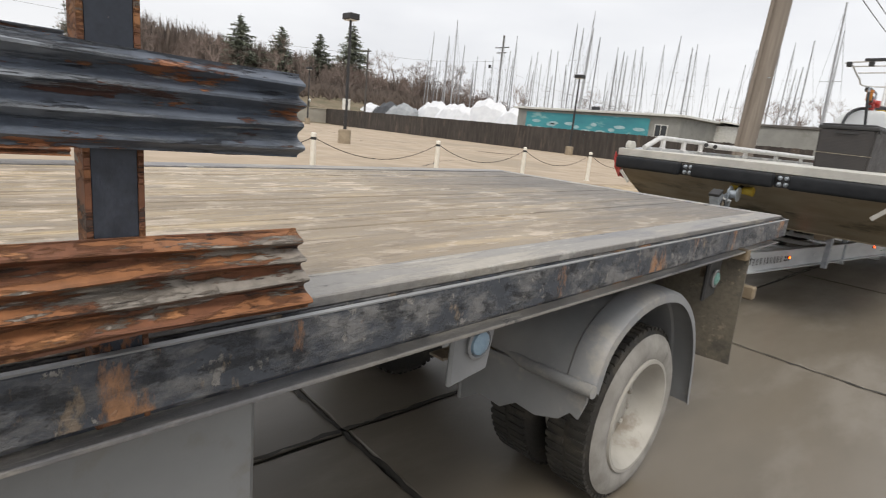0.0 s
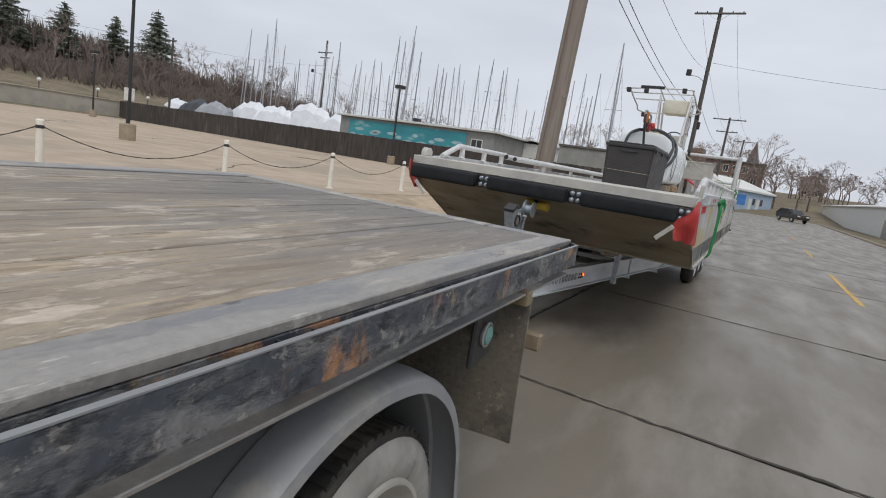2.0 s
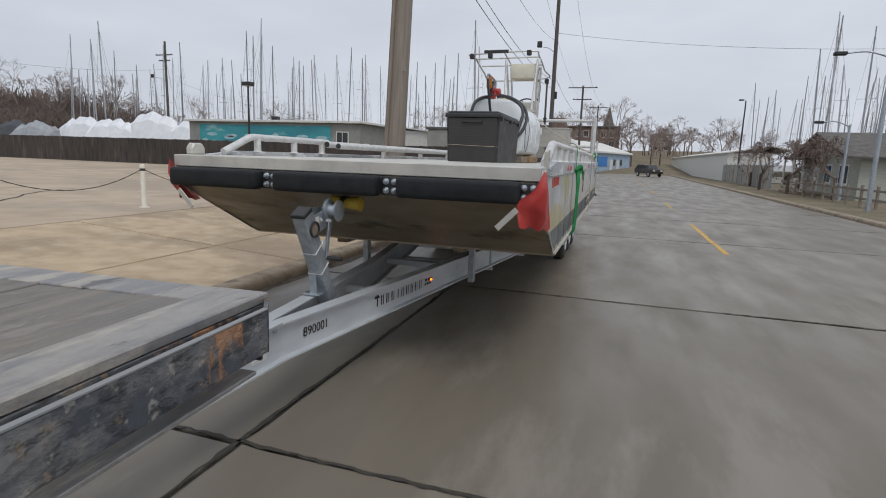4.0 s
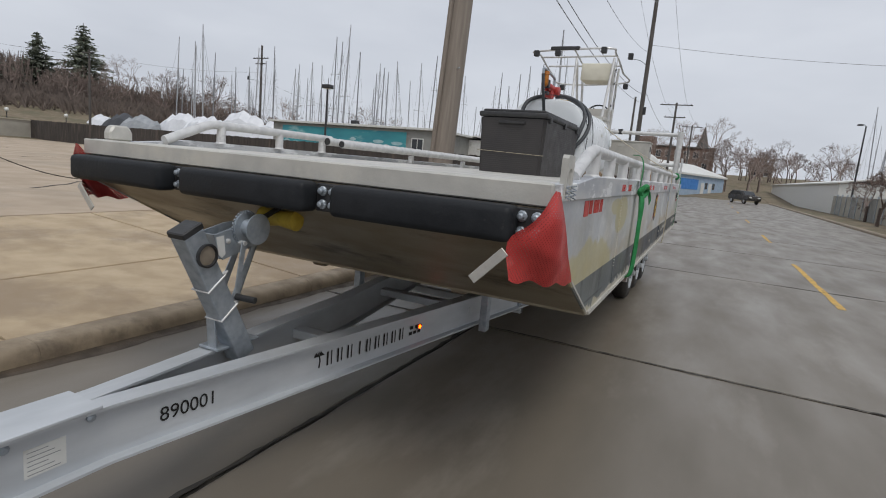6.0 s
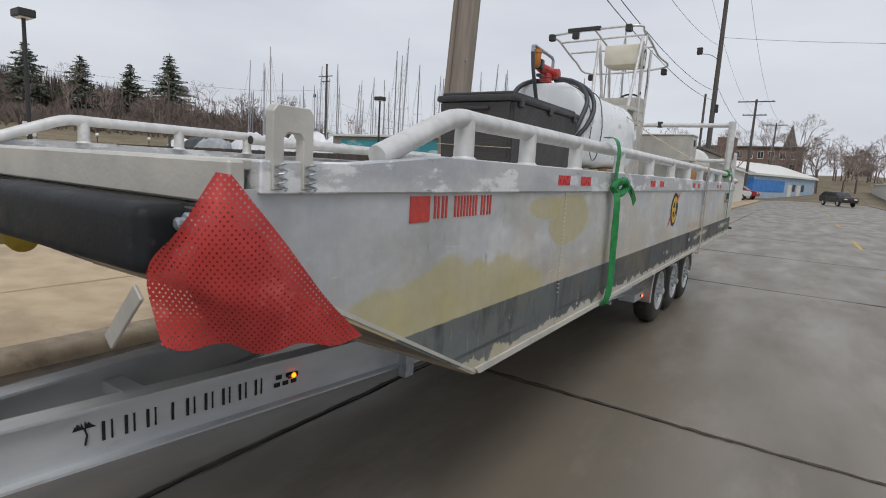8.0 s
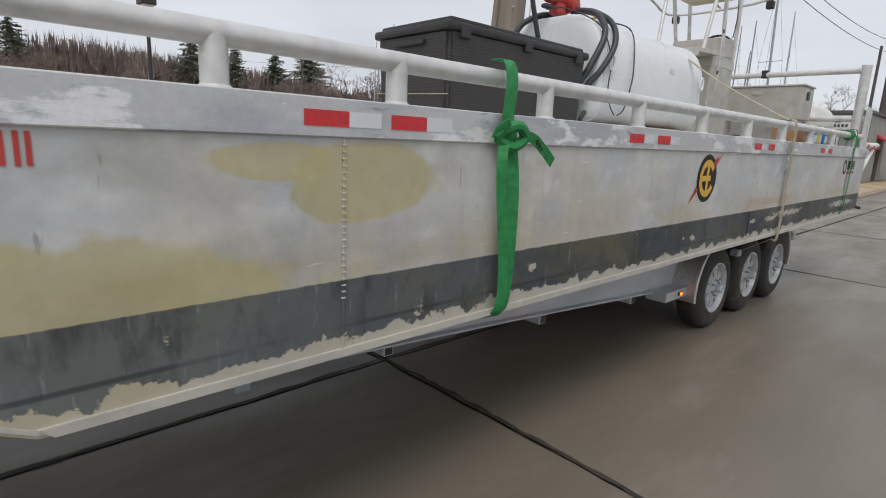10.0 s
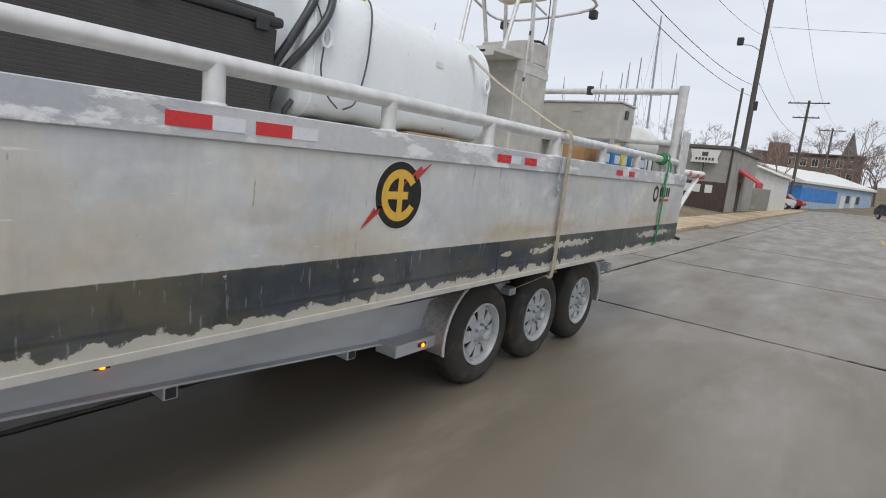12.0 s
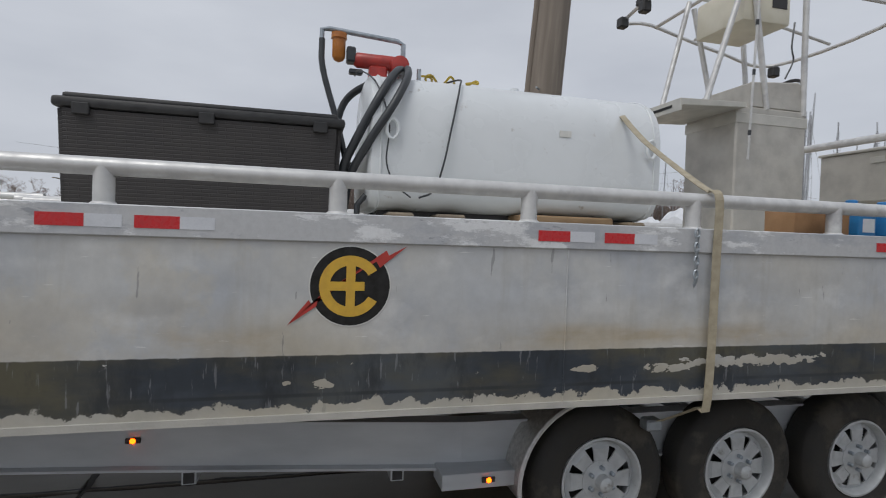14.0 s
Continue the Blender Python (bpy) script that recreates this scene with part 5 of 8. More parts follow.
    for x, s2, y0 in ((0.0, 1, 0.0), (-3.06, -1, 0.0)):
        f = thing("warning_flag", "torn red mesh warning flag hung from the bow corner", "flag", group="warning flags")
        b = bmesh.new()
        lft = curve([(0.015, -0.06, 1.635), (-0.045, -0.115, 1.5), (-0.16, -0.13, 1.385), (-0.15, -0.1, 1.2)], 5)
        rgt = curve([(0.03, -0.03, 1.63), (0.04, 0.12, 1.46), (0.035, 0.27, 1.29), (0.028, 0.44, 1.13)], 5)
        g2 = []
        for i in range(17):
            u = i / 16
            row = []
            for j in range(16):
                v = j / 15
                p = lft[j].lerp(rgt[j], u)
                ridge = 0.6 + 0.16 * u
                bulge = math.sin(math.pi * u) ** 1.5 * (v / ridge if v < ridge else 1 - 1.5 * (v - ridge))
                p += Vector((0.085, -0.1, 0)) * bulge + Vector((0.3, -0.3, 0)) * 0.05 * v * (abs((u * 2.3 + v * 0.8) % 1.0 - 0.5) * 2 - 0.5)
                p.z -= 0.012 * math.sin(u * 17) * v ** 3
                if s2 < 0:
                    p = Vector((0.02, -0.05, 1.6)).lerp(p, 0.72)
                else:
                    p = Vector((0.02, -0.04, 1.635)).lerp(p, 0.86)
                row.append(b.verts.new((x + s2 * p.x, p.y, p.z)))
            g2.append(row)
        for i in range(16):
            for j in range(15):
                b.faces.new((g2[i][j], g2[i + 1][j], g2[i + 1][j + 1], g2[i][j + 1]))
        fold = bmesh.new()
        inner = [[fold.verts.new(g2[i][j].co + Vector((-s2 * 0.006, 0.006, 0))) for j in range(4, 16)] for i in range(4, 14)]
        for i in range(9):
            for j in range(11):
                fold.faces.new((inner[i][j], inner[i + 1][j], inner[i + 1][j + 1], inner[i][j + 1]))
        c = part("cloth", b, M_MESHFLAG, f, smooth=True)
        part("doubled_fold", fold, M_FLAGRED, c, smooth=True)
        st = part("stave", box(-0.02, 0.02, -0.004, 0.004, -0.16, 0.03, 0.002), M_ALU_DK, f)
        st.matrix_basis = Matrix.Translation((x - s2 * 0.16, -0.13, 1.36)) @ Matrix.Rotation(radians(44) * s2, 4, "Y")


deck_box()
fuel_tank()
console()
stern_load()
straps()


# ---- the trailer ----
def trailer():
    t = thing("boat_trailer", "triple-axle aluminium boat trailer with amber marker lamps", "trailer")
    H = 0.125
    def beam(pts, name="main_beam"):
        """An I-section along points (x, y, z of its middle)."""
        b = bmesh.new()
        sec = [(-0.05, -H), (0.05, -H), (0.05, -H + 0.012), (0.008, -H + 0.016), (0.008, H - 0.016), (0.05, H - 0.012), (0.05, H), (-0.05, H), (-0.05, H - 0.012), (-0.008, H - 0.016), (-0.008, -H + 0.016), (-0.05, -H + 0.012)]
        rows = []
        for i, p in enumerate(pts):
            a, c = Vector(pts[max(i - 1, 0)]), Vector(pts[min(i + 1, len(pts) - 1)])
            d = (c - a).normalized()
            s = Vector((d.y, -d.x, 0)).normalized()
            rows.append([b.verts.new(Vector(p) + s * u + Vector((0, 0, v))) for u, v in sec])
        for A, B in zip(rows, rows[1:]):
            for k in range(12):
                b.faces.new((A[k], A[(k + 1) % 12], B[(k + 1) % 12], B[k]))
        b.faces.new(rows[0])
        b.faces.new(rows[-1])
        return part(name, b, M_TRAILER, t)
    near = [(-1.464, -1.75, 0.54), (-1.464, -0.89, 0.535), (-1.41, -0.46, 0.53), (-1.2, 1.2, 0.515), (-0.78, 3.68, 0.55), (-0.52, 5.3, 0.55), (-0.5, 8.7, 0.55)]
    C = -1.516
    W = -1.625
    beam(near)
    beam([(2 * C - x, y, z) for x, y, z in near])
    part("tongue_plate", box(C - 0.11, C + 0.11, -1.75, -0.93, 0.664, 0.676, 0.002), M_TRAILER, t)
    part("coupler", prism([(-1.7, 0.45), (-2.62, 0.47), (-2.7, 0.53), (-2.7, 0.62), (-2.58, 0.66), (-1.7, 0.67)], C - 0.09, C + 0.09, "x", bevel=0.012), M_GALV, t)
    plate = part("jack_plate", box(-1.457, -1.4535, -1.18, -1.04, 0.475, 0.585, 0), M_WHITE, t, "faded white data plate")
    for k in range(6):
        part("print_line", box(-1.4536, -1.453, -1.17, -1.06 - 0.02 * (k % 3), 0.484 + k * 0.017, 0.487 + k * 0.017, 0), M_MUD, plate)
    for y, x in ((-1.24, -1.457), (-0.95, -1.457)):
        part("bolt", lathe([(0.018, 0), (0.018, 0.012), (0.008, 0.02)], 8, Matrix.Translation((x, y, 0.62)) @ ALONG_X), M_GALV, t)
    for y, hw in ((0.55, 0.24), (1.9, 0.44)):
        part("crossmember", box(C - hw, C + hw, y - 0.05, y + 0.05, 0.5, 0.56, 0.004), M_TRAILER, t)
    for y, xe in ((2.75, -0.9), (3.95, -0.7), (4.97, -0.56), (6.43, -0.62), (7.29, -0.62), (8.4, -0.5)):
        cm = part("crossmember", box(2 * C - xe, xe, y - 0.035, y + 0.035, 0.355, 0.425, 0.004), M_TRAILER, t)
        # black square stands for the shaded hollow of the tube
        part("tube_mouth", box(xe, xe + 0.002, y - 0.026, y + 0.026, 0.363, 0.417, 0), M_BLACK, cm)
    for x in (-0.95, -2.2):
        part("bunk", box(x - 0.06, x + 0.06, 1.3, 8.9, 0.8, 0.886, 0.01), M_FRAMEDIRT, t, "carpeted timber bunk")
        for y in (1.9, 2.75, 4.97, 7.29, 8.4):
            part("bunk_bracket", box(x - 0.03, x + 0.03, y - 0.04, y + 0.04, 0.38, 0.81, 0.003), M_GALV, t)
    # bow stop: winch post and winch
    p = part("winch_post", box(-0.052, 0.052, -0.056, 0.056, 0.0, 0.77, 0.008, seg=2), M_GALV, t, "leaning galvanised winch post")
    p.matrix_basis = Matrix.Translation((W + 0.045, -0.085, 0.6)) @ Matrix.Rotation(radians(27), 4, "X")
    part("post_cap", box(-0.056, 0.056, -0.06, 0.06, 0.765, 0.8, 0.006), M_BLACK, p)
    part("pipe_socket", lathe([(0.058, -0.004), (0.058, 0.014), (0.05, 0.016), (0.047, 0.004)], 28, Matrix.Translation((0.052, 0.012, 0.64)) @ ALONG_X, caps=False), M_BLACK, p, "black round socket rim", smooth=True)
    # grey-brown disc drawn for the shaded inside of the open socket
    part("socket_plug", lathe([(0.047, 0.004), (0.03, 0.0065), (0.004, 0.007)], 24, Matrix.Translation((0.052, 0.012, 0.64)) @ ALONG_X), M_FRAMEDIRT, p, smooth=True)
    for z in (0.3, 0.48):
        part("u_bolt", tube([(-0.055, -0.06, z - 0.01), (0.057, -0.06, z - 0.01), (0.057, 0.06, z + 0.012), (-0.055, 0.06, z + 0.012)], 0.006, 6, closed=True), M_ALU_RAIL, p)
        part("u_bolt_nut", lathe([(0.011, 0), (0.011, 0.02), (0.006, 0.022), (0.006, 0.034)], 6, Matrix.Translation((0.04, 0.058, z + 0.012)) @ Matrix.Rotation(radians(-90), 4, "X")), M_ALU_RAIL, p)
    cheek = [(-0.285, 1.262), (-0.13, 1.3), (-0.005, 1.31), (0.0, 1.25), (-0.03, 1.183), (-0.225, 1.132), (-0.262, 1.19)]
    for dx in (0.045, -0.065):
        part("winch_cheek", prism(cheek, W + dx, W + dx + 0.007, "x", bevel=0.0015), M_GALV, t, "galvanised winch side plate")
    part("winch_base", prism([(-0.225, 1.132), (-0.03, 1.183), (-0.032, 1.19), (-0.228, 1.139)], W - 0.06, W + 0.05, "x"), M_GALV, t)
    part("winch_back", prism([(-0.285, 1.262), (-0.262, 1.19), (-0.256, 1.192), (-0.278, 1.264)], W - 0.06, W + 0.05, "x"), M_GALV, t)
    part("bolt", lathe([(0.013, 0), (0.013, 0.01), (0.007, 0.014)], 6, Matrix.Translation((W + 0.052, -0.2, 1.225)) @ ALONG_X), M_ALU_RAIL, t)
    GY, GZ = -0.09, 1.288
    dr = part("winch_drum", lathe([(0.03, -0.05), (0.08, -0.05), (0.08, -0.042), (0.045, -0.04), (0.045, 0.03), (0.08, 0.032), (0.08, 0.038), (0.03, 0.04)], 28, Matrix.Translation((C, GY, GZ)) @ ALONG_X), M_GALV, t, smooth=True)
    part("winch_gear", lathe([(0.02, 0), (0.081, 0), (0.081, 0.008), (0.02, 0.012)], 28, Matrix.Translation((W + 0.054, GY, GZ)) @ ALONG_X), M_GALV, dr)
    for k in range(30):
        a = math.tau * k / 30
        tooth = part("gear_tooth", box(0.0, 0.008, -0.0045, 0.0045, 0.079, 0.09, 0), M_GALV, dr)
        tooth.matrix_basis = Matrix.Translation((W + 0.054, GY, GZ)) @ Matrix.Rotation(a, 4, "X")
    # dark discs on the gear face draw the shade in its holes
    for k in range(5):
        a = math.tau * k / 5 + 0.5
        part("gear_hole", lathe([(0.002, 0), (0.008, 0), (0.008, 0.002), (0.002, 0.002)], 10, Matrix.Translation((W + 0.065, GY + 0.052 * math.cos(a), GZ + 0.052 * math.sin(a))) @ ALONG_X), M_GEAR, dr)
    part("gear_hub", lathe([(0.02, 0), (0.02, 0.012), (0.011, 0.014), (0.011, 0.026)], 12, Matrix.Translation((W + 0.064, GY, GZ)) @ ALONG_X), M_ALU_RAIL, dr)
    hd = part("winch_handle", prism([(-0.145, 1.222), (-0.112, 1.218), (-0.155, 0.935), (-0.186, 0.94)], W + 0.085, W + 0.092, "x", bevel=0.002), M_GALV, t)
    part("handle_grip", tube([(W + 0.09, -0.17, 0.94), (W + 0.115, -0.165, 0.938), (W + 0.2, -0.15, 0.935)], 0.017, 10), M_BLACK, hd, smooth=True)
    part("handle_shaft", tube([(W + 0.045, -0.128, 1.212), (W + 0.1, -0.128, 1.212)], 0.012, 8), M_ALU_RAIL, hd)
    part("winch_label", prism([(-0.272, 1.25), (-0.225, 1.255), (-0.212, 1.16), (-0.235, 1.142), (-0.255, 1.16)], W + 0.0525, W + 0.0535, "x"), M_WHITE, t, "worn white warning label")
    for dx in (0.03, -0.08):
        st = [(0.06, 1.29), (0.018, 1.265), (-0.155, 0.915), (-0.11, 0.895)]
        part("bow_strut", prism(st, W + dx, W + dx + 0.008, "x", bevel=0.001), M_GALV, t)
        fl = [(0.06, 1.29), (0.055, 1.294), (-0.115, 0.898), (-0.11, 0.895)]
        part("strut_flange", prism(fl, W + dx - 0.03, W + dx + 0.008, "x"), M_GALV, t)
    part("bow_roller", lathe([(0.02, -0.13), (0.055, -0.12), (0.04, 0.0), (0.055, 0.12), (0.02, 0.13)], 18, Matrix.Translation((C, 0.1, 1.33)) @ ALONG_X), M_BRONZE, t, "yellow bow roller", smooth=True)
    part("winch_strap", ribbon([(C, -0.05, 1.33), (C, 0.1, 1.395), (C, 0.2, 1.345)], 0.05, (1, 0, 0)), M_BLACK, t)
    part("brace_foot", box(W - 0.07, W + 0.07, -0.26, 0.02, 0.66, 0.675, 0.003), M_GALV, t)
    part("post_brace", box(-0.03, 0.03, -0.005, 0.005, 0, 0.22, 0.002), M_GALV, t).matrix_basis = Matrix.Translation((W + 0.02, -0.25, 0.66)) @ Matrix.Rotation(radians(5), 4, "X")
    # lettering on the beam: the maker's name as plain bars, the number as it reads
    def along(y):
        a, b = Vector(near[2]), Vector(near[3])
        k = (y - a.y) / (b.y - a.y)
        return a + (b - a) * k + Vector((0.0125, 0, 0))
    ang = math.atan2(near[3][0] - near[2][0], near[3][1] - near[2][1])
    rot = Matrix.Rotation(-ang, 4, "Z")
    for k in range(9):
        for dy, w in (((0, 0.013), (0.034, 0.008)) if k != 3 else ((0.02, 0.012),)):
            q = part("maker_lettering", box(0, 0.001, dy, dy + w, -0.042, 0.042, 0), M_DECALBLK, t)
            q.matrix_basis = Matrix.Translation(along(0.3 + k * 0.085)) @ rot
    q = part("palm_emblem", tube([(0, 0, -0.04), (0, 0.008, 0.0), (0, 0.0, 0.03)], 0.004, 5), M_DECALBLK, t)
    q.matrix_basis = Matrix.Translation(along(0.24)) @ rot
    for k in range(6):
        a = radians(20 + k * 28)
        f = part("palm_leaf", prism([(0, 0), (0.03 * math.cos(a) - 0.006, 0.025 * math.sin(a) + 0.008), (0.045 * math.cos(a), 0.02 * math.sin(a) - 0.008)], 0, 0.001, "x"), M_DECALBLK, q)
        f.location = (0, 0.0, 0.03)
    for k, (dy, dz) in enumerate(((1.1, 0.02), (1.16, 0.02), (1.09, -0.02), (1.14, -0.02), (1.19, -0.02))):
        q = part("phone_bar", box(0, 0.001, 0, 0.035, -0.012, 0.012, 0), M_DECALBLK, t)
        q.matrix_basis = Matrix.Translation(along(dy) + Vector((0, 0, dz))) @ rot
    base = rot @ Matrix.Rotation(radians(90), 4, "Z") @ Matrix.Rotation(radians(90), 4, "X")
    cu = bpy.data.curves.new("number", "FONT")
    cu.size, cu.extrude = 0.092, 0.0005
    tmp = bpy.data.objects.new("number", cu)
    scene.collection.objects.link(tmp)
    text = "890001"
    for k in range(len(text)):
        edge = []
        for body in (text[:k + 1], text[k]):
            cu.body = body
            bpy.context.view_layer.update()
            me = bpy.data.meshes.new_from_object(tmp.evaluated_get(bpy.context.evaluated_depsgraph_get()))
            edge.append(max(v.co.x for v in me.vertices))
        me.materials.append(M_DECALBLK)
        digit = new("digit", me)
        digit.parent = t
        digit.matrix_basis = Matrix.Translation(along(-0.68) + Vector((0.001, 0, -0.035))) @ base @ Matrix.Translation((edge[0] - edge[1], 0, 0))
    bpy.data.objects.remove(tmp)
    # amber marker lamps    # amber marker lamps
    for x, y, z in ((-1.2 + 0.01, 1.2, 0.53), (-0.78 + 0.01, 3.68, 0.57), (-0.373, 5.4, 0.415)):
        l = part("marker_lamp", box(x, x + 0.012, y - 0.035, y + 0.035, z - 0.014, z + 0.014, 0.004), M_BLACK, t, "lit amber marker lamp")
        part("lamp_lens", lathe([(0.014, 0), (0.012, 0.006), (0.004, 0.009)], 12, Matrix.Translation((x + 0.012, y, z)) @ ALONG_X), M_AMBER, l)
    # fender over the three wheels
    R, zc = 0.44, 0.385
    arc = [(6.0 - 0.02 - R * math.cos(radians(a)), zc + R * math.sin(radians(a))) for a in range(-8, 91, 7)]
    arc += [(7.72 + 0.02 + R * math.sin(radians(a)), zc + R * math.cos(radians(a))) for a in range(0, 99, 7)]
    inner = [(y + (0.006 if y < 6 else (-0.006 if y > 7.72 else 0)), z - 0.008) for y, z in reversed(arc)]
    part("fender", prism(arc + inner, -0.57, -0.3, "x"), mat("tread_plate", (0.55, 0.55, 0.53), (0.42, 0.42, 0.41), 40, 0.4, 0.6, 0.6, 55), t, "bare aluminium tread-plate fender", smooth=True)
    lip = [(-0.3, y, z - 0.004) for y, z in arc]
    part("fender_lip", tube(lip, 0.012, 6), M_ALU_RAIL, t, smooth=True)
    part("fender_step", box(-0.55, -0.375, 5.16, 5.56, 0.37, 0.45, 0.004), M_TRAILER, t)
    for y in (6.0, 6.86, 7.72):
        part("axle", box(2 * C + 0.45, -0.5, y - 0.035, y + 0.035, 0.36, 0.43, 0.004), M_GALV, t)
        for side in (0, 1):
            m = Matrix.Translation((-0.3 if side == 0 else 2 * C + 0.3, y, 0.385)) @ (ALONG_X if side == 0 else Matrix.Rotation(radians(-90), 4, "Y"))
            wheel(t, m, 0.385, 0.22)
    for y in (6.43, 7.29):
        part("equaliser", box(-0.62, -0.57, y - 0.12, y + 0.12, 0.42, 0.49, 0.01), M_GALV, t)
    part("rear_lamp_bar", box(2 * C + 0.4, -0.4, 8.66, 8.74, 0.55, 0.64, 0.006), M_TRAILER, t)
    part("rear_lamp", box(-0.56, -0.42, 8.74, 8.78, 0.55, 0.64, 0.006), M_BLACK, t)


def wheel(parent, m, R, width, rim_m=None, tyre_m=None, rim_r=None):
    """A spoked trailer wheel; its outer face looks along local +z, and z 0 is the tyre's outer wall."""
    r = rim_r or 0.225
    w = part("wheel", lathe([(r - 0.012, -width + 0.03), (r + 0.004, -width), (R * 0.86, -width + 0.002), (R - 0.028, -width + 0.016), (R - 0.008, -width + 0.04), (R, -width * 0.75), (R, -width * 0.25), (R - 0.008, -0.04), (R - 0.028, -0.016), (R * 0.86, -0.002), (R * 0.78, 0.004), (r + 0.012, -0.004), (r - 0.012, -0.03)], 44, m, closed=True), tyre_m or M_TYRE, parent, "black trailer tyre on a white spoked rim", smooth=True)
    b = lathe([(r + 0.004, -0.004), (r + 0.006, 0.002), (r - 0.006, 0.004), (r - 0.018, -0.012), (r - 0.024, -0.05), (r - 0.03, -0.1), (r - 0.026, -0.12), (r + 0.0, -0.12)], 44, m, closed=True)
    rm = part("rim", b, rim_m or M_RIM, w, "white steel rim", smooth=True)
    n = 8
    f = bmesh.new()
    for k in range(n):
        a = math.tau * k / n
        sp = bmesh.new()
        hw0, hw1 = 0.046, 0.053
        P = [(0.07, -0.032, -0.02), (0.07, 0.032, -0.02), (r - 0.06, hw0, -0.022), (r - 0.022, hw1, -0.05), (r - 0.022, -hw1, -0.05), (r - 0.06, -hw0, -0.022)]
        top = [sp.verts.new(p) for p in P]
        low = [sp.verts.new((p[0], p[1], p[2] - 0.008)) for p in P]
        sp.faces.new(top)
        sp.faces.new(low)
        for i in range(6):
            sp.faces.new((top[i], top[(i + 1) % 6], low[(i + 1) % 6], low[i]))
        f = join(f, sp, m @ Matrix.Rotation(a, 4, "Z"))
    part("spokes", f, rim_m or M_RIM, rm)
    part("disc_ring", lathe([(r - 0.044, -0.03), (r - 0.02, -0.044), (r - 0.02, -0.058), (r - 0.044, -0.044)], 40, m, closed=True), rim_m or M_RIM, rm, smooth=True)
    part("disc_centre", lathe([(0.03, -0.018), (0.104, -0.018), (0.108, -0.03), (0.03, -0.03)], 40, m, closed=True), rim_m or M_RIM, rm, smooth=True)
    # black disc added for the shaded depth behind the spokes
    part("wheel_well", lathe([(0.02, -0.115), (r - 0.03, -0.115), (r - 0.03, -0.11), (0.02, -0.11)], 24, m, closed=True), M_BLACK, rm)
    part("hub", lathe([(0.1, -0.03), (0.092, -0.018), (0.06, -0.014), (0.042, 0.0), (0.038, 0.045), (0.028, 0.055), (0.01, 0.058)], 24, m), rim_m or M_RIM, rm, smooth=True)
    for k in range(6):
        a = math.tau * k / 6
        part("lug_nut", lathe([(0.012, -0.018), (0.012, 0.008), (0.006, 0.012)], 6, m @ Matrix.Translation((0.07 * math.cos(a), 0.07 * math.sin(a), 0))), M_GALV, rm)
    return w


trailer()


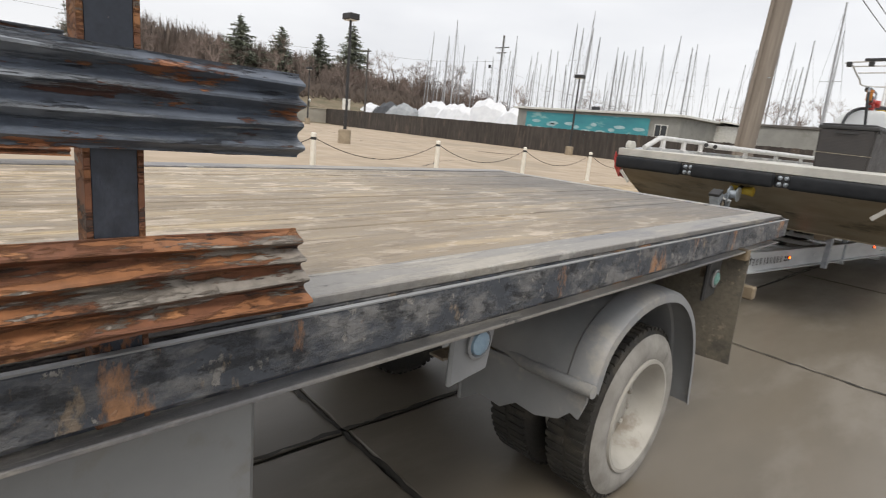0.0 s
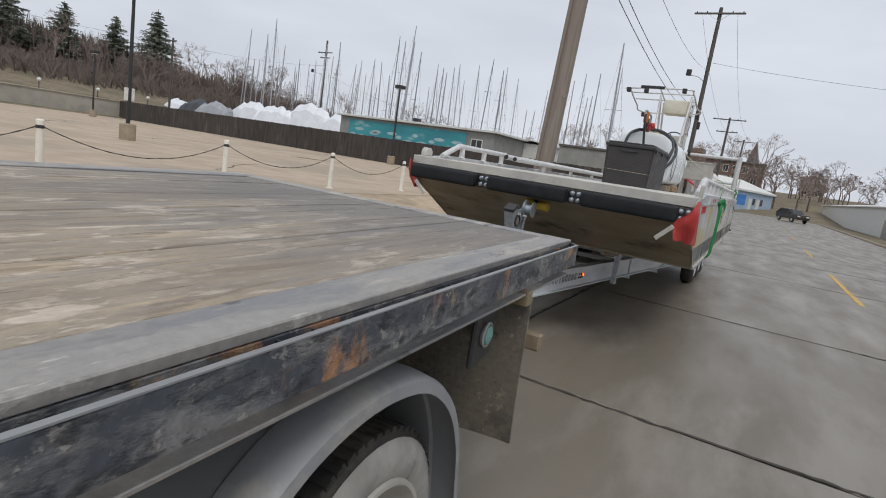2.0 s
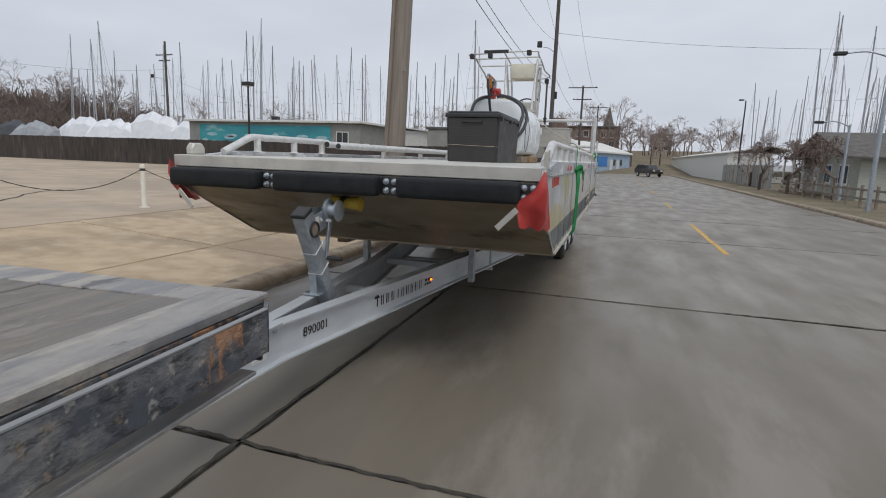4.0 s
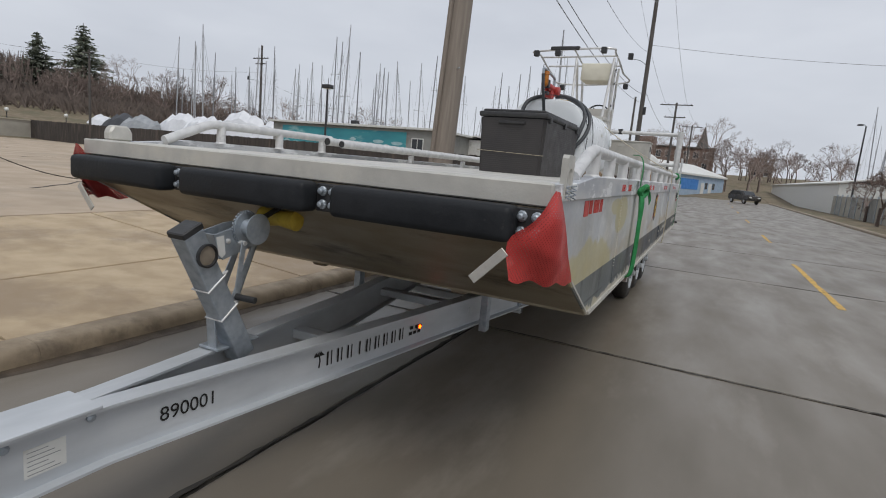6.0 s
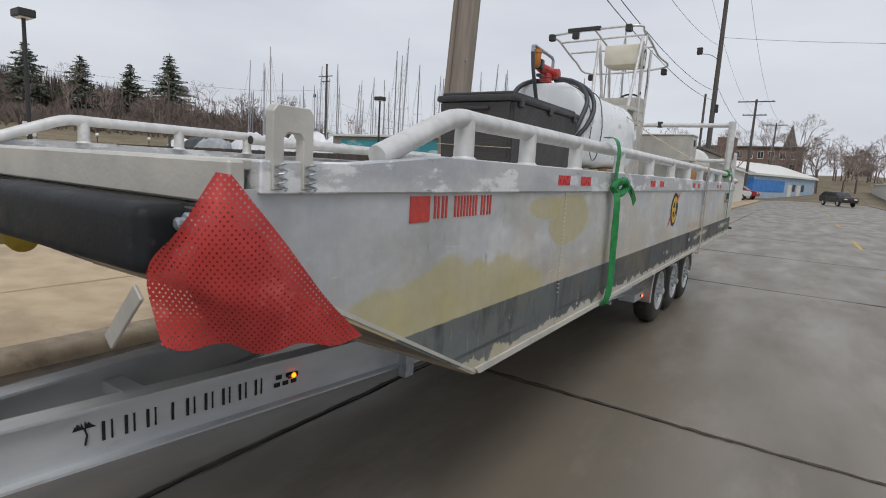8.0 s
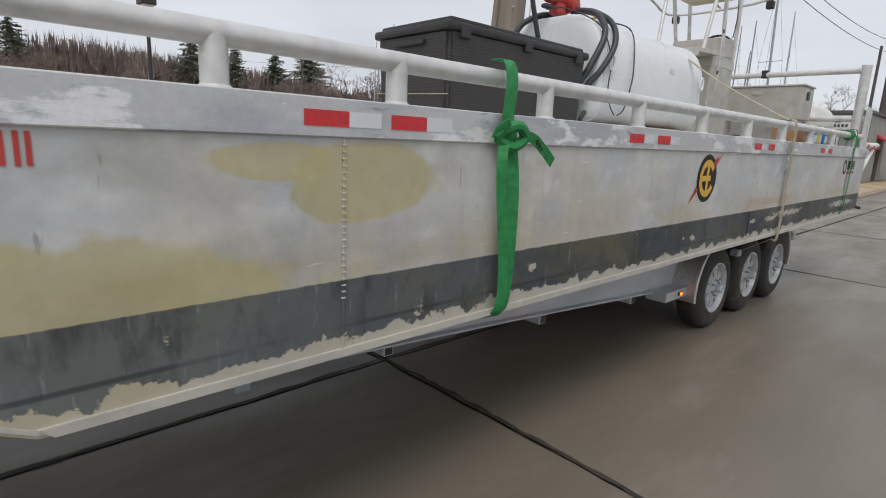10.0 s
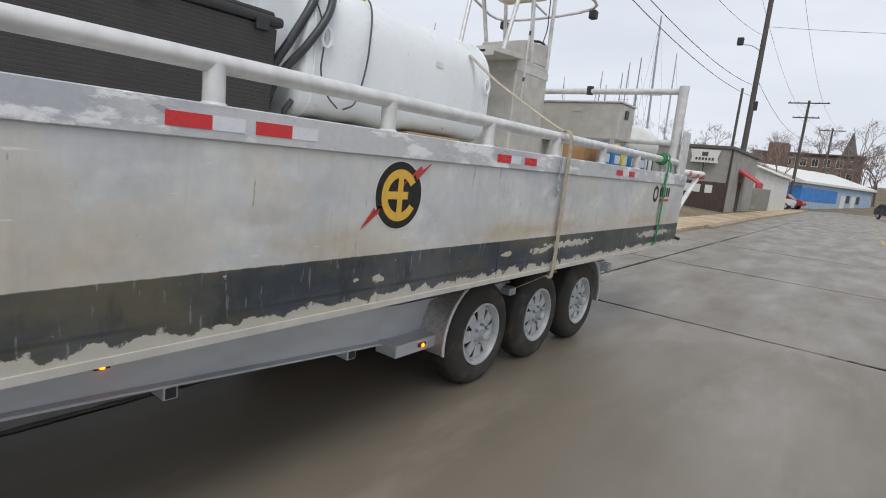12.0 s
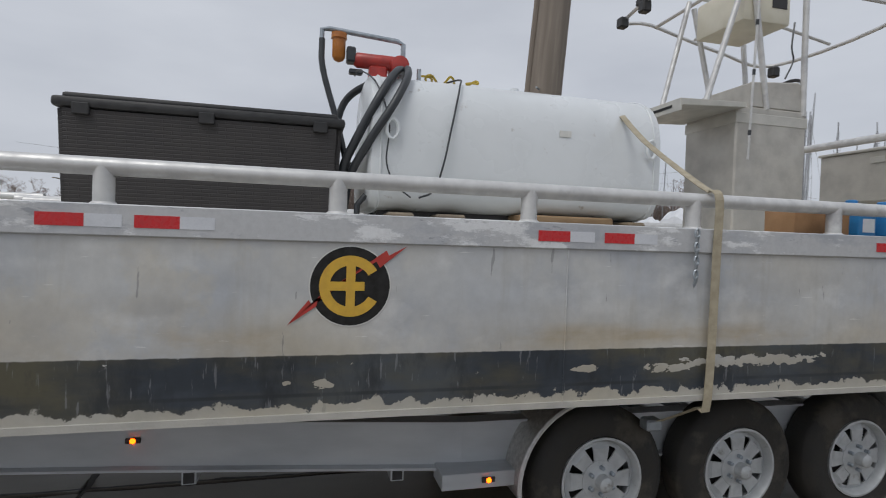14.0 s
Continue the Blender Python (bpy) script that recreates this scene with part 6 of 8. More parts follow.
# ---- the flatbed truck ----
def truck():
    T = Matrix.Translation((-0.262, -2.57, 0)) @ Matrix.Rotation(radians(3.2), 4, "Z")
    t = thing("flatbed_truck", "worn flatbed truck with weathered plank deck and chipped black side rails", "truck", T)
    ZD, LEN, W = 1.385, 6.4, 2.44
    ZT = 1.36
    # planks running along the bed, with a steel plate band at the edge
    x = -0.2
    while x > -W + 0.2:
        w = random.uniform(0.13, 0.19)
        x1 = max(x - w, -W + 0.16)
        part("plank", box(x1 + 0.0018, x - 0.0018, -LEN, -0.12, ZT - 0.045, ZT + random.uniform(-0.003, 0.002), 0.003), M_DECK, t)
        x = x1
    part("edge_plate", box(-0.2, -0.062, -LEN, -0.0, ZT - 0.02, ZT + 0.004, 0.003), M_BEDEDGE, t, "worn bare steel edge plate")
    part("edge_plate", box(-W, -W + 0.16, -LEN, -0.0, ZT - 0.02, ZT + 0.004, 0.003), M_BEDEDGE, t)
    part("rear_plate", box(-W + 0.16, -0.2, -0.12, 0.0, ZT - 0.02, ZT + 0.003, 0.003), M_BEDEDGE, t)
    part("rear_sill", box(-W, -0.08, -0.012, 0.0, ZD - 0.2, ZT - 0.021, 0.003), M_BEDSTEEL, t)
    for x0, x1 in ((-0.072, -0.062), (-W, -W + 0.01)):
        part("side_channel", box(x0, x1, -LEN, -0.0, ZD - 0.175, ZT - 0.021, 0.002), M_BEDSTEEL, t, "chipped black side channel")
    part("channel_foot", box(-0.1, -0.02, -LEN, -0.12, ZD - 0.185, ZD - 0.175, 0.002), M_BEDEDGE, t)
    for x0, x1 in ((-0.012, 0.0), (-W - 0.076, -W - 0.064)):
        part("rub_rail", box(x0, x1, -LEN, -0.1, ZD - 0.135, ZD - 0.033, 0.003), M_BEDSTEEL, t, "chipped black rub rail")
    part("worn_edge", box(-0.0125, 0.0008, -LEN, -0.1, ZD - 0.0332, ZD - 0.03, 0), M_GREYBOX, t, "bright worn top edge")
    part("rub_rail_end", prism([(-0.012, -0.1), (0.0, -0.1), (-0.062, 0.0), (-0.074, 0.0)], ZD - 0.135, ZD - 0.033, "z"), M_BEDSTEEL, t)
    y = -0.3
    while y > -LEN:
        pk = prism([(-0.063, y - 0.05), (-0.02, y - 0.05), (-0.013, y - 0.043), (-0.013, y + 0.043), (-0.02, y + 0.05), (-0.063, y + 0.05), (-0.063, y + 0.044), (-0.023, y + 0.044), (-0.019, y + 0.04), (-0.019, y - 0.04), (-0.023, y - 0.044), (-0.063, y - 0.044)], ZD - 0.14, ZD - 0.052, "z")
        part("stake_pocket", pk, M_POST, t, "rusty stake pocket")
        y -= 0.585
    # sub-frame
    for x in (-0.8, -1.64):
        part("chassis_rail", box(x - 0.04, x + 0.04, -LEN - 1.5, -0.15, 0.85, 1.13, 0.006), M_FRAMEDIRT, t)
    y = -0.35
    while y > -LEN:
        part("cross_sill", box(-W + 0.02, -0.1, y - 0.03, y + 0.03, ZD - 0.15, ZT - 0.05, 0.003), M_FRAMEDIRT, t)
        y -= 0.45
    part("rear_bumper", box(-2.4, -0.02, -0.43, -0.37, 0.87, 0.95, 0.008), M_KERB, t, "muddy brown rear bumper bar")
    for x in (-0.8, -1.64):
        part("bumper_hanger", box(x - 0.03, x + 0.03, -0.44, -0.38, 0.94, 1.22, 0.003), M_FRAMEDIRT, t)
    part("hitch_receiver", box(-1.36, -1.12, -0.4, 0.05, 0.52, 0.64, 0.006), M_FRAMEDIRT, t)
    part("hitch_drop", box(-1.3, -1.18, -0.1, 0.05, 0.6, 0.9, 0.006), M_FRAMEDIRT, t)
    # rear wheels
    YW, R = -1.55, 0.432
    part("rear_axle", tube([(-0.35, YW, R), (-W + 0.35, YW, R)], 0.07, 12), M_FRAMEDIRT, t)
    for x, s in ((-0.13, 1), (-0.46, 1), (-W + 0.13, -1), (-W + 0.46, -1)):
        m = Matrix.Translation((x, YW, R)) @ (ALONG_X if s > 0 else Matrix.Rotation(radians(-90), 4, "Y"))
        truck_wheel(t, m, R, 0.26, x in (-0.13, -W + 0.13))
    side_view = curve([(0, -1.03, 0.36), (0, -1.06, 0.5), (0, -1.12, 0.72), (0, -1.24, 0.91), (0, -1.42, 1.04), (0, -1.62, 1.09), (0, -1.82, 1.085), (0, -2.0, 1.03), (0, -2.13, 0.93), (0, -2.19, 0.78)], 5)
    for s in (1, -1):
        def across(d):
            # distance in from the outer edge, on either side of the truck
            return -0.06 - d if s > 0 else -W + 0.06 + d
        sect = [(0.0, -0.035), (0.003, -0.008), (0.02, 0.004), (0.09, 0.012), (0.12, 0.012), (0.13, 0.002), (0.3, 0.006), (0.62, 0.004), (0.66, -0.01)]
        ring = sect + [(d, h - 0.01) for d, h in reversed(sect)]
        bm = bmesh.new()
        rows = []
        for q in side_view:
            n = Vector((0, q.y - YW, q.z - 0.42)).normalized()
            rows.append([bm.verts.new((across(d), q.y + n.y * h, q.z + n.z * h)) for d, h in ring])
        for A, B in zip(rows, rows[1:]):
            for k in range(len(ring)):
                j = (k + 1) % len(ring)
                bm.faces.new((A[k], A[j], B[j], B[k]))
        bm.faces.new(rows[0])
        bm.faces.new(rows[-1])
        fd = part("wheel_fender", bm, M_MUD, t, "dusty grey half-round plastic fender", smooth=True)
        skirt = [(0.66, 0.76), (0.012, 0.8), (0.02, 0.72), (0.045, 0.645), (0.08, 0.66), (0.13, 0.61), (0.24, 0.575), (0.34, 0.585), (0.42, 0.53), (0.54, 0.54), (0.66, 0.46)]
        part("fender_skirt", prism([(across(d), z) for d, z in skirt], -2.205, -2.19, "y", bevel=0.003), M_MUD, fd)
        part("skirt_edge", tube([(across(0.66), -2.2, 0.47), (across(0.66), -2.2, 0.78)], 0.012, 8), M_MUD, fd)
        part("fender_mount", tube([(across(0.7), -2.1, 0.78), (across(0.3), -2.2, 0.775), (across(-0.01), -2.215, 0.79)], 0.026, 12), M_MUD, fd, smooth=True)
    # hanger brackets with round lens lamps
    for y, z, lens, name in ((-2.88, 1.13, M_BLUELENS, "pale round lens"), (-0.95, 1.06, M_TEALLENS, "green round lens")):
        b = prism([(y - 0.1, z + 0.12), (y + 0.1, z + 0.12), (y + 0.06, z - 0.1), (y - 0.1, z - 0.12)], -0.12, -0.1, "x", bevel=0.008)
        br = part("lamp_bracket", b, M_MUD if y < -2 else M_BLACK, t)
        part("lamp_ring", lathe([(0.046, 0), (0.05, 0.012), (0.043, 0.016), (0.037, 0.004)], 20, Matrix.Translation((-0.1, y, z)) @ ALONG_X), M_MUD, br)
        part("lens", lathe([(0.037, 0.0), (0.034, 0.016), (0.016, 0.024), (0.004, 0.025)], 20, Matrix.Translation((-0.098, y, z)) @ ALONG_X), lens, br, name, smooth=True)
        part("bracket_hanger", box(-0.16, -0.12, y - 0.05, y + 0.05, z, ZD - 0.14, 0.003), M_FRAMEDIRT, br)
    # mud flaps
    for x0, x1 in ((-0.62, -0.01), (-W + 0.01, -W + 0.62)):
        bm = bmesh.new()
        g = [[bm.verts.new((x0 + (x1 - x0) * i / 8, -0.74 + 0.05 * (1 - j / 8) * (1 - j / 8) - 0.02 * math.sin(i * 0.6), 0.52 + (ZD - 0.2 - 0.52) * j / 8)) for j in range(9)] for i in range(9)]
        for i in range(8):
            for j in range(8):
                bm.faces.new((g[i][j], g[i + 1][j], g[i + 1][j + 1], g[i][j + 1]))
        r = bmesh.ops.extrude_face_region(bm, geom=bm.faces[:])
        bmesh.ops.translate(bm, verts=[v for v in r["geom"] if isinstance(v, bmesh.types.BMVert)], vec=(0, 0.012, 0))
        part("mud_flap", bm, M_FLAP, t, "mud-splashed black rubber flap")
        part("flap_hanger", box(x0, x1, -0.78, -0.72, ZD - 0.23, ZD - 0.17, 0.004), M_FRAMEDIRT, t)
    # under-deck box and front of the truck
    part("tool_box", box(-0.62, -0.13, -5.3, -3.52, 0.5, ZD - 0.19, 0.012), M_GREYBOX, t, "dusty grey steel tool box")
    for k in range(5):
        part("leaf_spring", box(-0.85, -0.76, YW - 0.75 + k * 0.1, YW + 0.75 - k * 0.1, 0.66 - k * 0.014, 0.672 - k * 0.014, 0.001), M_FRAMEDIRT, t)
    part("cab", box(-W + 0.12, -0.12, -LEN - 2.0, -LEN - 0.35, 0.75, 2.75, 0.12, seg=3), mat("white_cab_paint", (0.7, 0.7, 0.68), (0.6, 0.6, 0.58), 3, 0.35), t, smooth=True)
    for x, s in ((-0.16, 1), (-W + 0.16, -1)):
        m = Matrix.Translation((x, -LEN - 1.5, R)) @ (ALONG_X if s > 0 else Matrix.Rotation(radians(-90), 4, "Y"))
        truck_wheel(t, m, R, 0.26, True)
    # stake racks: pressed steel slats on posts, both sides
    def slat(y0, y1, z0, xc, out, material, bend=0.0, tilt=0.0, h=0.135):
        prof = []
        for k in range(37):
            u = k / 36
            ridge = 0.026 * (0.5 - 0.5 * math.cos(u * math.tau * 4)) ** 1.2 if 0.03 < u < 0.97 else 0.004
            prof.append((ridge + tilt * (1 - u), u * h))
        b = bmesh.new()
        n = 22
        rows = []
        for i in range(n + 1):
            v = i / n
            sag = bend * math.sin(v * math.pi * 1.3)
            end = bend * 0.55 * max(0, v - 0.8) * 5 * 0.4
            jit = 0.003 * math.sin(v * 31) + 0.0025 * math.sin(v * 53 + z0 * 9)
            rows.append([b.verts.new((xc + out * (o + jit * (1 + math.sin(zz * 90 + v * 9))), y0 + (y1 - y0) * v, z0 + zz + sag * (zz / h) * 0.6 - end * (1 - zz / h) * 0.3 + 0.002 * math.sin(v * 23 + zz * 60))) for o, zz in prof])
        for A, B in zip(rows, rows[1:]):
            for k in range(36):
                b.faces.new((A[k], A[k + 1], B[k + 1], B[k]))
        r = bmesh.ops.extrude_face_region(b, geom=b.faces[:])
        bmesh.ops.translate(b, verts=[q for q in r["geom"] if isinstance(q, bmesh.types.BMVert)], vec=(-out * 0.004, 0, 0))
        return b
    YE = -3.52
    for side, xc in ((1, -0.03), (-1, -W + 0.06)):
        rk = thing("stake_rack", "rusty pressed-steel stake rack standing in the bed pockets", "stake rack", T, "stake racks")
        for k, z in enumerate((ZD + 0.008, ZD + 0.255, ZD + 0.53, ZD + 0.82) if side > 0 else (ZD + 0.005, ZD + 0.165, ZD + 0.46, ZD + 0.805)):
            if side > 0 and k > 2:
                continue
            mt = M_RUSTRAIL2 if (k == 0 or side < 0 and k % 2) else M_RUSTRAIL
            part("slat", slat(-LEN + 0.05, YE if side > 0 else YE + 0.14, z, xc + side * 0.02, side, mt, 0.02 if k == 0 else 0.006, 0.05 if (k == 0 and side > 0) else 0.0), mt, rk, "rust-brown corrugated slat" if mt is M_RUSTRAIL2 else "grey-blue corrugated slat with rust", smooth=True)
        for y in (YE - 0.268, YE - 1.25, YE - 2.2):
            ps = part("post", box(xc + 0.004, xc + 0.012, y - 0.028, y + 0.028, ZD - 0.15, ZD + 0.98, 0.001), M_POST, rk, "worn dark steel channel post")
            for s3 in (-1, 1):
                part("flange", box(xc - 0.035, xc + 0.014, y + s3 * 0.032 - 0.004, y + s3 * 0.032 + 0.004, ZD - 0.15, ZD + 0.98, 0.001), M_RUSTRAIL2, ps, "rust-edged flange")


def truck_wheel(parent, m, R, width, outer):
    r = 0.276
    b = lathe([(r - 0.02, -width + 0.03), (r + 0.01, -width), (R * 0.88, -width + 0.002), (R - 0.03, -width + 0.016), (R, -width + 0.04), (R, -0.04), (R - 0.03, -0.016), (R * 0.88, -0.002), (R * 0.8, 0.006), (r + 0.02, 0.0), (r - 0.02, -0.03)], 48, m, closed=True)
    w = part("wheel", b, M_TYRE, parent, "dust-grey truck tyre on a dirty white rim", smooth=True)
    if outer:
        part("sidewall", lathe([(R - 0.022, -0.016), (R - 0.032, -0.01), (R * 0.88, 0.002), (R * 0.8, 0.01), (r + 0.022, 0.004), (r + 0.006, -0.004)], 48, m, caps=False), M_TYRE_DUST, w, "dust-caked sidewall", smooth=True)
    tr = bmesh.new()
    for k in range(60):
        a = math.tau * k / 60
        for z0, z1, sh in ((-width + 0.03, -width * 0.53, 0), (-width * 0.47, -0.03, 0.5)):
            q = bmesh.new()
            mm = m @ Matrix.Rotation(a + sh * math.tau / 60, 4, "Z")
            v = [q.verts.new(p) for p in ((R - 0.01, -0.015, z0), (R - 0.01, 0.015, z0), (R - 0.01, 0.015, z1), (R - 0.01, -0.015, z1), (R + 0.007, -0.012, z0), (R + 0.007, 0.012, z0), (R + 0.007, 0.012, z1), (R + 0.007, -0.012, z1))]
            for f in ((4, 5, 6, 7), (0, 1, 5, 4), (1, 2, 6, 5), (2, 3, 7, 6), (3, 0, 4, 7)):
                q.faces.new([v[i] for i in f])
            q.transform(mm)
            off = [tr.verts.new(x.co) for x in q.verts]
            q.verts.index_update()
            for f in q.faces:
                tr.faces.new([off[x.index] for x in f.verts])
            q.free()
    part("tread", tr, M_TYRE, w)
    rm = part("rim", lathe([(r + 0.012, -0.004), (r + 0.01, 0.012), (r - 0.006, 0.012), (r - 0.016, -0.006), (r - 0.03, -0.03), (r - 0.035, -0.11), (r - 0.05, -0.14)], 48, m, caps=False), M_RIM_OLD, w, smooth=True)
    part("disc", lathe([(r - 0.05, -0.14), (r - 0.075, -0.155), (0.165, -0.15), (0.14, -0.135), (0.105, -0.135), (0.1, -0.13), (0.098, -0.105), (0.085, -0.095), (0.02, -0.092)], 40, m), M_RIM_OLD, rm, "dirty dished wheel disc", smooth=True)
    for k in range(10):
        a = math.tau * k / 10
        part("lug_nut", lathe([(0.016, -0.14), (0.016, -0.105), (0.008, -0.1)], 6, m @ Matrix.Rotation(a, 4, "Z") @ Matrix.Translation((0.137, 0, 0))), M_RIM_OLD, rm)
    # black discs on the closed dish stand for shaded hand holes
    for k in range(5):
        part("hand_hole", lathe([(0.026, -0.16), (0.026, -0.147), (0.01, -0.147)], 14, m @ Matrix.Rotation(k * math.tau / 5 + 0.4, 4, "Z") @ Matrix.Translation((0.19, 0, 0))), M_BLACK, rm)


truck()


# ---- round the lot: posts, chains, lamps, fence ----
M_BOLLARD = mat("white_post_paint", (0.8, 0.77, 0.7), (0.7, 0.67, 0.59), 8, 0.6, c3=(0.42, 0.38, 0.3), s3=4, cut=0.64)
M_CHAIN = mat("dark_chain", (0.09, 0.075, 0.06), (0.05, 0.045, 0.04), 20, 0.7, 0.3)
M_FENCE = mat("dark_weathered_boards", (0.062, 0.052, 0.046), (0.04, 0.035, 0.032), 2, 0.85, bump=0.3, stretch=(2, 2, 0.3), c3=(0.1, 0.08, 0.065), s3=1.2, cut=0.6, rnd=0.12)
M_POLE_BLK = mat("black_pole_paint", (0.02, 0.02, 0.022), (0.03, 0.03, 0.032), 6, 0.5)
M_CONC = mat("pole_base_concrete", (0.34, 0.28, 0.2), (0.27, 0.22, 0.16), 4, 0.8)
M_POLEWOOD = mat("weathered_pole_timber", (0.235, 0.2, 0.168), (0.195, 0.167, 0.14), 3, 0.85, bump=0.45, fine=30, stretch=(6, 6, 0.35), c3=(0.255, 0.22, 0.185), s3=2, cut=0.58)
M_POLEDARK = mat("dark_pole_timber", (0.11, 0.1, 0.092), (0.075, 0.068, 0.062), 3, 0.85, bump=0.45, fine=30, stretch=(6, 6, 0.35))
M_WIRE = mat("weathered_wire", (0.1, 0.1, 0.105), (0.13, 0.13, 0.135), 5, 0.6, bump=0)
M_MAST = mat("mast_aluminium", (0.4, 0.41, 0.43), (0.3, 0.31, 0.33), 1.5, 0.5, 0.3, 0, rnd=0.35)
M_SHRINK = mat("white_shrink_wrap", (0.75, 0.77, 0.8), (0.66, 0.68, 0.72), 1.5, 0.45, bump=0.3, fine=6)
M_TARP = mat("dark_boat_cover", (0.05, 0.055, 0.065), (0.07, 0.075, 0.085), 2, 0.7)
M_TARPGREY = mat("grey_boat_cover", (0.33, 0.35, 0.37), (0.27, 0.29, 0.31), 2, 0.7)
M_BARK = mat("bare_bark", (0.115, 0.085, 0.07), (0.08, 0.06, 0.05), 8, 0.9, bump=0.3, rnd=0.2)
M_TWIG = mat("reddish_twigs", (0.25, 0.195, 0.17), (0.19, 0.145, 0.125), 3, 0.9, bump=0, rnd=0.25)
# green paled towards grey, the distance haze put into the needle colour
M_NEEDLE = mat("hazed_spruce_needles", (0.15, 0.172, 0.13), (0.2, 0.21, 0.165), 3, 0.8, bump=0, rnd=0.2)
M_GLASS = mat("dark_window_glass", (0.03, 0.035, 0.04), (0.045, 0.05, 0.055), 2, 0.12, bump=0)
M_STONE = mat("buff_limestone", (0.46, 0.41, 0.33), (0.38, 0.34, 0.27), 1.2, 0.85, c3=(0.33, 0.3, 0.25), s3=0.6, cut=0.58)
M_STONEGREY = mat("grey_rendered_wall", (0.36, 0.34, 0.29), (0.31, 0.29, 0.25), 1, 0.85, c3=(0.27, 0.26, 0.23), s3=0.5, cut=0.57)
M_BRICK = mat("dull_red_brick", (0.19, 0.125, 0.1), (0.15, 0.1, 0.08), 1.5, 0.9)
M_ROOF = mat("grey_shingle", (0.13, 0.12, 0.11), (0.09, 0.085, 0.08), 3, 0.9)
M_SIDING = mat("pale_green_grey_siding", (0.4, 0.41, 0.36), (0.34, 0.35, 0.31), 2, 0.75, stretch=(1, 1, 6))
M_WALLGREY = mat("grey_painted_block", (0.3, 0.3, 0.28), (0.26, 0.26, 0.245), 1.5, 0.8, c3=(0.22, 0.22, 0.2), s3=0.8, cut=0.58)
M_BROWN = mat("dark_brown_boards", (0.075, 0.05, 0.042), (0.055, 0.04, 0.034), 3, 0.8, stretch=(4, 4, 0.4))
M_BLUEWALL = mat("pale_blue_wall", (0.36, 0.46, 0.58), (0.3, 0.4, 0.52), 1.5, 0.7)
M_BLUESTRONG = mat("strong_blue_panel", (0.05, 0.22, 0.58), (0.04, 0.18, 0.5), 1.5, 0.6)
M_REDCLOTH = mat("red_awning_canvas", (0.5, 0.05, 0.06), (0.4, 0.04, 0.05), 3, 0.7)


def mural():
    """Painted wall: teal water with pale and green drifting shapes."""
    m = mat("teal_mural", (0.06, 0.34, 0.38), (0.05, 0.25, 0.3), 0.5, 0.7, c3=(0.3, 0.5, 0.5), s3=0.7, cut=0.6, stretch=(0.5, 1, 1.6))
    return m


M_MURAL = mural()


def lot_posts():
    xy = [(-8.7, -11.0), (-8.7, -7.8), (-8.65, -4.6), (-8.65, -1.4), (-9.15, 2.18), (-9.1, 5.36), (-9.1, 8.6), (-9.1, 11.8)]
    for x, y in xy:
        p = thing("barrier_post", "white painted steel barrier post with black band in the lot", "post", Matrix.Translation((x, y, 0.44)), "barrier posts")
        part("post", lathe([(0.1, 0), (0.1, 0.015), (0.055, 0.02), (0.053, 0.8), (0.053, 0.895), (0.035, 0.915)], 14), M_BOLLARD, p, smooth=True)
        part("band", lathe([(0.0545, 0.78), (0.0545, 0.83)], 14), M_BLACK, p)
        part("eye", tube([(0, -0.06, 0.8), (0, 0.06, 0.8)], 0.012, 6), M_CHAIN, p)
    for (x0, y0), (x1, y1) in zip(xy, xy[1:]):
        c = thing("barrier_chain", "dark chain hanging between two white posts", "chain", group="barrier chains")
        pts = []
        for k in range(29):
            u = k / 28
            pts.append((x0 + (x1 - x0) * u + 0.006 * (k % 2), y0 + 0.06 + (y1 - y0 - 0.12) * u, 1.24 - 0.36 * (1 - (2 * u - 1) ** 2)))
        part("chain", tube(pts, [0.006 if k % 2 else 0.01 for k in range(29)], 6), M_CHAIN, c)


def lamp_post(x, y, z, h, sign=False, name="street_lamp"):
    l = thing(name, "black lot lamp post on a concrete base" if sign else "dark lot lamp post with a box head", "street lamp", Matrix.Translation((x, y, z)), "lot lamps")
    part("base", lathe([(0.3, 0), (0.3, 0.62), (0.26, 0.66)], 16), M_CONC, l)
    part("pole", tube([(0, 0, 0.6), (0, 0, h)], [0.085, 0.06], 10), M_POLE_BLK, l, smooth=True)
    part("head", box(-0.34, 0.34, -0.26, 0.26, h, h + 0.26, 0.03), M_POLE_BLK, l)
    part("diffuser", box(-0.28, 0.28, -0.2, 0.2, h - 0.03, h, 0.006), M_WHITE, l)
    if sign:
        part("notice_board", box(-0.04, 0.04, -0.19, 0.19, 1.55, 2.05, 0.006), M_WHITE, l, "white notice board")


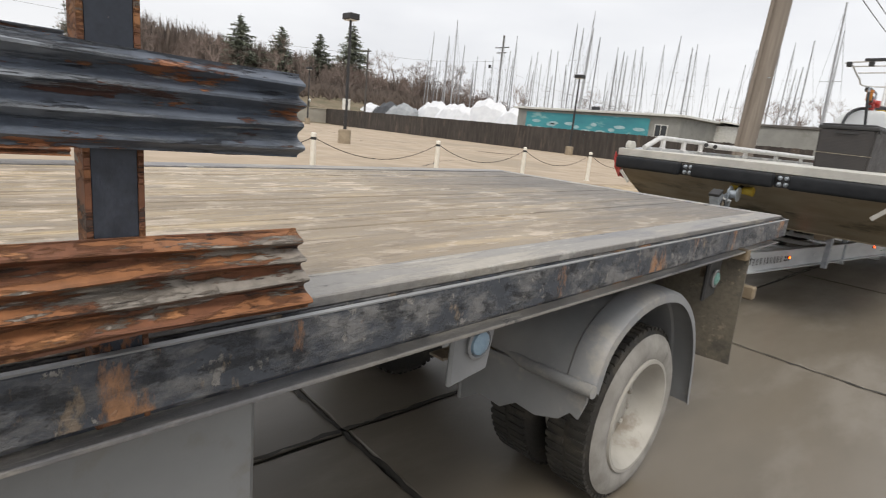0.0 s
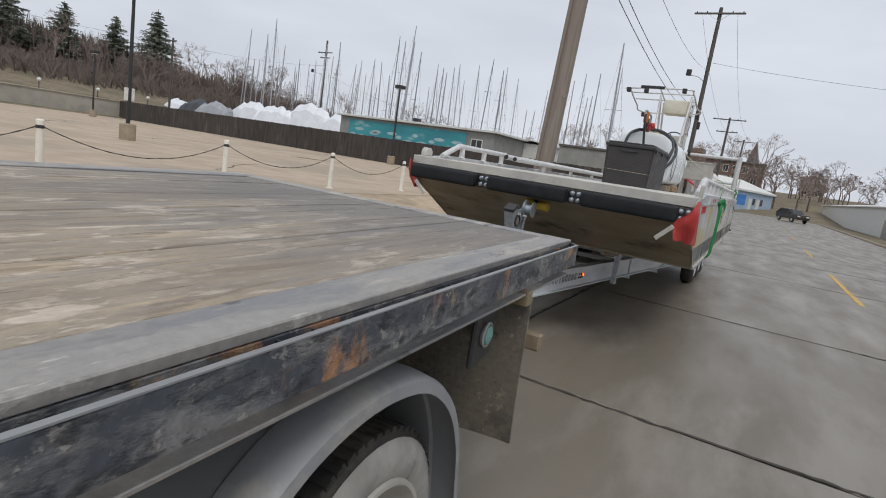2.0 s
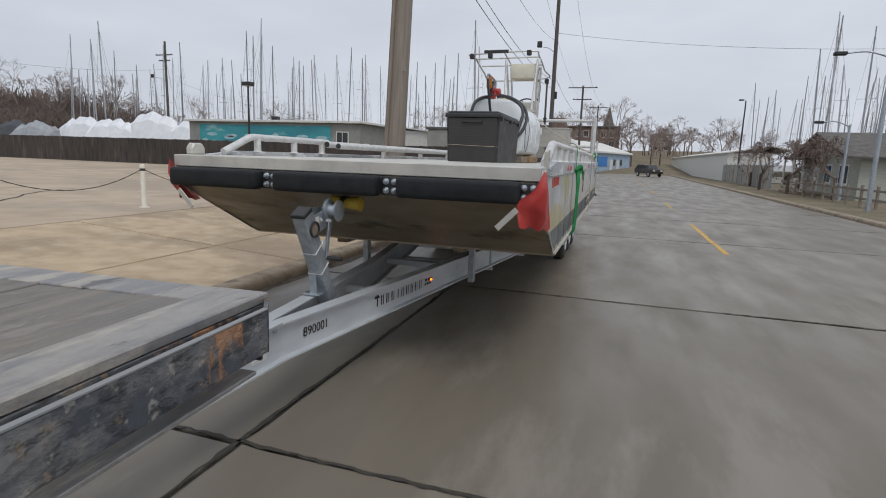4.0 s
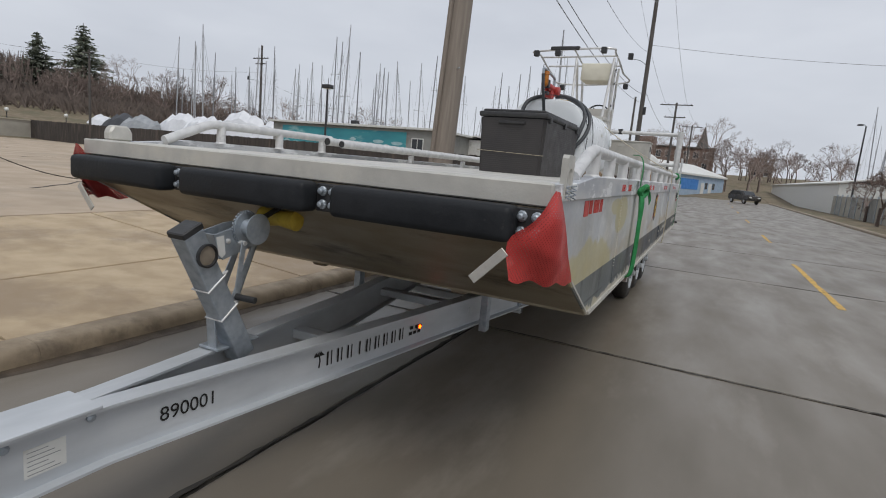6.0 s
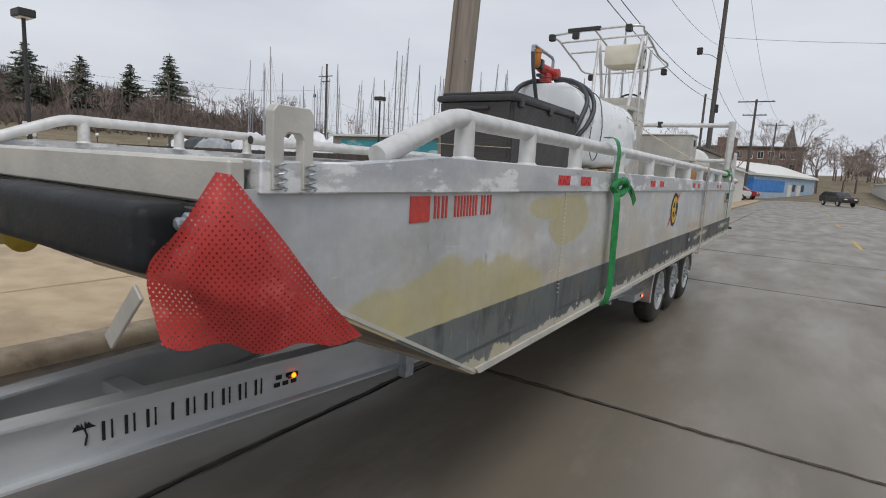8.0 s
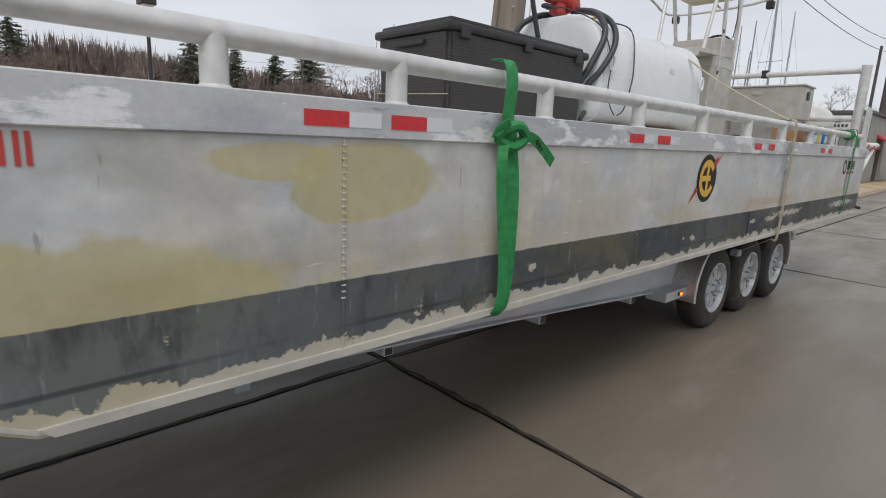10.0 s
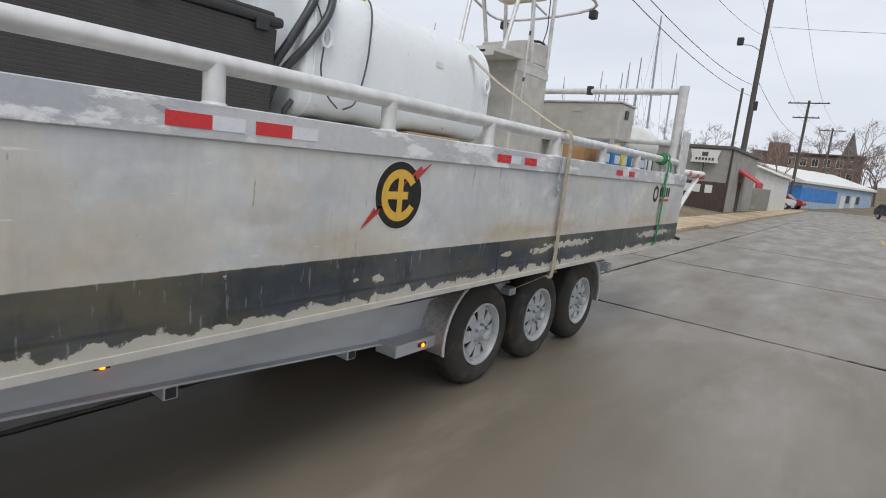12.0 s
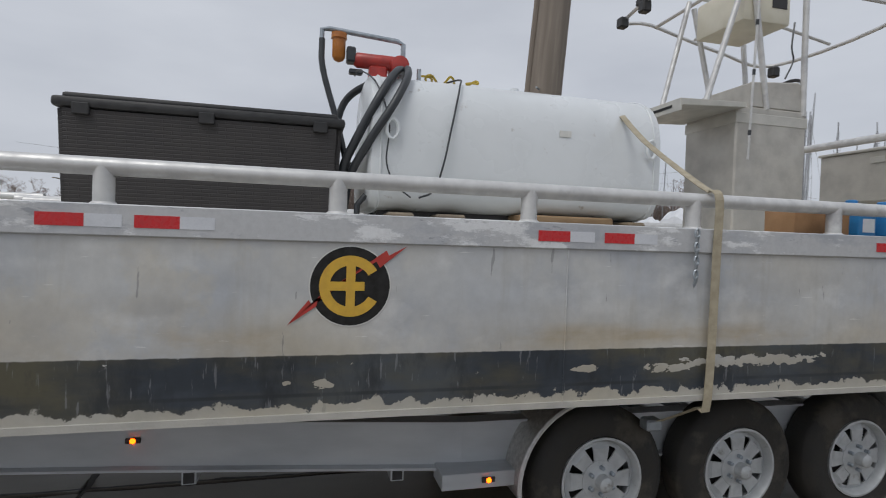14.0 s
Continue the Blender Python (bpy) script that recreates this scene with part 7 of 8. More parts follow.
def fence():
    f = thing("board_fence", "tall dark weathered board fence along the lot", "fence", kind="structure")
    x = -88.0
    while x < -9:
        bm = bmesh.new()
        for k in range(12):
            hgt = 2.0 + random.uniform(-0.02, 0.02)
            o = random.uniform(-0.006, 0.006)
            box2 = [(x + k * 0.2 + 0.004, 31 + o), (x + k * 0.2 + 0.196, 31.02 + o)]
            (xa, ya), (xb, yb) = box2
            v = [bm.verts.new(p) for p in ((xa, ya, 0.42), (xb, ya, 0.42), (xb, ya, 0.42 + hgt), (xa, ya, 0.42 + hgt), (xa, yb, 0.42), (xb, yb, 0.42), (xb, yb, 0.42 + hgt), (xa, yb, 0.42 + hgt))]
            for q in ((0, 1, 2, 3), (5, 4, 7, 6), (1, 5, 6, 2), (4, 0, 3, 7), (3, 2, 6, 7)):
                bm.faces.new([v[i] for i in q])
        part("panel", bm, M_FENCE, f)
        part("post", box(x - 0.06, x + 0.06, 31.03, 31.15, 0.42, 2.45, 0.004), M_FENCE, f)
        x += 2.4


lot_posts()
lamp_post(-21.74, 7.31, 0.44, 5.5, True)
lamp_post(-24.6, 29.3, 0.44, 5.75)
lamp_post(-53.4, 4.3, 0.44, 3.9)
lamp_post(-47.3, 8.1, 0.44, 3.2)
lamp_post(-54.2, 22.5, 0.44, 5.7)
fence()


# ---- utility poles and wires ----
def utility_pole(x, y, z, h, r, arms=(), lamp=None, label="weathered timber utility pole beside the road"):
    p = thing("utility_pole", label, "utility pole", Matrix.Translation((x, y, z)), "utility poles")
    part("pole", tube([(0, 0, -0.1), (0, 0, h * 0.5), (0, 0, h)], [r, r * 0.86, r * 0.72], 18), M_POLEWOOD if r > 0.205 else M_POLEDARK, p, smooth=True)
    for az, wdt in arms:
        a = part("crossarm", box(-wdt, wdt, -0.14 - r * 0.7, -r * 0.7, az - 0.06, az + 0.06, 0.006), M_POLEDARK, p)
        for k in (-0.9, -0.5, 0.5, 0.9):
            part("insulator", lathe([(0.03, 0), (0.045, 0.03), (0.03, 0.06), (0.04, 0.09), (0.02, 0.12)], 8, Matrix.Translation((k * wdt, -0.07 - r * 0.7, az + 0.06))), M_BLACK, a)
        for s in (-1, 1):
            part("brace", tube([(s * wdt * 0.45, -0.1 - r * 0.7, az), (0, -r * 0.8, az - 0.6)], 0.015, 5), M_GALV, a)
    if lamp:
        az, reach = lamp
        part("lamp_arm", tube(curve([(0, 0, az - 0.5), (-reach * 0.5, -0.1, az - 0.1), (-reach, -0.2, az)], 5), 0.03, 8), M_GALV, p, smooth=True)
        part("lamp_head", box(-reach - 0.35, -reach + 0.05, -0.34, -0.08, az - 0.05, az + 0.45, 0.04), M_POLE_BLK, p, "dark flood lamp")
    return p


bp = utility_pole(-4.135, 7.1, 0.15, 12.5, 0.215, ((11.6, 1.3),), label="thick leaning timber utility pole behind the boat")
bp.matrix_world = Matrix.Translation((-4.135, 7.1, 0.15)) @ Matrix.Rotation(radians(-4.1), 4, "X") @ Matrix.Rotation(radians(0.7), 4, "Y")
part("conduit", tube([(-0.14, -0.19, 0), (-0.13, -0.17, 9)], 0.045, 8), M_POLEWOOD, bp, "grey cable conduit", smooth=True)
part("step_bolt", tube([(0.15, -0.15, 3.3), (0.22, -0.22, 3.3)], 0.012, 6), M_GALV, bp)
rp = utility_pole(-5.4, 45.0, 0.1, 16.6, 0.2, ((16.1, 1.9),), (11.2, 1.2))
part("transformer_bracket", box(-0.1, 0.35, -0.12, 0.12, 6.9, 7.5, 0.03), M_POLE_BLK, rp)
utility_pole(-5.1, 77, 0.1, 12.2, 0.18, ((11.9, 2.0), (10.3, 1.3)))
utility_pole(-4.3, 112, 1.0, 12.0, 0.17, ((11.6, 1.8),))
utility_pole(-5.5, 41.6, 0.1, 7.8, 0.1, label="thin dark timber service pole")
utility_pole(-63.4, 61.8, 0.4, 16.5, 0.2, ((14.6, 1.5), (13.8, 1.0)), (11.5, 2.2), "tall timber utility pole beyond the fence")
utility_pole(-68.2, 39.0, 0.4, 11.0, 0.16, ((10.6, 1.0),), label="timber utility pole beyond the lot")


def wire(a, b, sag, r=0.014, n=18):
    a, b = Vector(a), Vector(b)
    pts = []
    for k in range(n + 1):
        u = k / n
        p = a.lerp(b, u)
        p.z -= sag * (1 - (2 * u - 1) ** 2)
        pts.append(p)
    w = part("overhead_wire", tube(pts, r, 5), M_WIRE)
    tagged(w, "thin black overhead wire between utility poles", "wire", "overhead wires")


wire((-4.0, 7.6, 6.9), (-5.4, 44.9, 7.9), 0.75, 0.014)
wire((-4.0, 7.6, 7.3), (-5.4, 44.9, 8.6), 0.8, 0.014)
wire((-4.0, 7.75, 8.8), (-5.4, 44.9, 11.8), 0.9, 0.01)
wire((-5.4, 44.9, 12.4), (28, 38, 9.5), 0.9, 0.012)
wire((-5.4, 45.1, 9.1), (-5.1, 77, 8.2), 0.8, 0.016)
for k in (-1.3, 1.3):
    wire((-5.4 + k, 44.9, 16.2), (-5.1 + k, 76.9, 12.1), 0.7, 0.012)
    wire((-5.1 + k, 76.9, 12.1), (-4.3 + k, 111.9, 12.7), 0.6, 0.012)
wire((-68.2, 39, 10.8), (-63.4, 61.7, 13.0), 0.6, 0.014)
wire((-68.2, 39, 10.6), (-75, -30, 11.5), 1.4, 0.014)
wire((-63.4, 61.7, 12.0), (-24, 44, 4.4), 0.8, 0.012)


# ---- trees ----
def bare_tree_mesh(seed, h, spread, levels=5, lean=0.0):
    rng = random.Random(seed)
    V, F = [], []
    def limb(a, b, r0, r1, sides):
        d = (b - a).normalized()
        u = d.orthogonal().normalized()
        w = d.cross(u)
        base = len(V)
        for p, r in ((a, r0), (b, r1)):
            for k in range(sides):
                an = math.tau * k / sides
                V.append(p + (u * math.cos(an) + w * math.sin(an)) * r)
        for k in range(sides):
            F.append((base + k, base + (k + 1) % sides, base + sides + (k + 1) % sides, base + sides + k))
    def grow(a, d, ln, r, lv):
        p = a
        for s in range(2):
            d2 = (d + Vector((rng.uniform(-0.16, 0.16), rng.uniform(-0.16, 0.16), rng.uniform(-0.02, 0.1)))).normalized()
            q = p + d2 * ln * 0.5
            limb(p, q, r * (1 - 0.16 * s), r * (0.84 - 0.16 * s), 7 if lv > 3 else (4 if lv > 1 else 3))
            p, d = q, d2
        if lv == 0:
            return
        n = rng.choice((2, 3, 3)) if lv > 1 else rng.choice((3, 4, 4))
        for k in range(n):
            az, el = rng.uniform(0, math.tau), rng.uniform(0.3, 0.75) * spread
            side = d.orthogonal().normalized()
            side = Matrix.Rotation(az, 3, d) @ side
            grow(p if rng.random() < 0.7 else a.lerp(p, 0.72), (d * math.cos(el) + side * math.sin(el)).normalized(), ln * rng.uniform(0.6, 0.82), max(r * 0.62, 0.016), lv - 1)
    grow(Vector((0, 0, -0.1)), Vector((lean, 0, 1)).normalized(), h * 0.3, h * 0.012 + 0.03, levels)
    me = bpy.data.meshes.new("bare_tree")
    me.from_pydata([tuple(v) for v in V], [], F)
    me.materials.append(M_TWIG)
    return me


def tree_thing(me, trunk_h, r, m, label):
    t = thing("bare_tree", label, "tree", m, "bare winter trees")
    c = new("crown", me)
    c.parent = t
    part("trunk", tube([(0, 0, -0.2), (0, 0, trunk_h * 0.6), (0, 0, trunk_h)], [r * 1.5, r * 1.1, r], 10), M_BARK, t, smooth=True)
    return t


T1, T2, T3 = bare_tree_mesh(11, 12, 1.0, 6), bare_tree_mesh(23, 11, 1.15, 6), bare_tree_mesh(37, 9, 1.25, 6)
TLOW = bare_tree_mesh(51, 4.2, 1.55, 6, 0.12)
base1 = tree_thing(T1, 3.4, 0.12, pose(-100, 66, 4.0), "tall bare deciduous tree with fine reddish twigs")
base2 = tree_thing(T2, 3.1, 0.11, pose(-96, 74, 4.0), "bare deciduous tree with spreading fine twigs")
base3 = tree_thing(T3, 2.6, 0.1, pose(-104, 58, 4.0), "broad bare deciduous tree on the far bank")
rng = random.Random(5)
for k in range(60):
    a = rng.random()
    x = -118 + 60 * a + rng.uniform(-6, 6)
    y = 52 + 66 * a + rng.uniform(-14, 14)
    z = 2.5 if x > -95 else 4.0
    copy_thing(rng.choice((base1, base2, base3)), pose(x, y, z - 1.0, 0, 0, rng.uniform(0, 360)) @ Matrix.Scale(rng.uniform(0.85, 1.15) if a < 0.5 else rng.uniform(0.55, 0.85), 4))
for k in range(34):
    copy_thing(rng.choice((base1, base2, base3)), pose(rng.uniform(-140, -97), rng.uniform(8, 62), 5.0, 0, 0, rng.uniform(0, 360)) @ Matrix.Scale(rng.uniform(0.6, 0.95), 4))
for x, y, z, s in ((3.0, 130, 3.5, 1.0), (-1, 136, 4.5, 1.1), (6.5, 142, 4.6, 0.9), (-6, 140, 5.0, 1.0), (-10, 128, 4.0, 0.8), (13, 150, 5, 0.9), (17, 140, 4.5, 0.75), (-14, 120, 3, 0.8), (-19, 130, 3.4, 0.9), (22, 130, 3.0, 0.8), (28, 120, 2.5, 0.8), (10, 165, 6, 1.0), (0, 172, 6.5, 1.1), (-9, 170, 6.5, 1.1), (-12, 70, 0.3, 0.7), (-16, 78, 0.3, 0.8), (-22, 92, 0.8, 0.9), (-30, 95, 0.8, 0.8), (-40, 100, 0.8, 0.9), (35, 110, 1, 0.8), (45, 118, 1, 0.9), (25, 85, 0.4, 0.55)):
    copy_thing(rng.choice((base1, base2, base3)), pose(x, y, z - 0.6, 0, 0, rng.uniform(0, 360)) @ Matrix.Scale(s, 4))
for k in range(34):
    x = rng.uniform(-14, 40)
    copy_thing(rng.choice((base1, base2, base3)), pose(x, rng.uniform(142, 186), 4.2, 0, 0, rng.uniform(0, 360)) @ Matrix.Scale(rng.uniform(0.55, 0.85), 4))
for x, y, k in ((3, 118, 0.95), (6.5, 112, 0.8), (9, 124, 1.0), (12.5, 116, 0.85), (16, 122, 0.9), (1, 124, 1.0), (20, 114, 0.8), (-22, 60, 0.62), (-19.5, 66, 0.7), (-17, 58, 0.55), (-14.5, 70, 0.75), (-12, 74, 0.7), (-9, 79, 0.72), (-16, 80, 0.8), (-7.5, 84, 0.75)):
    copy_thing((base1, base2, base3)[int(y) % 3], pose(x, y, 0.2 if y < 100 else 1.0, 0, 0, x * 40) @ Matrix.Scale(k, 4))
for k in range(14):
    copy_thing(rng.choice((base1, base2, base3)), pose(rng.uniform(-190, -130), rng.uniform(-95, -40), 5.5, 0, 0, rng.uniform(0, 360)) @ Matrix.Scale(rng.uniform(0.6, 0.9), 4))


def thicket():
    """Dense brown winter scrub along the bank: fans of thin bare stems."""
    rng4 = random.Random(77)
    V, F = [], []
    for k in range(10500):
        a = rng4.random()
        if k < 2600:
            x, y = -112 + 52 * a + rng4.uniform(-5, 5), 50 + 52 * a + rng4.uniform(-5, 5)
            top = (4.2 - 2.0 * a) * rng4.uniform(0.55, 1.15)
            z0 = 4.6 - 3.2 * a
        elif k >= 7000:
            x, y = rng4.uniform(-142, -82), rng4.uniform(10, 92)
            top = rng4.uniform(1.0, 2.6)
            z0 = 4.4 + 0.075 * (-88 - x)
        else:
            x, y = -176 + 62 * a + rng4.uniform(-9, 9), 26 + 74 * a + rng4.uniform(-9, 9)
            top = (13.0 - 7.6 * a) * rng4.uniform(0.5, 1.15)
            z0 = 8.6 - 4.6 * a
        for s in range(5):
            dx, dy = rng4.uniform(-0.9, 0.9), rng4.uniform(-0.9, 0.9)
            w = rng4.uniform(0.02, 0.05)
            b = len(V)
            V.extend(((x - w, y - w, z0), (x + w, y + w, z0), (x + dx + w * 0.3, y + dy + w * 0.3, z0 + top * rng4.uniform(0.7, 1.0)), (x + dx * 1.5, y + dy * 1.5, z0 + top * rng4.uniform(0.9, 1.2))))
            F.append((b, b + 1, b + 2, b + 3))
    me = bpy.data.meshes.new("thicket")
    me.from_pydata(V, [], F)
    me.materials.append(mat("brown_scrub", (0.17, 0.135, 0.115), (0.115, 0.092, 0.08), 0.4, 0.9, bump=0))
    tagged(new("thicket", me), "dense brown leafless scrub along the harbour bank", "scrub", kind="stuff")


thicket()
low = tree_thing(TLOW, 1.2, 0.08, pose(10.6, 42, 0.13), "low spreading bare crab-apple tree on the verge")
copy_thing(low, pose(11.0, 36.5, 0.13, 0, 0, 70))
copy_thing(low, pose(11.8, 31, 0.13, 0, 0, 250))
copy_thing(low, pose(12.6, 40, 0.13, 0, 0, 310))
copy_thing(low, pose(11.4, 49, 0.13, 0, 0, 170))


def conifer(m, h, seed, label):
    rng2 = random.Random(seed)
    t = thing("spruce_tree", label, "tree", m, "spruce trees")
    part("trunk", tube([(0, 0, -0.3), (0, 0, h)], [0.22, 0.03], 8), M_BARK, t)
    V, F = [], []
    z = h * 0.3
    while z < h * 0.99:
        u = (z - h * 0.3) / (h * 0.7)
        R = h * 0.38 * (1 - u) ** 0.75 * (0.8 + 0.3 * math.sin(z * 5.1 + seed) ** 2) + 0.12
        n = int(6 + 9 * (1 - u))
        for k in range(n):
            a = rng2.uniform(0, math.tau)
            L = R * rng2.uniform(0.55, 1.1)
            steps = max(3, int(L / 0.16))
            for s in range(steps):
                f = (s + 1) / steps
                c = Vector((math.cos(a) * L * f, math.sin(a) * L * f, z - 0.28 * L * f + 0.16 * L * f * f + rng2.uniform(-0.06, 0.06)))
                for q in range(2):
                    w = rng2.uniform(0.16, 0.34) * (1.15 - 0.5 * f)
                    d1 = Vector((rng2.uniform(-1, 1), rng2.uniform(-1, 1), rng2.uniform(-0.5, 0.25))).normalized() * w * 1.7
                    d2 = Vector((rng2.uniform(-1, 1), rng2.uniform(-1, 1), rng2.uniform(-0.4, 0.4))).normalized() * w * 0.7
                    b = len(V)
                    V.extend((tuple(c - d2), tuple(c + d1), tuple(c + d2), tuple(c - d1 * 0.4)))
                    F.append((b, b + 1, b + 2, b + 3))
        z += h * 0.03
    me = bpy.data.meshes.new("crown")
    me.from_pydata(V, [], F)
    me.materials.append(M_NEEDLE)
    c = new("crown", me)
    c.parent = t
    return t


# spreads far bank things outward from the camera's place, to fit its view
VIEWPOINT = Vector((1.0, -2.0, 1.65))
FAR_FROM_VIEW = Matrix.Translation(VIEWPOINT) @ Matrix.Scale(1.6, 4) @ Matrix.Translation(-VIEWPOINT)
s1 = conifer(FAR_FROM_VIEW @ pose(-88.8, 30.4, 5.2), 10.5, 1, "dark green spruce with an open crown on the bank")
conifer(FAR_FROM_VIEW @ pose(-86.5, 36.1, 5.2), 9.6, 2, "dark green spruce on the grassy bank")
conifer(FAR_FROM_VIEW @ pose(-83.9, 41.6, 5.0), 9.3, 3, "narrow dark green spruce on the bank")
copy_thing(s1, FAR_FROM_VIEW @ pose(-81.4, 46.3, 4.6, 0, 0, 80) @ Matrix.Scale(0.72, 4))
copy_thing(s1, pose(-127.9, 13.5, 8.0, 0, 0, 200) @ Matrix.Scale(0.75, 4))
# bare trees set outward from the viewpoint to fill the camera's view
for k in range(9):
    copy_thing((base1, base2, base3)[k % 3], FAR_FROM_VIEW @ pose(-93 - 1.7 * (k % 4), 19 + 1.35 * k, 5.2, 0, 0, 47 * k) @ Matrix.Scale(0.62 + 0.05 * (k % 3), 4))


# ---- masts and wrapped boats of the boat yard ----
def mast_proto(h, seed, m):
    rng3 = random.Random(seed)
    t = thing("sailboat_mast", "bare aluminium sailboat mast with spreaders in the boat yard", "mast", m, "yard masts")
    part("pole", tube([(0, 0, -0.3), (0, 0, h * 0.7), (0, 0, h)], [0.085, 0.08, 0.055], 8), M_MAST, t, smooth=True)
    for f in ((0.55,) if seed % 2 else (0.42, 0.7)):
        part("spreader", tube([(-0.75, 0, h * f), (0.75, 0, h * f + 0.02)], 0.022, 5), M_MAST, t)
    for s in (-1, 1):
        part("shroud", tube([(s * 1.0, 0, 1.0), (s * 0.75, 0, h * 0.55), (0, 0, h * 0.97)], 0.009, 4), M_WIRE, t)
    part("forestay", tube([(0, -2.6, 1.2), (0, 0, h * 0.95)], 0.011, 4), M_WIRE, t)
    return t


protos = [mast_proto(h, i, pose(-40 - 4 * i, 60, 0.9)) for i, h in enumerate((12.5, 14.5, 16.5, 13.2))]
rng = random.Random(9)
for k in range(64):
    u = rng.random()
    y = 46 + 50 * rng.random()
    x = -96 + 78 * (k + rng.random()) / 64
    x = x * (y + 12) / 85
    copy_thing(protos[k % 4], pose(x, y, 0.8, rng.uniform(-2, 2), rng.uniform(-2, 2), rng.uniform(0, 360)) @ Matrix.Scale(rng.uniform(0.78, 1.08), 4))
for k in range(40):
    y = 46 + 70 * (k + rng.random()) / 40
    x = 14 + rng.random() * 24 + 0.1 * (y - 46)
    copy_thing(protos[k % 4], pose(x, y, 0.6, rng.uniform(-2, 3), rng.uniform(-1, 4), rng.uniform(0, 360)) @ Matrix.Scale(rng.uniform(0.8, 1.15), 4))


def wrapped_boat(m, L, W, H, material, label):
    t = thing("covered_boat", label, "boat", m, "stored boats")
    b = bmesh.new()
    rows = []
    rng4 = random.Random(int(L * 100 + H * 10))
    for i in range(13):
        u = i / 12
        w = W / 2 * (math.sin(math.pi * min(1, 0.2 + u * 0.8)) ** 0.5) * (1 if u < 0.95 else 0.6)
        top = H * (0.72 + 0.28 * math.sin(math.pi * u) + rng4.uniform(-0.07, 0.07))
        pr = [(-w, 0.9), (-w * 1.02, 1.5), (-w * 0.6, top * 0.8), (0, top), (w * 0.6, top * 0.8), (w * 1.02, 1.5), (w, 0.9), (0, 0.3)]
        rows.append([b.verts.new(((u - 0.5) * L, yy + rng4.uniform(-0.05, 0.05), zz)) for yy, zz in pr])
    for A, B in zip(rows, rows[1:]):
        for k in range(8):
            b.faces.new((A[k], A[(k + 1) % 8], B[(k + 1) % 8], B[k]))
    b.faces.new(rows[0])
    b.faces.new(rows[-1])
    part("cover", b, material, t, smooth=False)
    for x in (-L * 0.3, L * 0.3):
        part("cradle_leg", box(x - 0.08, x + 0.08, -W * 0.3, W * 0.3, -0.4, 0.8, 0.01), M_POLE_BLK, t)


for k, (x, y, L, H, mm, lab) in enumerate(((-72, 43, 7, 3.3, M_SHRINK, "stored boat wrapped in white plastic"), (-66, 42, 6.5, 3.6, M_TARP, "stored boat under a dark cover"), (-61.5, 41, 6, 3.4, M_TARPGREY, "stored boat under a grey cover"), (-57, 43, 7.5, 4.1, M_SHRINK, "large stored boat in white wrap"), (-51.5, 42, 6.5, 3.8, M_SHRINK, "stored boat in wrinkled white wrap"), (-47, 43, 6, 4.6, M_SHRINK, "tall stored boat in white wrap"), (-42.5, 43, 5, 3.7, M_SHRINK, "small stored boat in white wrap"),
                                               (19, 60, 7, 3.2, M_SHRINK, "stored boat in white wrap behind the shed"), (23, 52, 7, 3.0, M_SHRINK, "stored boat wrapped in white plastic"), (28, 46, 7, 3.2, M_SHRINK, "stored boat in white plastic wrap"), (22, 70, 7, 3.4, M_SHRINK, "white wrapped boat in the yard"))):
    wrapped_boat(pose(x, y, 0.8 if x < 0 else 0.55, 0, 0, 6 * (k % 3) - 6), L, 2.9, H, mm, lab)


# ---- buildings ----
def window(parent, x0, x1, z0, z1, face, at, sill=True):
    """A framed window set into a wall that looks along -y ('y') or -x/+x ('x'/'X') at that coordinate."""
    def bx(a0, a1, c0, c1, d0, d1, bev=0):
        if face == "y":
            return box(a0, a1, at - d1, at - d0, c0, c1, bev)
        s = 1 if face == "X" else -1
        return box(min(at + s * d0, at + s * d1), max(at + s * d0, at + s * d1), a0, a1, c0, c1, bev)
    w = part("window", bx(x0 - 0.08, x1 + 0.08, z0 - 0.08, z1 + 0.08, -0.02, 0.03), M_WHITE, parent)
    part("pane", bx(x0, x1, z0, z1, 0.03, 0.035), M_GLASS, w)
    part("glazing_bar", bx((x0 + x1) / 2 - 0.025, (x0 + x1) / 2 + 0.025, z0, z1, 0.036, 0.05), M_WHITE, w)
    if sill:
        part("sill", bx(x0 - 0.12, x1 + 0.12, z0 - 0.14, z0 - 0.08, 0.0, 0.08), M_WHITE, w)


def gable(x0, x1, y0, y1, z0, z1, along, over=0.3, t=0.12):
    if along == "y":
        c = (x0 + x1) / 2
        pr = [(x0 - over, z0), (c, z1), (x1 + over, z0), (x1 + over, z0 - t), (c, z1 - t), (x0 - over, z0 - t)]
        return prism(pr, y0 - over, y1 + over, "y")
    c = (y0 + y1) / 2
    pr = [(y0 - over, z0), (c, z1), (y1 + over, z0), (y1 + over, z0 - t), (c, z1 - t), (y0 - over, z0 - t)]
    return prism(pr, x0 - over, x1 + over, "x")


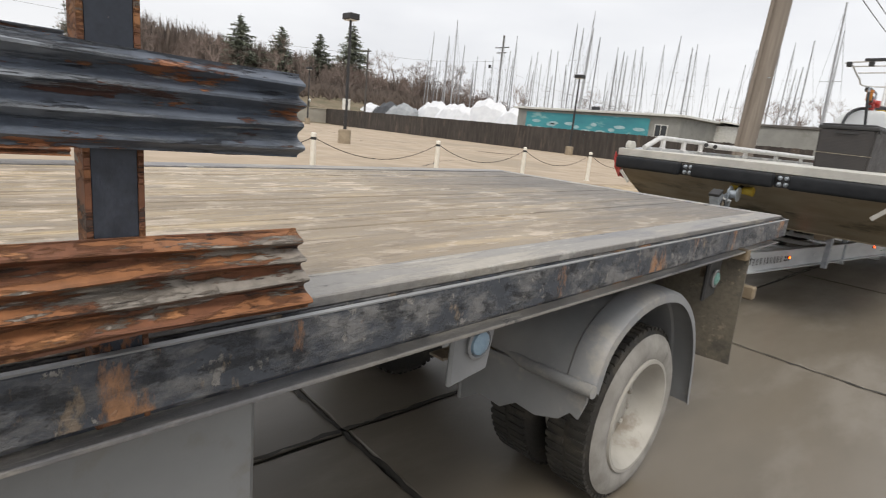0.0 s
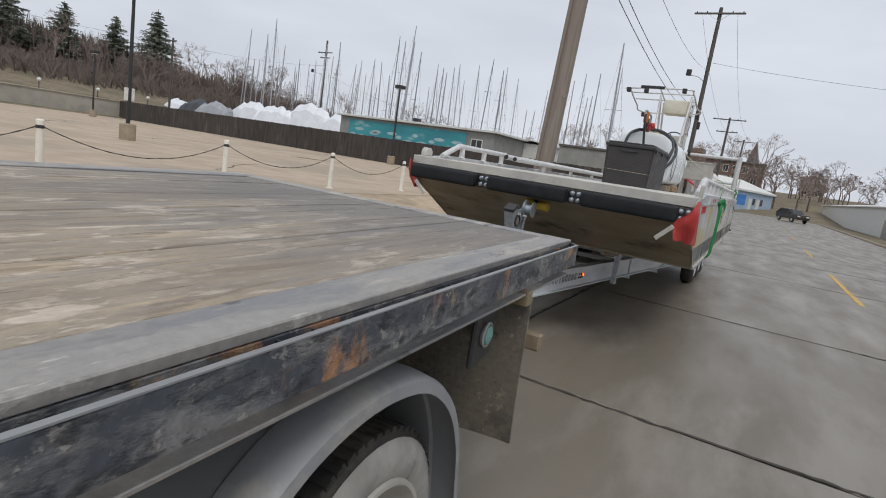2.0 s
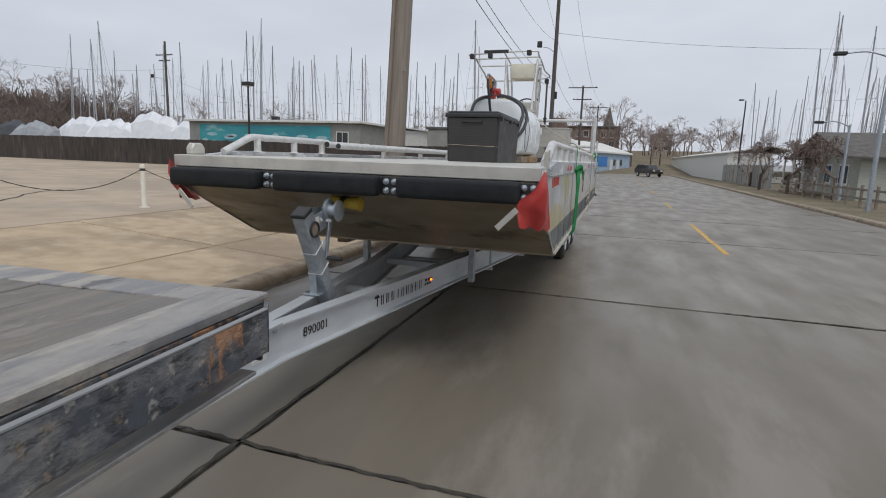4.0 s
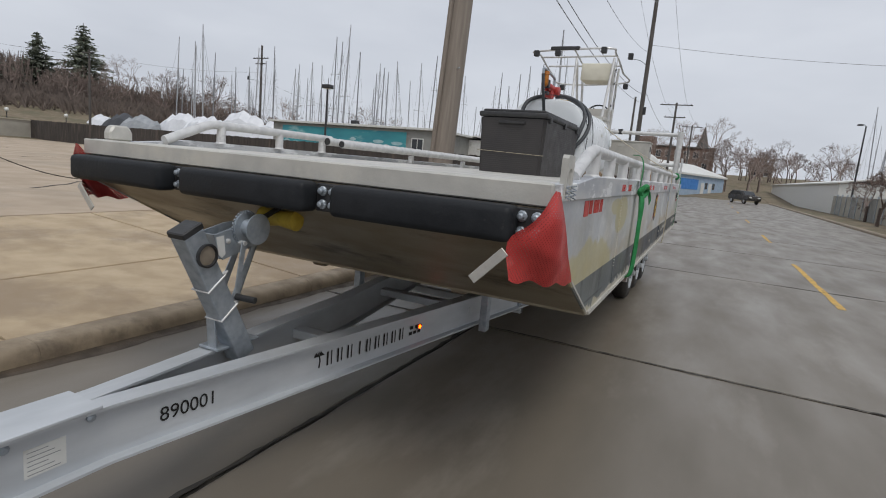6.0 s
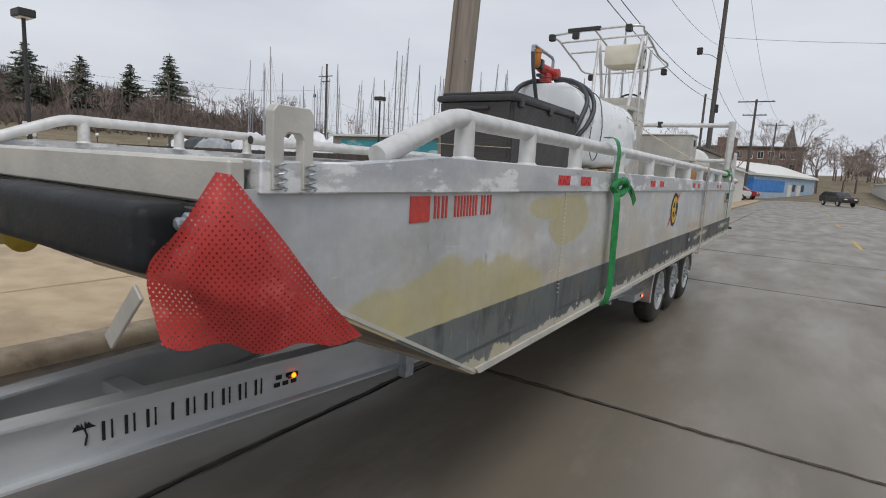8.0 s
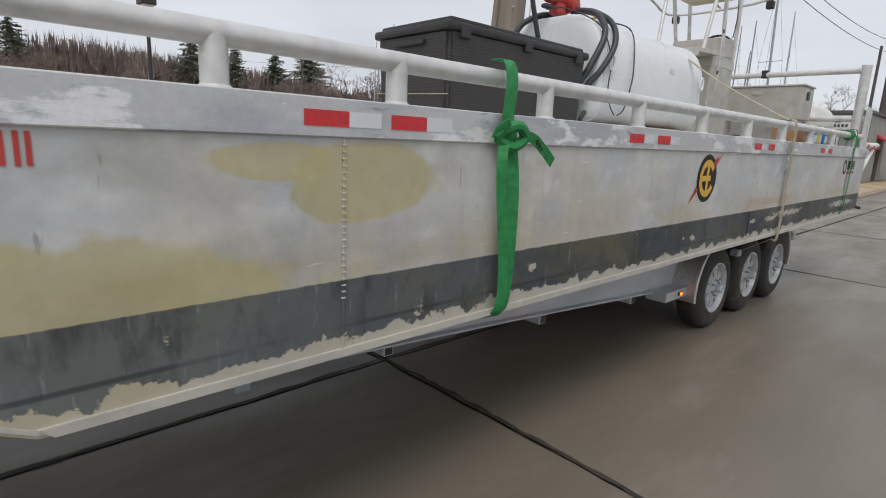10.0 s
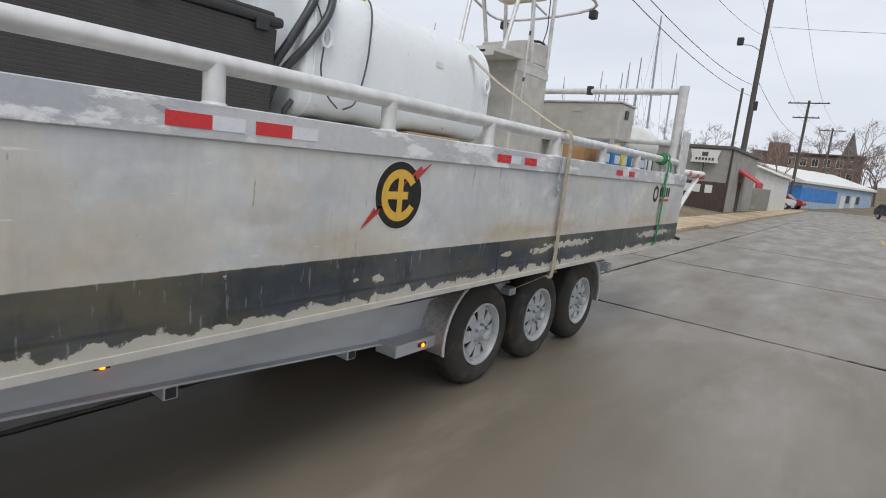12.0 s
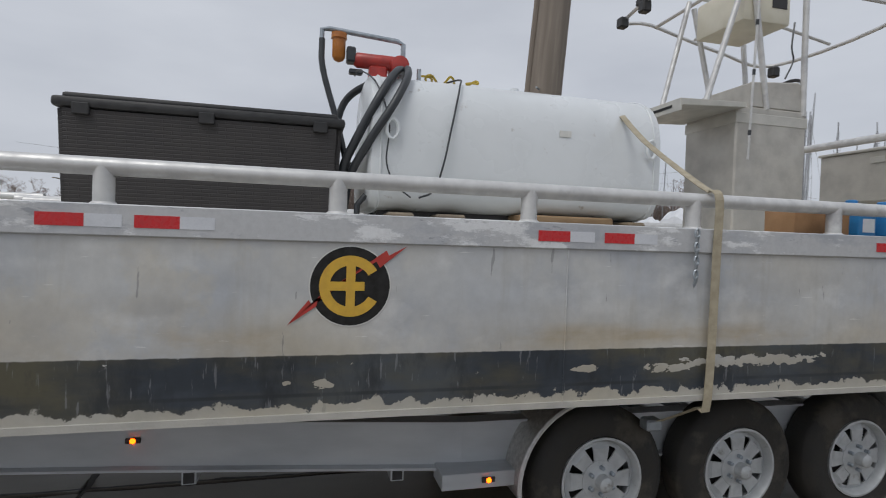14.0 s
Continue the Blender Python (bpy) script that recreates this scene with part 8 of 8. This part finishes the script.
def buildings():
    h = thing("boathouse", "low grey boathouse with a teal mural along its wall", "building")
    part("wall", box(-37.8, -20.3, 38, 47, 0.3, 4.25, 0.02), M_WALLGREY, h)
    part("mural_panel", box(-36.6, -23.0, 37.95, 37.996, 1.2, 4.0, 0), M_MURAL, h, "teal painted mural")
    for k in range(20):
        xx = -36 + k * 0.63 + 0.2 * math.sin(k * 2.1)
        zz = 2.6 + 0.55 * math.sin(k * 1.7)
        part("mural_shape", prism([(xx + 0.42 * math.cos(a * 0.7) * (1.4 if k % 3 else 0.8), zz + 0.16 * math.sin(a * 0.7)) for a in range(9)], 37.94, 37.949, "y"), mat("mural_pale", (0.42, 0.58, 0.6), (0.3, 0.48, 0.52), 2, 0.7) if k == 0 else bpy.data.materials["mural_pale"], h)
    part("roof", box(-38.2, -19.9, 37.7, 47.3, 4.25, 4.45, 0.02), M_WHITE, h)
    part("vent", box(-31, -30.4, 41, 41.6, 4.45, 5.0, 0.02), M_POLE_BLK, h)
    window(h, -22.4, -21.4, 2.6, 3.5, "y", 38)
    w = thing("storage_shed", "long white storage shed beyond the fence", "building")
    part("wall", box(-23.2, -16.1, 45, 52, 0.3, 4.1, 0.02), M_WHITE, w)
    part("roof", gable(-23.2, -16.1, 45, 52, 4.05, 4.5, "y"), M_WHITE, w)
    d = thing("storage_shed", "plain dark grey shed beside the yard", "building")
    part("wall", box(-15.8, -11.5, 45, 51, 0.3, 4.2, 0.02), M_WALLGREY, d)
    part("roof", box(-16, -11.3, 44.8, 51.2, 4.2, 4.4, 0.02), M_ROOF, d)
    # buff classical hall on the far side of the lot
    c = thing("classical_hall", "large buff stone hall with arched windows above the lot", "building")
    part("wall", box(-112, -85, -28.5, -9, 2.0, 16.5, 0.05), M_STONE, c)
    part("wing", box(-112, -86.5, -9, -2.0, 2.0, 12.6, 0.05), M_STONEGREY, c, "plain rendered wing")
    part("cornice", box(-112.5, -84.3, -29, -8.5, 14.6, 15.2, 0.05), M_STONE, c)
    part("string_course", box(-112.3, -84.6, -28.8, -8.7, 7.4, 7.8, 0.04), M_STONE, c)
    part("parapet", box(-112, -84.8, -28.5, -9, 16.5, 17.3, 0.04), M_ROOF, c)
    for k in range(4):
        y = -12 - k * 4.4
        arch = [(y - 1.1, 9.2), (y + 1.1, 9.2), (y + 1.1, 11.3)] + [(y + 1.1 * math.cos(radians(a)), 11.3 + 1.1 * math.sin(radians(a))) for a in range(15, 180, 15)] + [(y - 1.1, 11.3)]
        wn2 = part("arched_window", prism(arch, -85.02, -84.9, "x"), M_STONEGREY, c)
        inn = [(y + (p[0] - y) * 0.82, 10.6 + (p[1] - 10.6) * 0.86) for p in arch]
        part("pane", prism(inn, -84.9, -84.87, "x"), M_GLASS, wn2)
        for o in (-0.9, 0.9):
            window(c, y + o - 0.4, y + o + 0.4, 4.4, 6.6, "X", -85)
    # house pushed outward and shifted to fit the camera's view
    hs = thing("gabled_house", "buff gabled house on the bank above the lot", "house", FAR_FROM_VIEW @ Matrix.Translation((0, 4.6, -0.3)))
    part("wall", box(-113, -105, 22, 30, 4.5, 9.8, 0.03), M_STONE, hs)
    part("gable_end", prism([(22, 9.8), (30, 9.8), (26, 13.0)], -113, -105, "x"), M_STONE, hs)
    part("roof", gable(-113, -104.8, 22, 30, 9.8, 13.3, "x"), M_ROOF, hs)
    for y in (23.4, 25.4, 27.4):
        window(hs, y, y + 0.8, 6.4, 8.2, "X", -105)
    part("porch", box(-105, -103, 22, 31.5, 4.5, 7.2, 0.03), M_BROWN, hs)
    # retaining wall along the bank with planters
    rw = part("retaining_wall", prism([(-68.2, -40), (-67.6, -40), (-65.2, 31), (-65.8, 31)], 0.3, 2.3, "z"), M_STONEGREY)
    tagged(rw, "low grey retaining wall along the lot's far edge", "wall", kind="structure")
    cp = part("wall_coping", prism([(-68.3, -40), (-67.5, -40), (-65.1, 31), (-65.9, 31)], 2.3, 2.42, "z"), M_STONE)
    tagged(cp, "pale stone coping on the retaining wall", "coping", kind="structure")
    for k in range(9):
        y = -6 + k * 6.3
        gl = thing("globe_lamp", "small white globe lamp on the bank", "lamp", pose(-71.5, y, 2.3), "bank globe lamps")
        part("stem", tube([(0, 0, -0.6), (0, 0, 0.9)], 0.05, 8), M_POLE_BLK, gl)
        b = bmesh.new()
        bmesh.ops.create_icosphere(b, subdivisions=2, radius=0.24, matrix=Matrix.Translation((0, 0, 1.1)))
        part("globe", b, M_WHITE, gl, smooth=True)
    # shops at the near kerb further on
    g = thing("cafe_building", "grey painted block building with a white sign", "building")
    part("wall", box(-15, -5.1, 40, 50, 0.1, 4.0, 0.02), M_WALLGREY, g)
    part("parapet", box(-15.1, -5.0, 39.9, 50.1, 4.0, 4.2, 0.02), M_ROOF, g)
    part("boarded_front", box(-14.9, -5.18, 39.92, 40.0, 0.12, 1.95, 0.005), M_BROWN, g, "dark brown boarded front")
    for x in (-7.6, -7.0, -6.3):
        part("notice", box(x, x + 0.42, 39.9, 39.918, 1.25, 1.75, 0.002), M_WHITE, g)
    sg = part("sign", prism([(-7.4, 3.1), (-5.75, 3.1), (-5.85, 3.4), (-5.7, 3.9), (-7.45, 3.9), (-7.3, 3.4)], 39.7, 39.76, "y"), M_WHITE, g, "white sign with dark print")
    for k in range(6):
        part("sign_bar", box(-7.1 + k * 0.19, -6.98 + k * 0.19, 39.685, 39.699, 3.24, 3.4, 0), M_TARP, sg)
    part("sign_emblem", box(-6.75, -6.4, 39.685, 39.699, 3.5, 3.75, 0), M_TARP, sg)
    part("sign_bracket", tube([(-6.6, 39.9, 2.4), (-6.6, 39.8, 3.1)], 0.03, 6), M_POLE_BLK, g)
    part("corner_trim", box(-5.16, -5.04, 39.95, 40.1, 0.1, 4.0, 0.005), M_BROWN, g)
    part("awning", prism([(-5.1, 2.95), (-3.9, 2.2), (-3.9, 1.85), (-4.0, 1.85), (-4.0, 2.15), (-5.1, 2.8)], 43, 45.6, "y"), M_REDCLOTH, g, "bright red canvas awning")
    part("side_door", box(-5.1, -5.06, 43.6, 44.6, 0.1, 2.1, 0.005), M_BROWN, g)
    s = thing("gabled_shop", "white gabled shop with a grey roller door", "building")
    part("wall", box(-15, -4.4, 55, 66, 0.1, 3.2, 0.02), M_WHITE, s)
    part("gable_end", prism([(-15, 3.2), (-4.4, 3.2), (-9.7, 5.0)], 55, 66, "y"), M_WHITE, s)
    part("roof", gable(-15, -4.4, 55, 66, 3.2, 5.15, "y"), M_WHITE, s)
    part("lower_wall", box(-14.9, -4.5, 54.93, 54.995, 0.1, 1.9, 0.004), M_WALLGREY, s)
    part("roller_door", box(-8.5, -5.4, 54.88, 54.928, 0.1, 1.85, 0.004), M_STONEGREY, s)
    u = thing("blue_workshop", "pale blue workshop with a white roof and bright blue panel", "building", pose(-5.0, 88, 0.1, 0, 0, -17))
    part("wall", box(-12, 0, 0, 26, 0, 3.3, 0.02), M_BLUEWALL, u)
    part("roof", prism([(-12.4, 4.8), (-6, 5.6), (0.4, 3.6), (0.4, 3.3), (-12.4, 3.3)], -0.4, 26.4, "y"), M_WHITE, u)
    part("blue_panel", box(-7, 0.03, -0.06, -0.01, 1.0, 2.9, 0.004), M_BLUESTRONG, u)
    part("blue_panel", box(0.01, 0.05, 0, 12, 1.0, 2.7, 0.004), M_BLUESTRONG, u)
    for y in (13.5, 17.5):
        part("door", box(0.01, 0.05, y, y + 1.6, 0.0, 2.2, 0.004), M_WHITE, u)
        part("window", box(0.01, 0.05, y + 2.1, y + 3.3, 1.2, 2.3, 0.004), M_GLASS, u)
    part("notice", box(-4, -2.2, -0.09, -0.062, 1.9, 2.5, 0.004), M_WHITE, u)
    b = thing("brick_school", "long dull red brick building on the hill", "building", pose(-22, 158, 5.0))
    part("wall", box(0, 22, 0, 10, -2, 6.5, 0.05), M_BRICK, b)
    part("tower", box(3, 7, -0.6, 6, -2, 9.0, 0.05), M_BRICK, b)
    part("roof", box(-0.4, 22.4, -0.4, 10.4, 6.5, 6.9, 0.05), M_ROOF, b)
    for k in range(9):
        window(b, 0.7 + k * 2.35, 1.9 + k * 2.35, 1.0, 2.7, "y", 0)
        window(b, 0.7 + k * 2.35, 1.9 + k * 2.35, 3.9, 5.6, "y", 0)
    ch = thing("church_spire", "dark pointed church spire on the far hill", "church", pose(-3.9, 198, 6))
    part("tower", box(-2, 2, -2, 2, -2, 7, 0.05), M_BRICK, ch)
    part("spire", lathe([(2.3, 7), (0.1, 15)], 8), M_ROOF, ch)
    for x, y, wd, hh in ((13.5, 190, 6, 2.6),):
        e = thing("hill_house", "plain brick house among trees on the hill", "house", pose(x, y, 5.0), "hill houses")
        part("wall", box(-wd / 2, wd / 2, 0, 7, -2, hh, 0.03), M_BRICK, e)
        part("roof", gable(-wd / 2, wd / 2, 0, 7, hh, hh + 2.4, "x"), M_ROOF, e)
        for k in (-2.5, 0.8):
            window(e, k, k + 1.2, 1.5, 3.2, "y", 0)
    # right-hand side: long white shed, grey fence, small house
    ws = thing("boat_shed", "long low white boat shed beside the road", "building")
    part("wall", box(11.8, 20, 63, 128, 0.1, 3.3, 0.02), M_WHITE, ws)
    part("roof", gable(11.8, 20, 63, 128, 3.3, 4.1, "y"), M_WHITE, ws)
    sf = thing("sheet_fence", "grey sheet-metal fence along the verge", "fence", kind="structure")
    y = 44.0
    while y < 62.5:
        part("panel", box(11.75, 11.8, y + 0.02, y + 2.0, 0.1, 1.95, 0.004), M_STONEGREY if int(y) % 3 else M_WALLGREY, sf)
        part("post", box(11.7, 11.84, y - 0.05, y + 0.05, 0.1, 2.1, 0.004), M_GALV, sf)
        y += 2.05
    n = thing("cottage", "small pale cottage with a low gabled roof and porch", "house")
    part("wall", box(13.0, 21, 31.5, 41, 0.1, 2.5, 0.02), M_SIDING, n)
    part("gable_end", prism([(31.5, 2.5), (41, 2.5), (36.2, 3.9)], 13.0, 21, "x"), M_SIDING, n)
    part("roof", gable(12.6, 21, 31.5, 41, 2.5, 4.05, "x", 0.5), M_ROOF, n)
    window(n, 33.0, 34.2, 1.0, 2.0, "x", 13.0)
    window(n, 35.6, 36.6, 1.0, 2.0, "x", 13.0)
    window(n, 14.5, 15.6, 1.0, 2.0, "y", 31.5)
    window(n, 17.5, 18.6, 1.0, 2.0, "y", 31.5)
    part("door", box(12.95, 13.0, 37.6, 38.6, 0.15, 2.15, 0.005), M_WHITE, n)
    part("porch_roof", box(11.7, 13.0, 36.6, 41, 2.4, 2.52, 0.01), M_ROOF, n)
    for y in (36.7, 38.8, 40.9):
        part("porch_post", box(11.75, 11.85, y - 0.05, y + 0.05, 0.1, 2.4, 0.005), M_WHITE, n)
    part("porch_floor", box(11.6, 13.0, 36.5, 41, 0.1, 0.3, 0.01), M_CONC, n)
    fr = thing("rail_fence", "low weathered rail fence beside the cottage", "fence", kind="structure")
    for k in range(12):
        y = 19 + k * 1.6
        part("post", box(11.0, 11.1, y - 0.05, y + 0.05, 0.1, 1.1, 0.004), M_POLEWOOD, fr)
        part("rail", box(11.03, 11.07, y, y + 1.6, 0.85, 0.95, 0.003), M_POLEWOOD, fr)
        part("rail", box(11.03, 11.07, y, y + 1.6, 0.45, 0.55, 0.003), M_POLEWOOD, fr)


def road_lamp(x, y, h, reach, label, group):
    l = thing("street_lamp", label, "street lamp", Matrix.Translation((x, y, 0.12)), group)
    part("pole", tube([(0, 0, -0.1), (0, 0, h)], [0.1, 0.06], 10), M_GALV if reach > 1 else M_POLE_BLK, l, smooth=True)
    part("arm", tube(curve([(0, 0, h - 0.1), (-reach * 0.5, 0, h + 0.15), (-reach, 0, h + 0.1)], 5), 0.035, 8), M_GALV, l, smooth=True)
    part("head", box(-reach - 0.35, -reach + 0.1, -0.12, 0.12, h + 0.03, h + 0.17, 0.03), M_POLE_BLK, l)


buildings()
road_lamp(10.1, 22.0, 6.0, 1.6, "grey street lamp with a bent arm on the verge", "road lamps")
road_lamp(12.2, 59, 8.2, 0.3, "tall dark flood lamp post beside the shed", "road lamps")
road_lamp(11.9, 30.5, 4.0, 1.3, "thin dark lamp post near the cottage", "road lamps")


def parked_car(m, paint, label):
    c = thing("parked_car", label, "car", m, "parked cars")
    prof = [(-2.25, 0.45), (-2.3, 0.85), (-2.2, 1.05), (-1.2, 1.1), (-0.55, 1.62), (1.7, 1.68), (2.15, 1.1), (2.3, 0.95), (2.3, 0.45)]
    b = prism(prof, -0.88, 0.88, "x")
    for v in b.verts:
        if v.co.z > 1.3:
            v.co.x *= 0.8
    bmesh.ops.bevel(b, geom=b.edges[:], offset=0.06, segments=2, affect="EDGES")
    part("body", b, paint, c, smooth=True)
    for s in (-1, 1):
        part("side_window", prism([(-0.95, 1.14), (-0.5, 1.52), (1.55, 1.56), (1.85, 1.14)], s * 0.86, s * 0.78, "x"), M_GLASS, c)
        for y in (-1.45, 1.4):
            w = part("wheel", lathe([(0.05, -0.1), (0.3, -0.1), (0.35, -0.06), (0.35, 0.06), (0.3, 0.1), (0.05, 0.1)], 20, Matrix.Translation((s * 0.8, y, 0.35)) @ ALONG_X), M_TYRE, c, smooth=True)
            part("rim", lathe([(0.03, 0.0), (0.2, 0.0), (0.2, 0.105), (0.03, 0.11)], 14, Matrix.Translation((s * 0.8, y, 0.35)) @ (ALONG_X if s > 0 else Matrix.Rotation(radians(-90), 4, "Y"))), M_RIM, w)
        part("headlight", box(s * 0.55 - 0.18, s * 0.55 + 0.18, -2.31, -2.24, 0.78, 0.92, 0.02), M_WHITE, c)
    part("windscreen", prism([(-1.18, 1.13), (-0.58, 1.58), (-0.6, 1.6), (-1.22, 1.15)], -0.66, 0.66, "x"), M_GLASS, c)
    part("rear_window", prism([(1.76, 1.6), (2.1, 1.15), (2.13, 1.16), (1.79, 1.62)], -0.62, 0.62, "x"), M_GLASS, c)


parked_car(pose(4.6, 78, 0.01, 0, 0, 28), mat("dark_car_paint", (0.03, 0.026, 0.024), (0.045, 0.04, 0.036), 4, 0.3, bump=0), "dark sport utility car parked beside the kerb")
parked_car(pose(-6.1, 69.5, 0.13, 0, 0, 90), mat("white_car_paint", (0.62, 0.63, 0.65), (0.55, 0.56, 0.58), 4, 0.3, bump=0), "white car parked beside the white shop")
parked_car(pose(-5.6, 74.5, 0.13, 0, 0, 80), mat("red_car_paint", (0.3, 0.03, 0.03), (0.25, 0.025, 0.025), 4, 0.3, bump=0), "red car parked near the blue workshop")
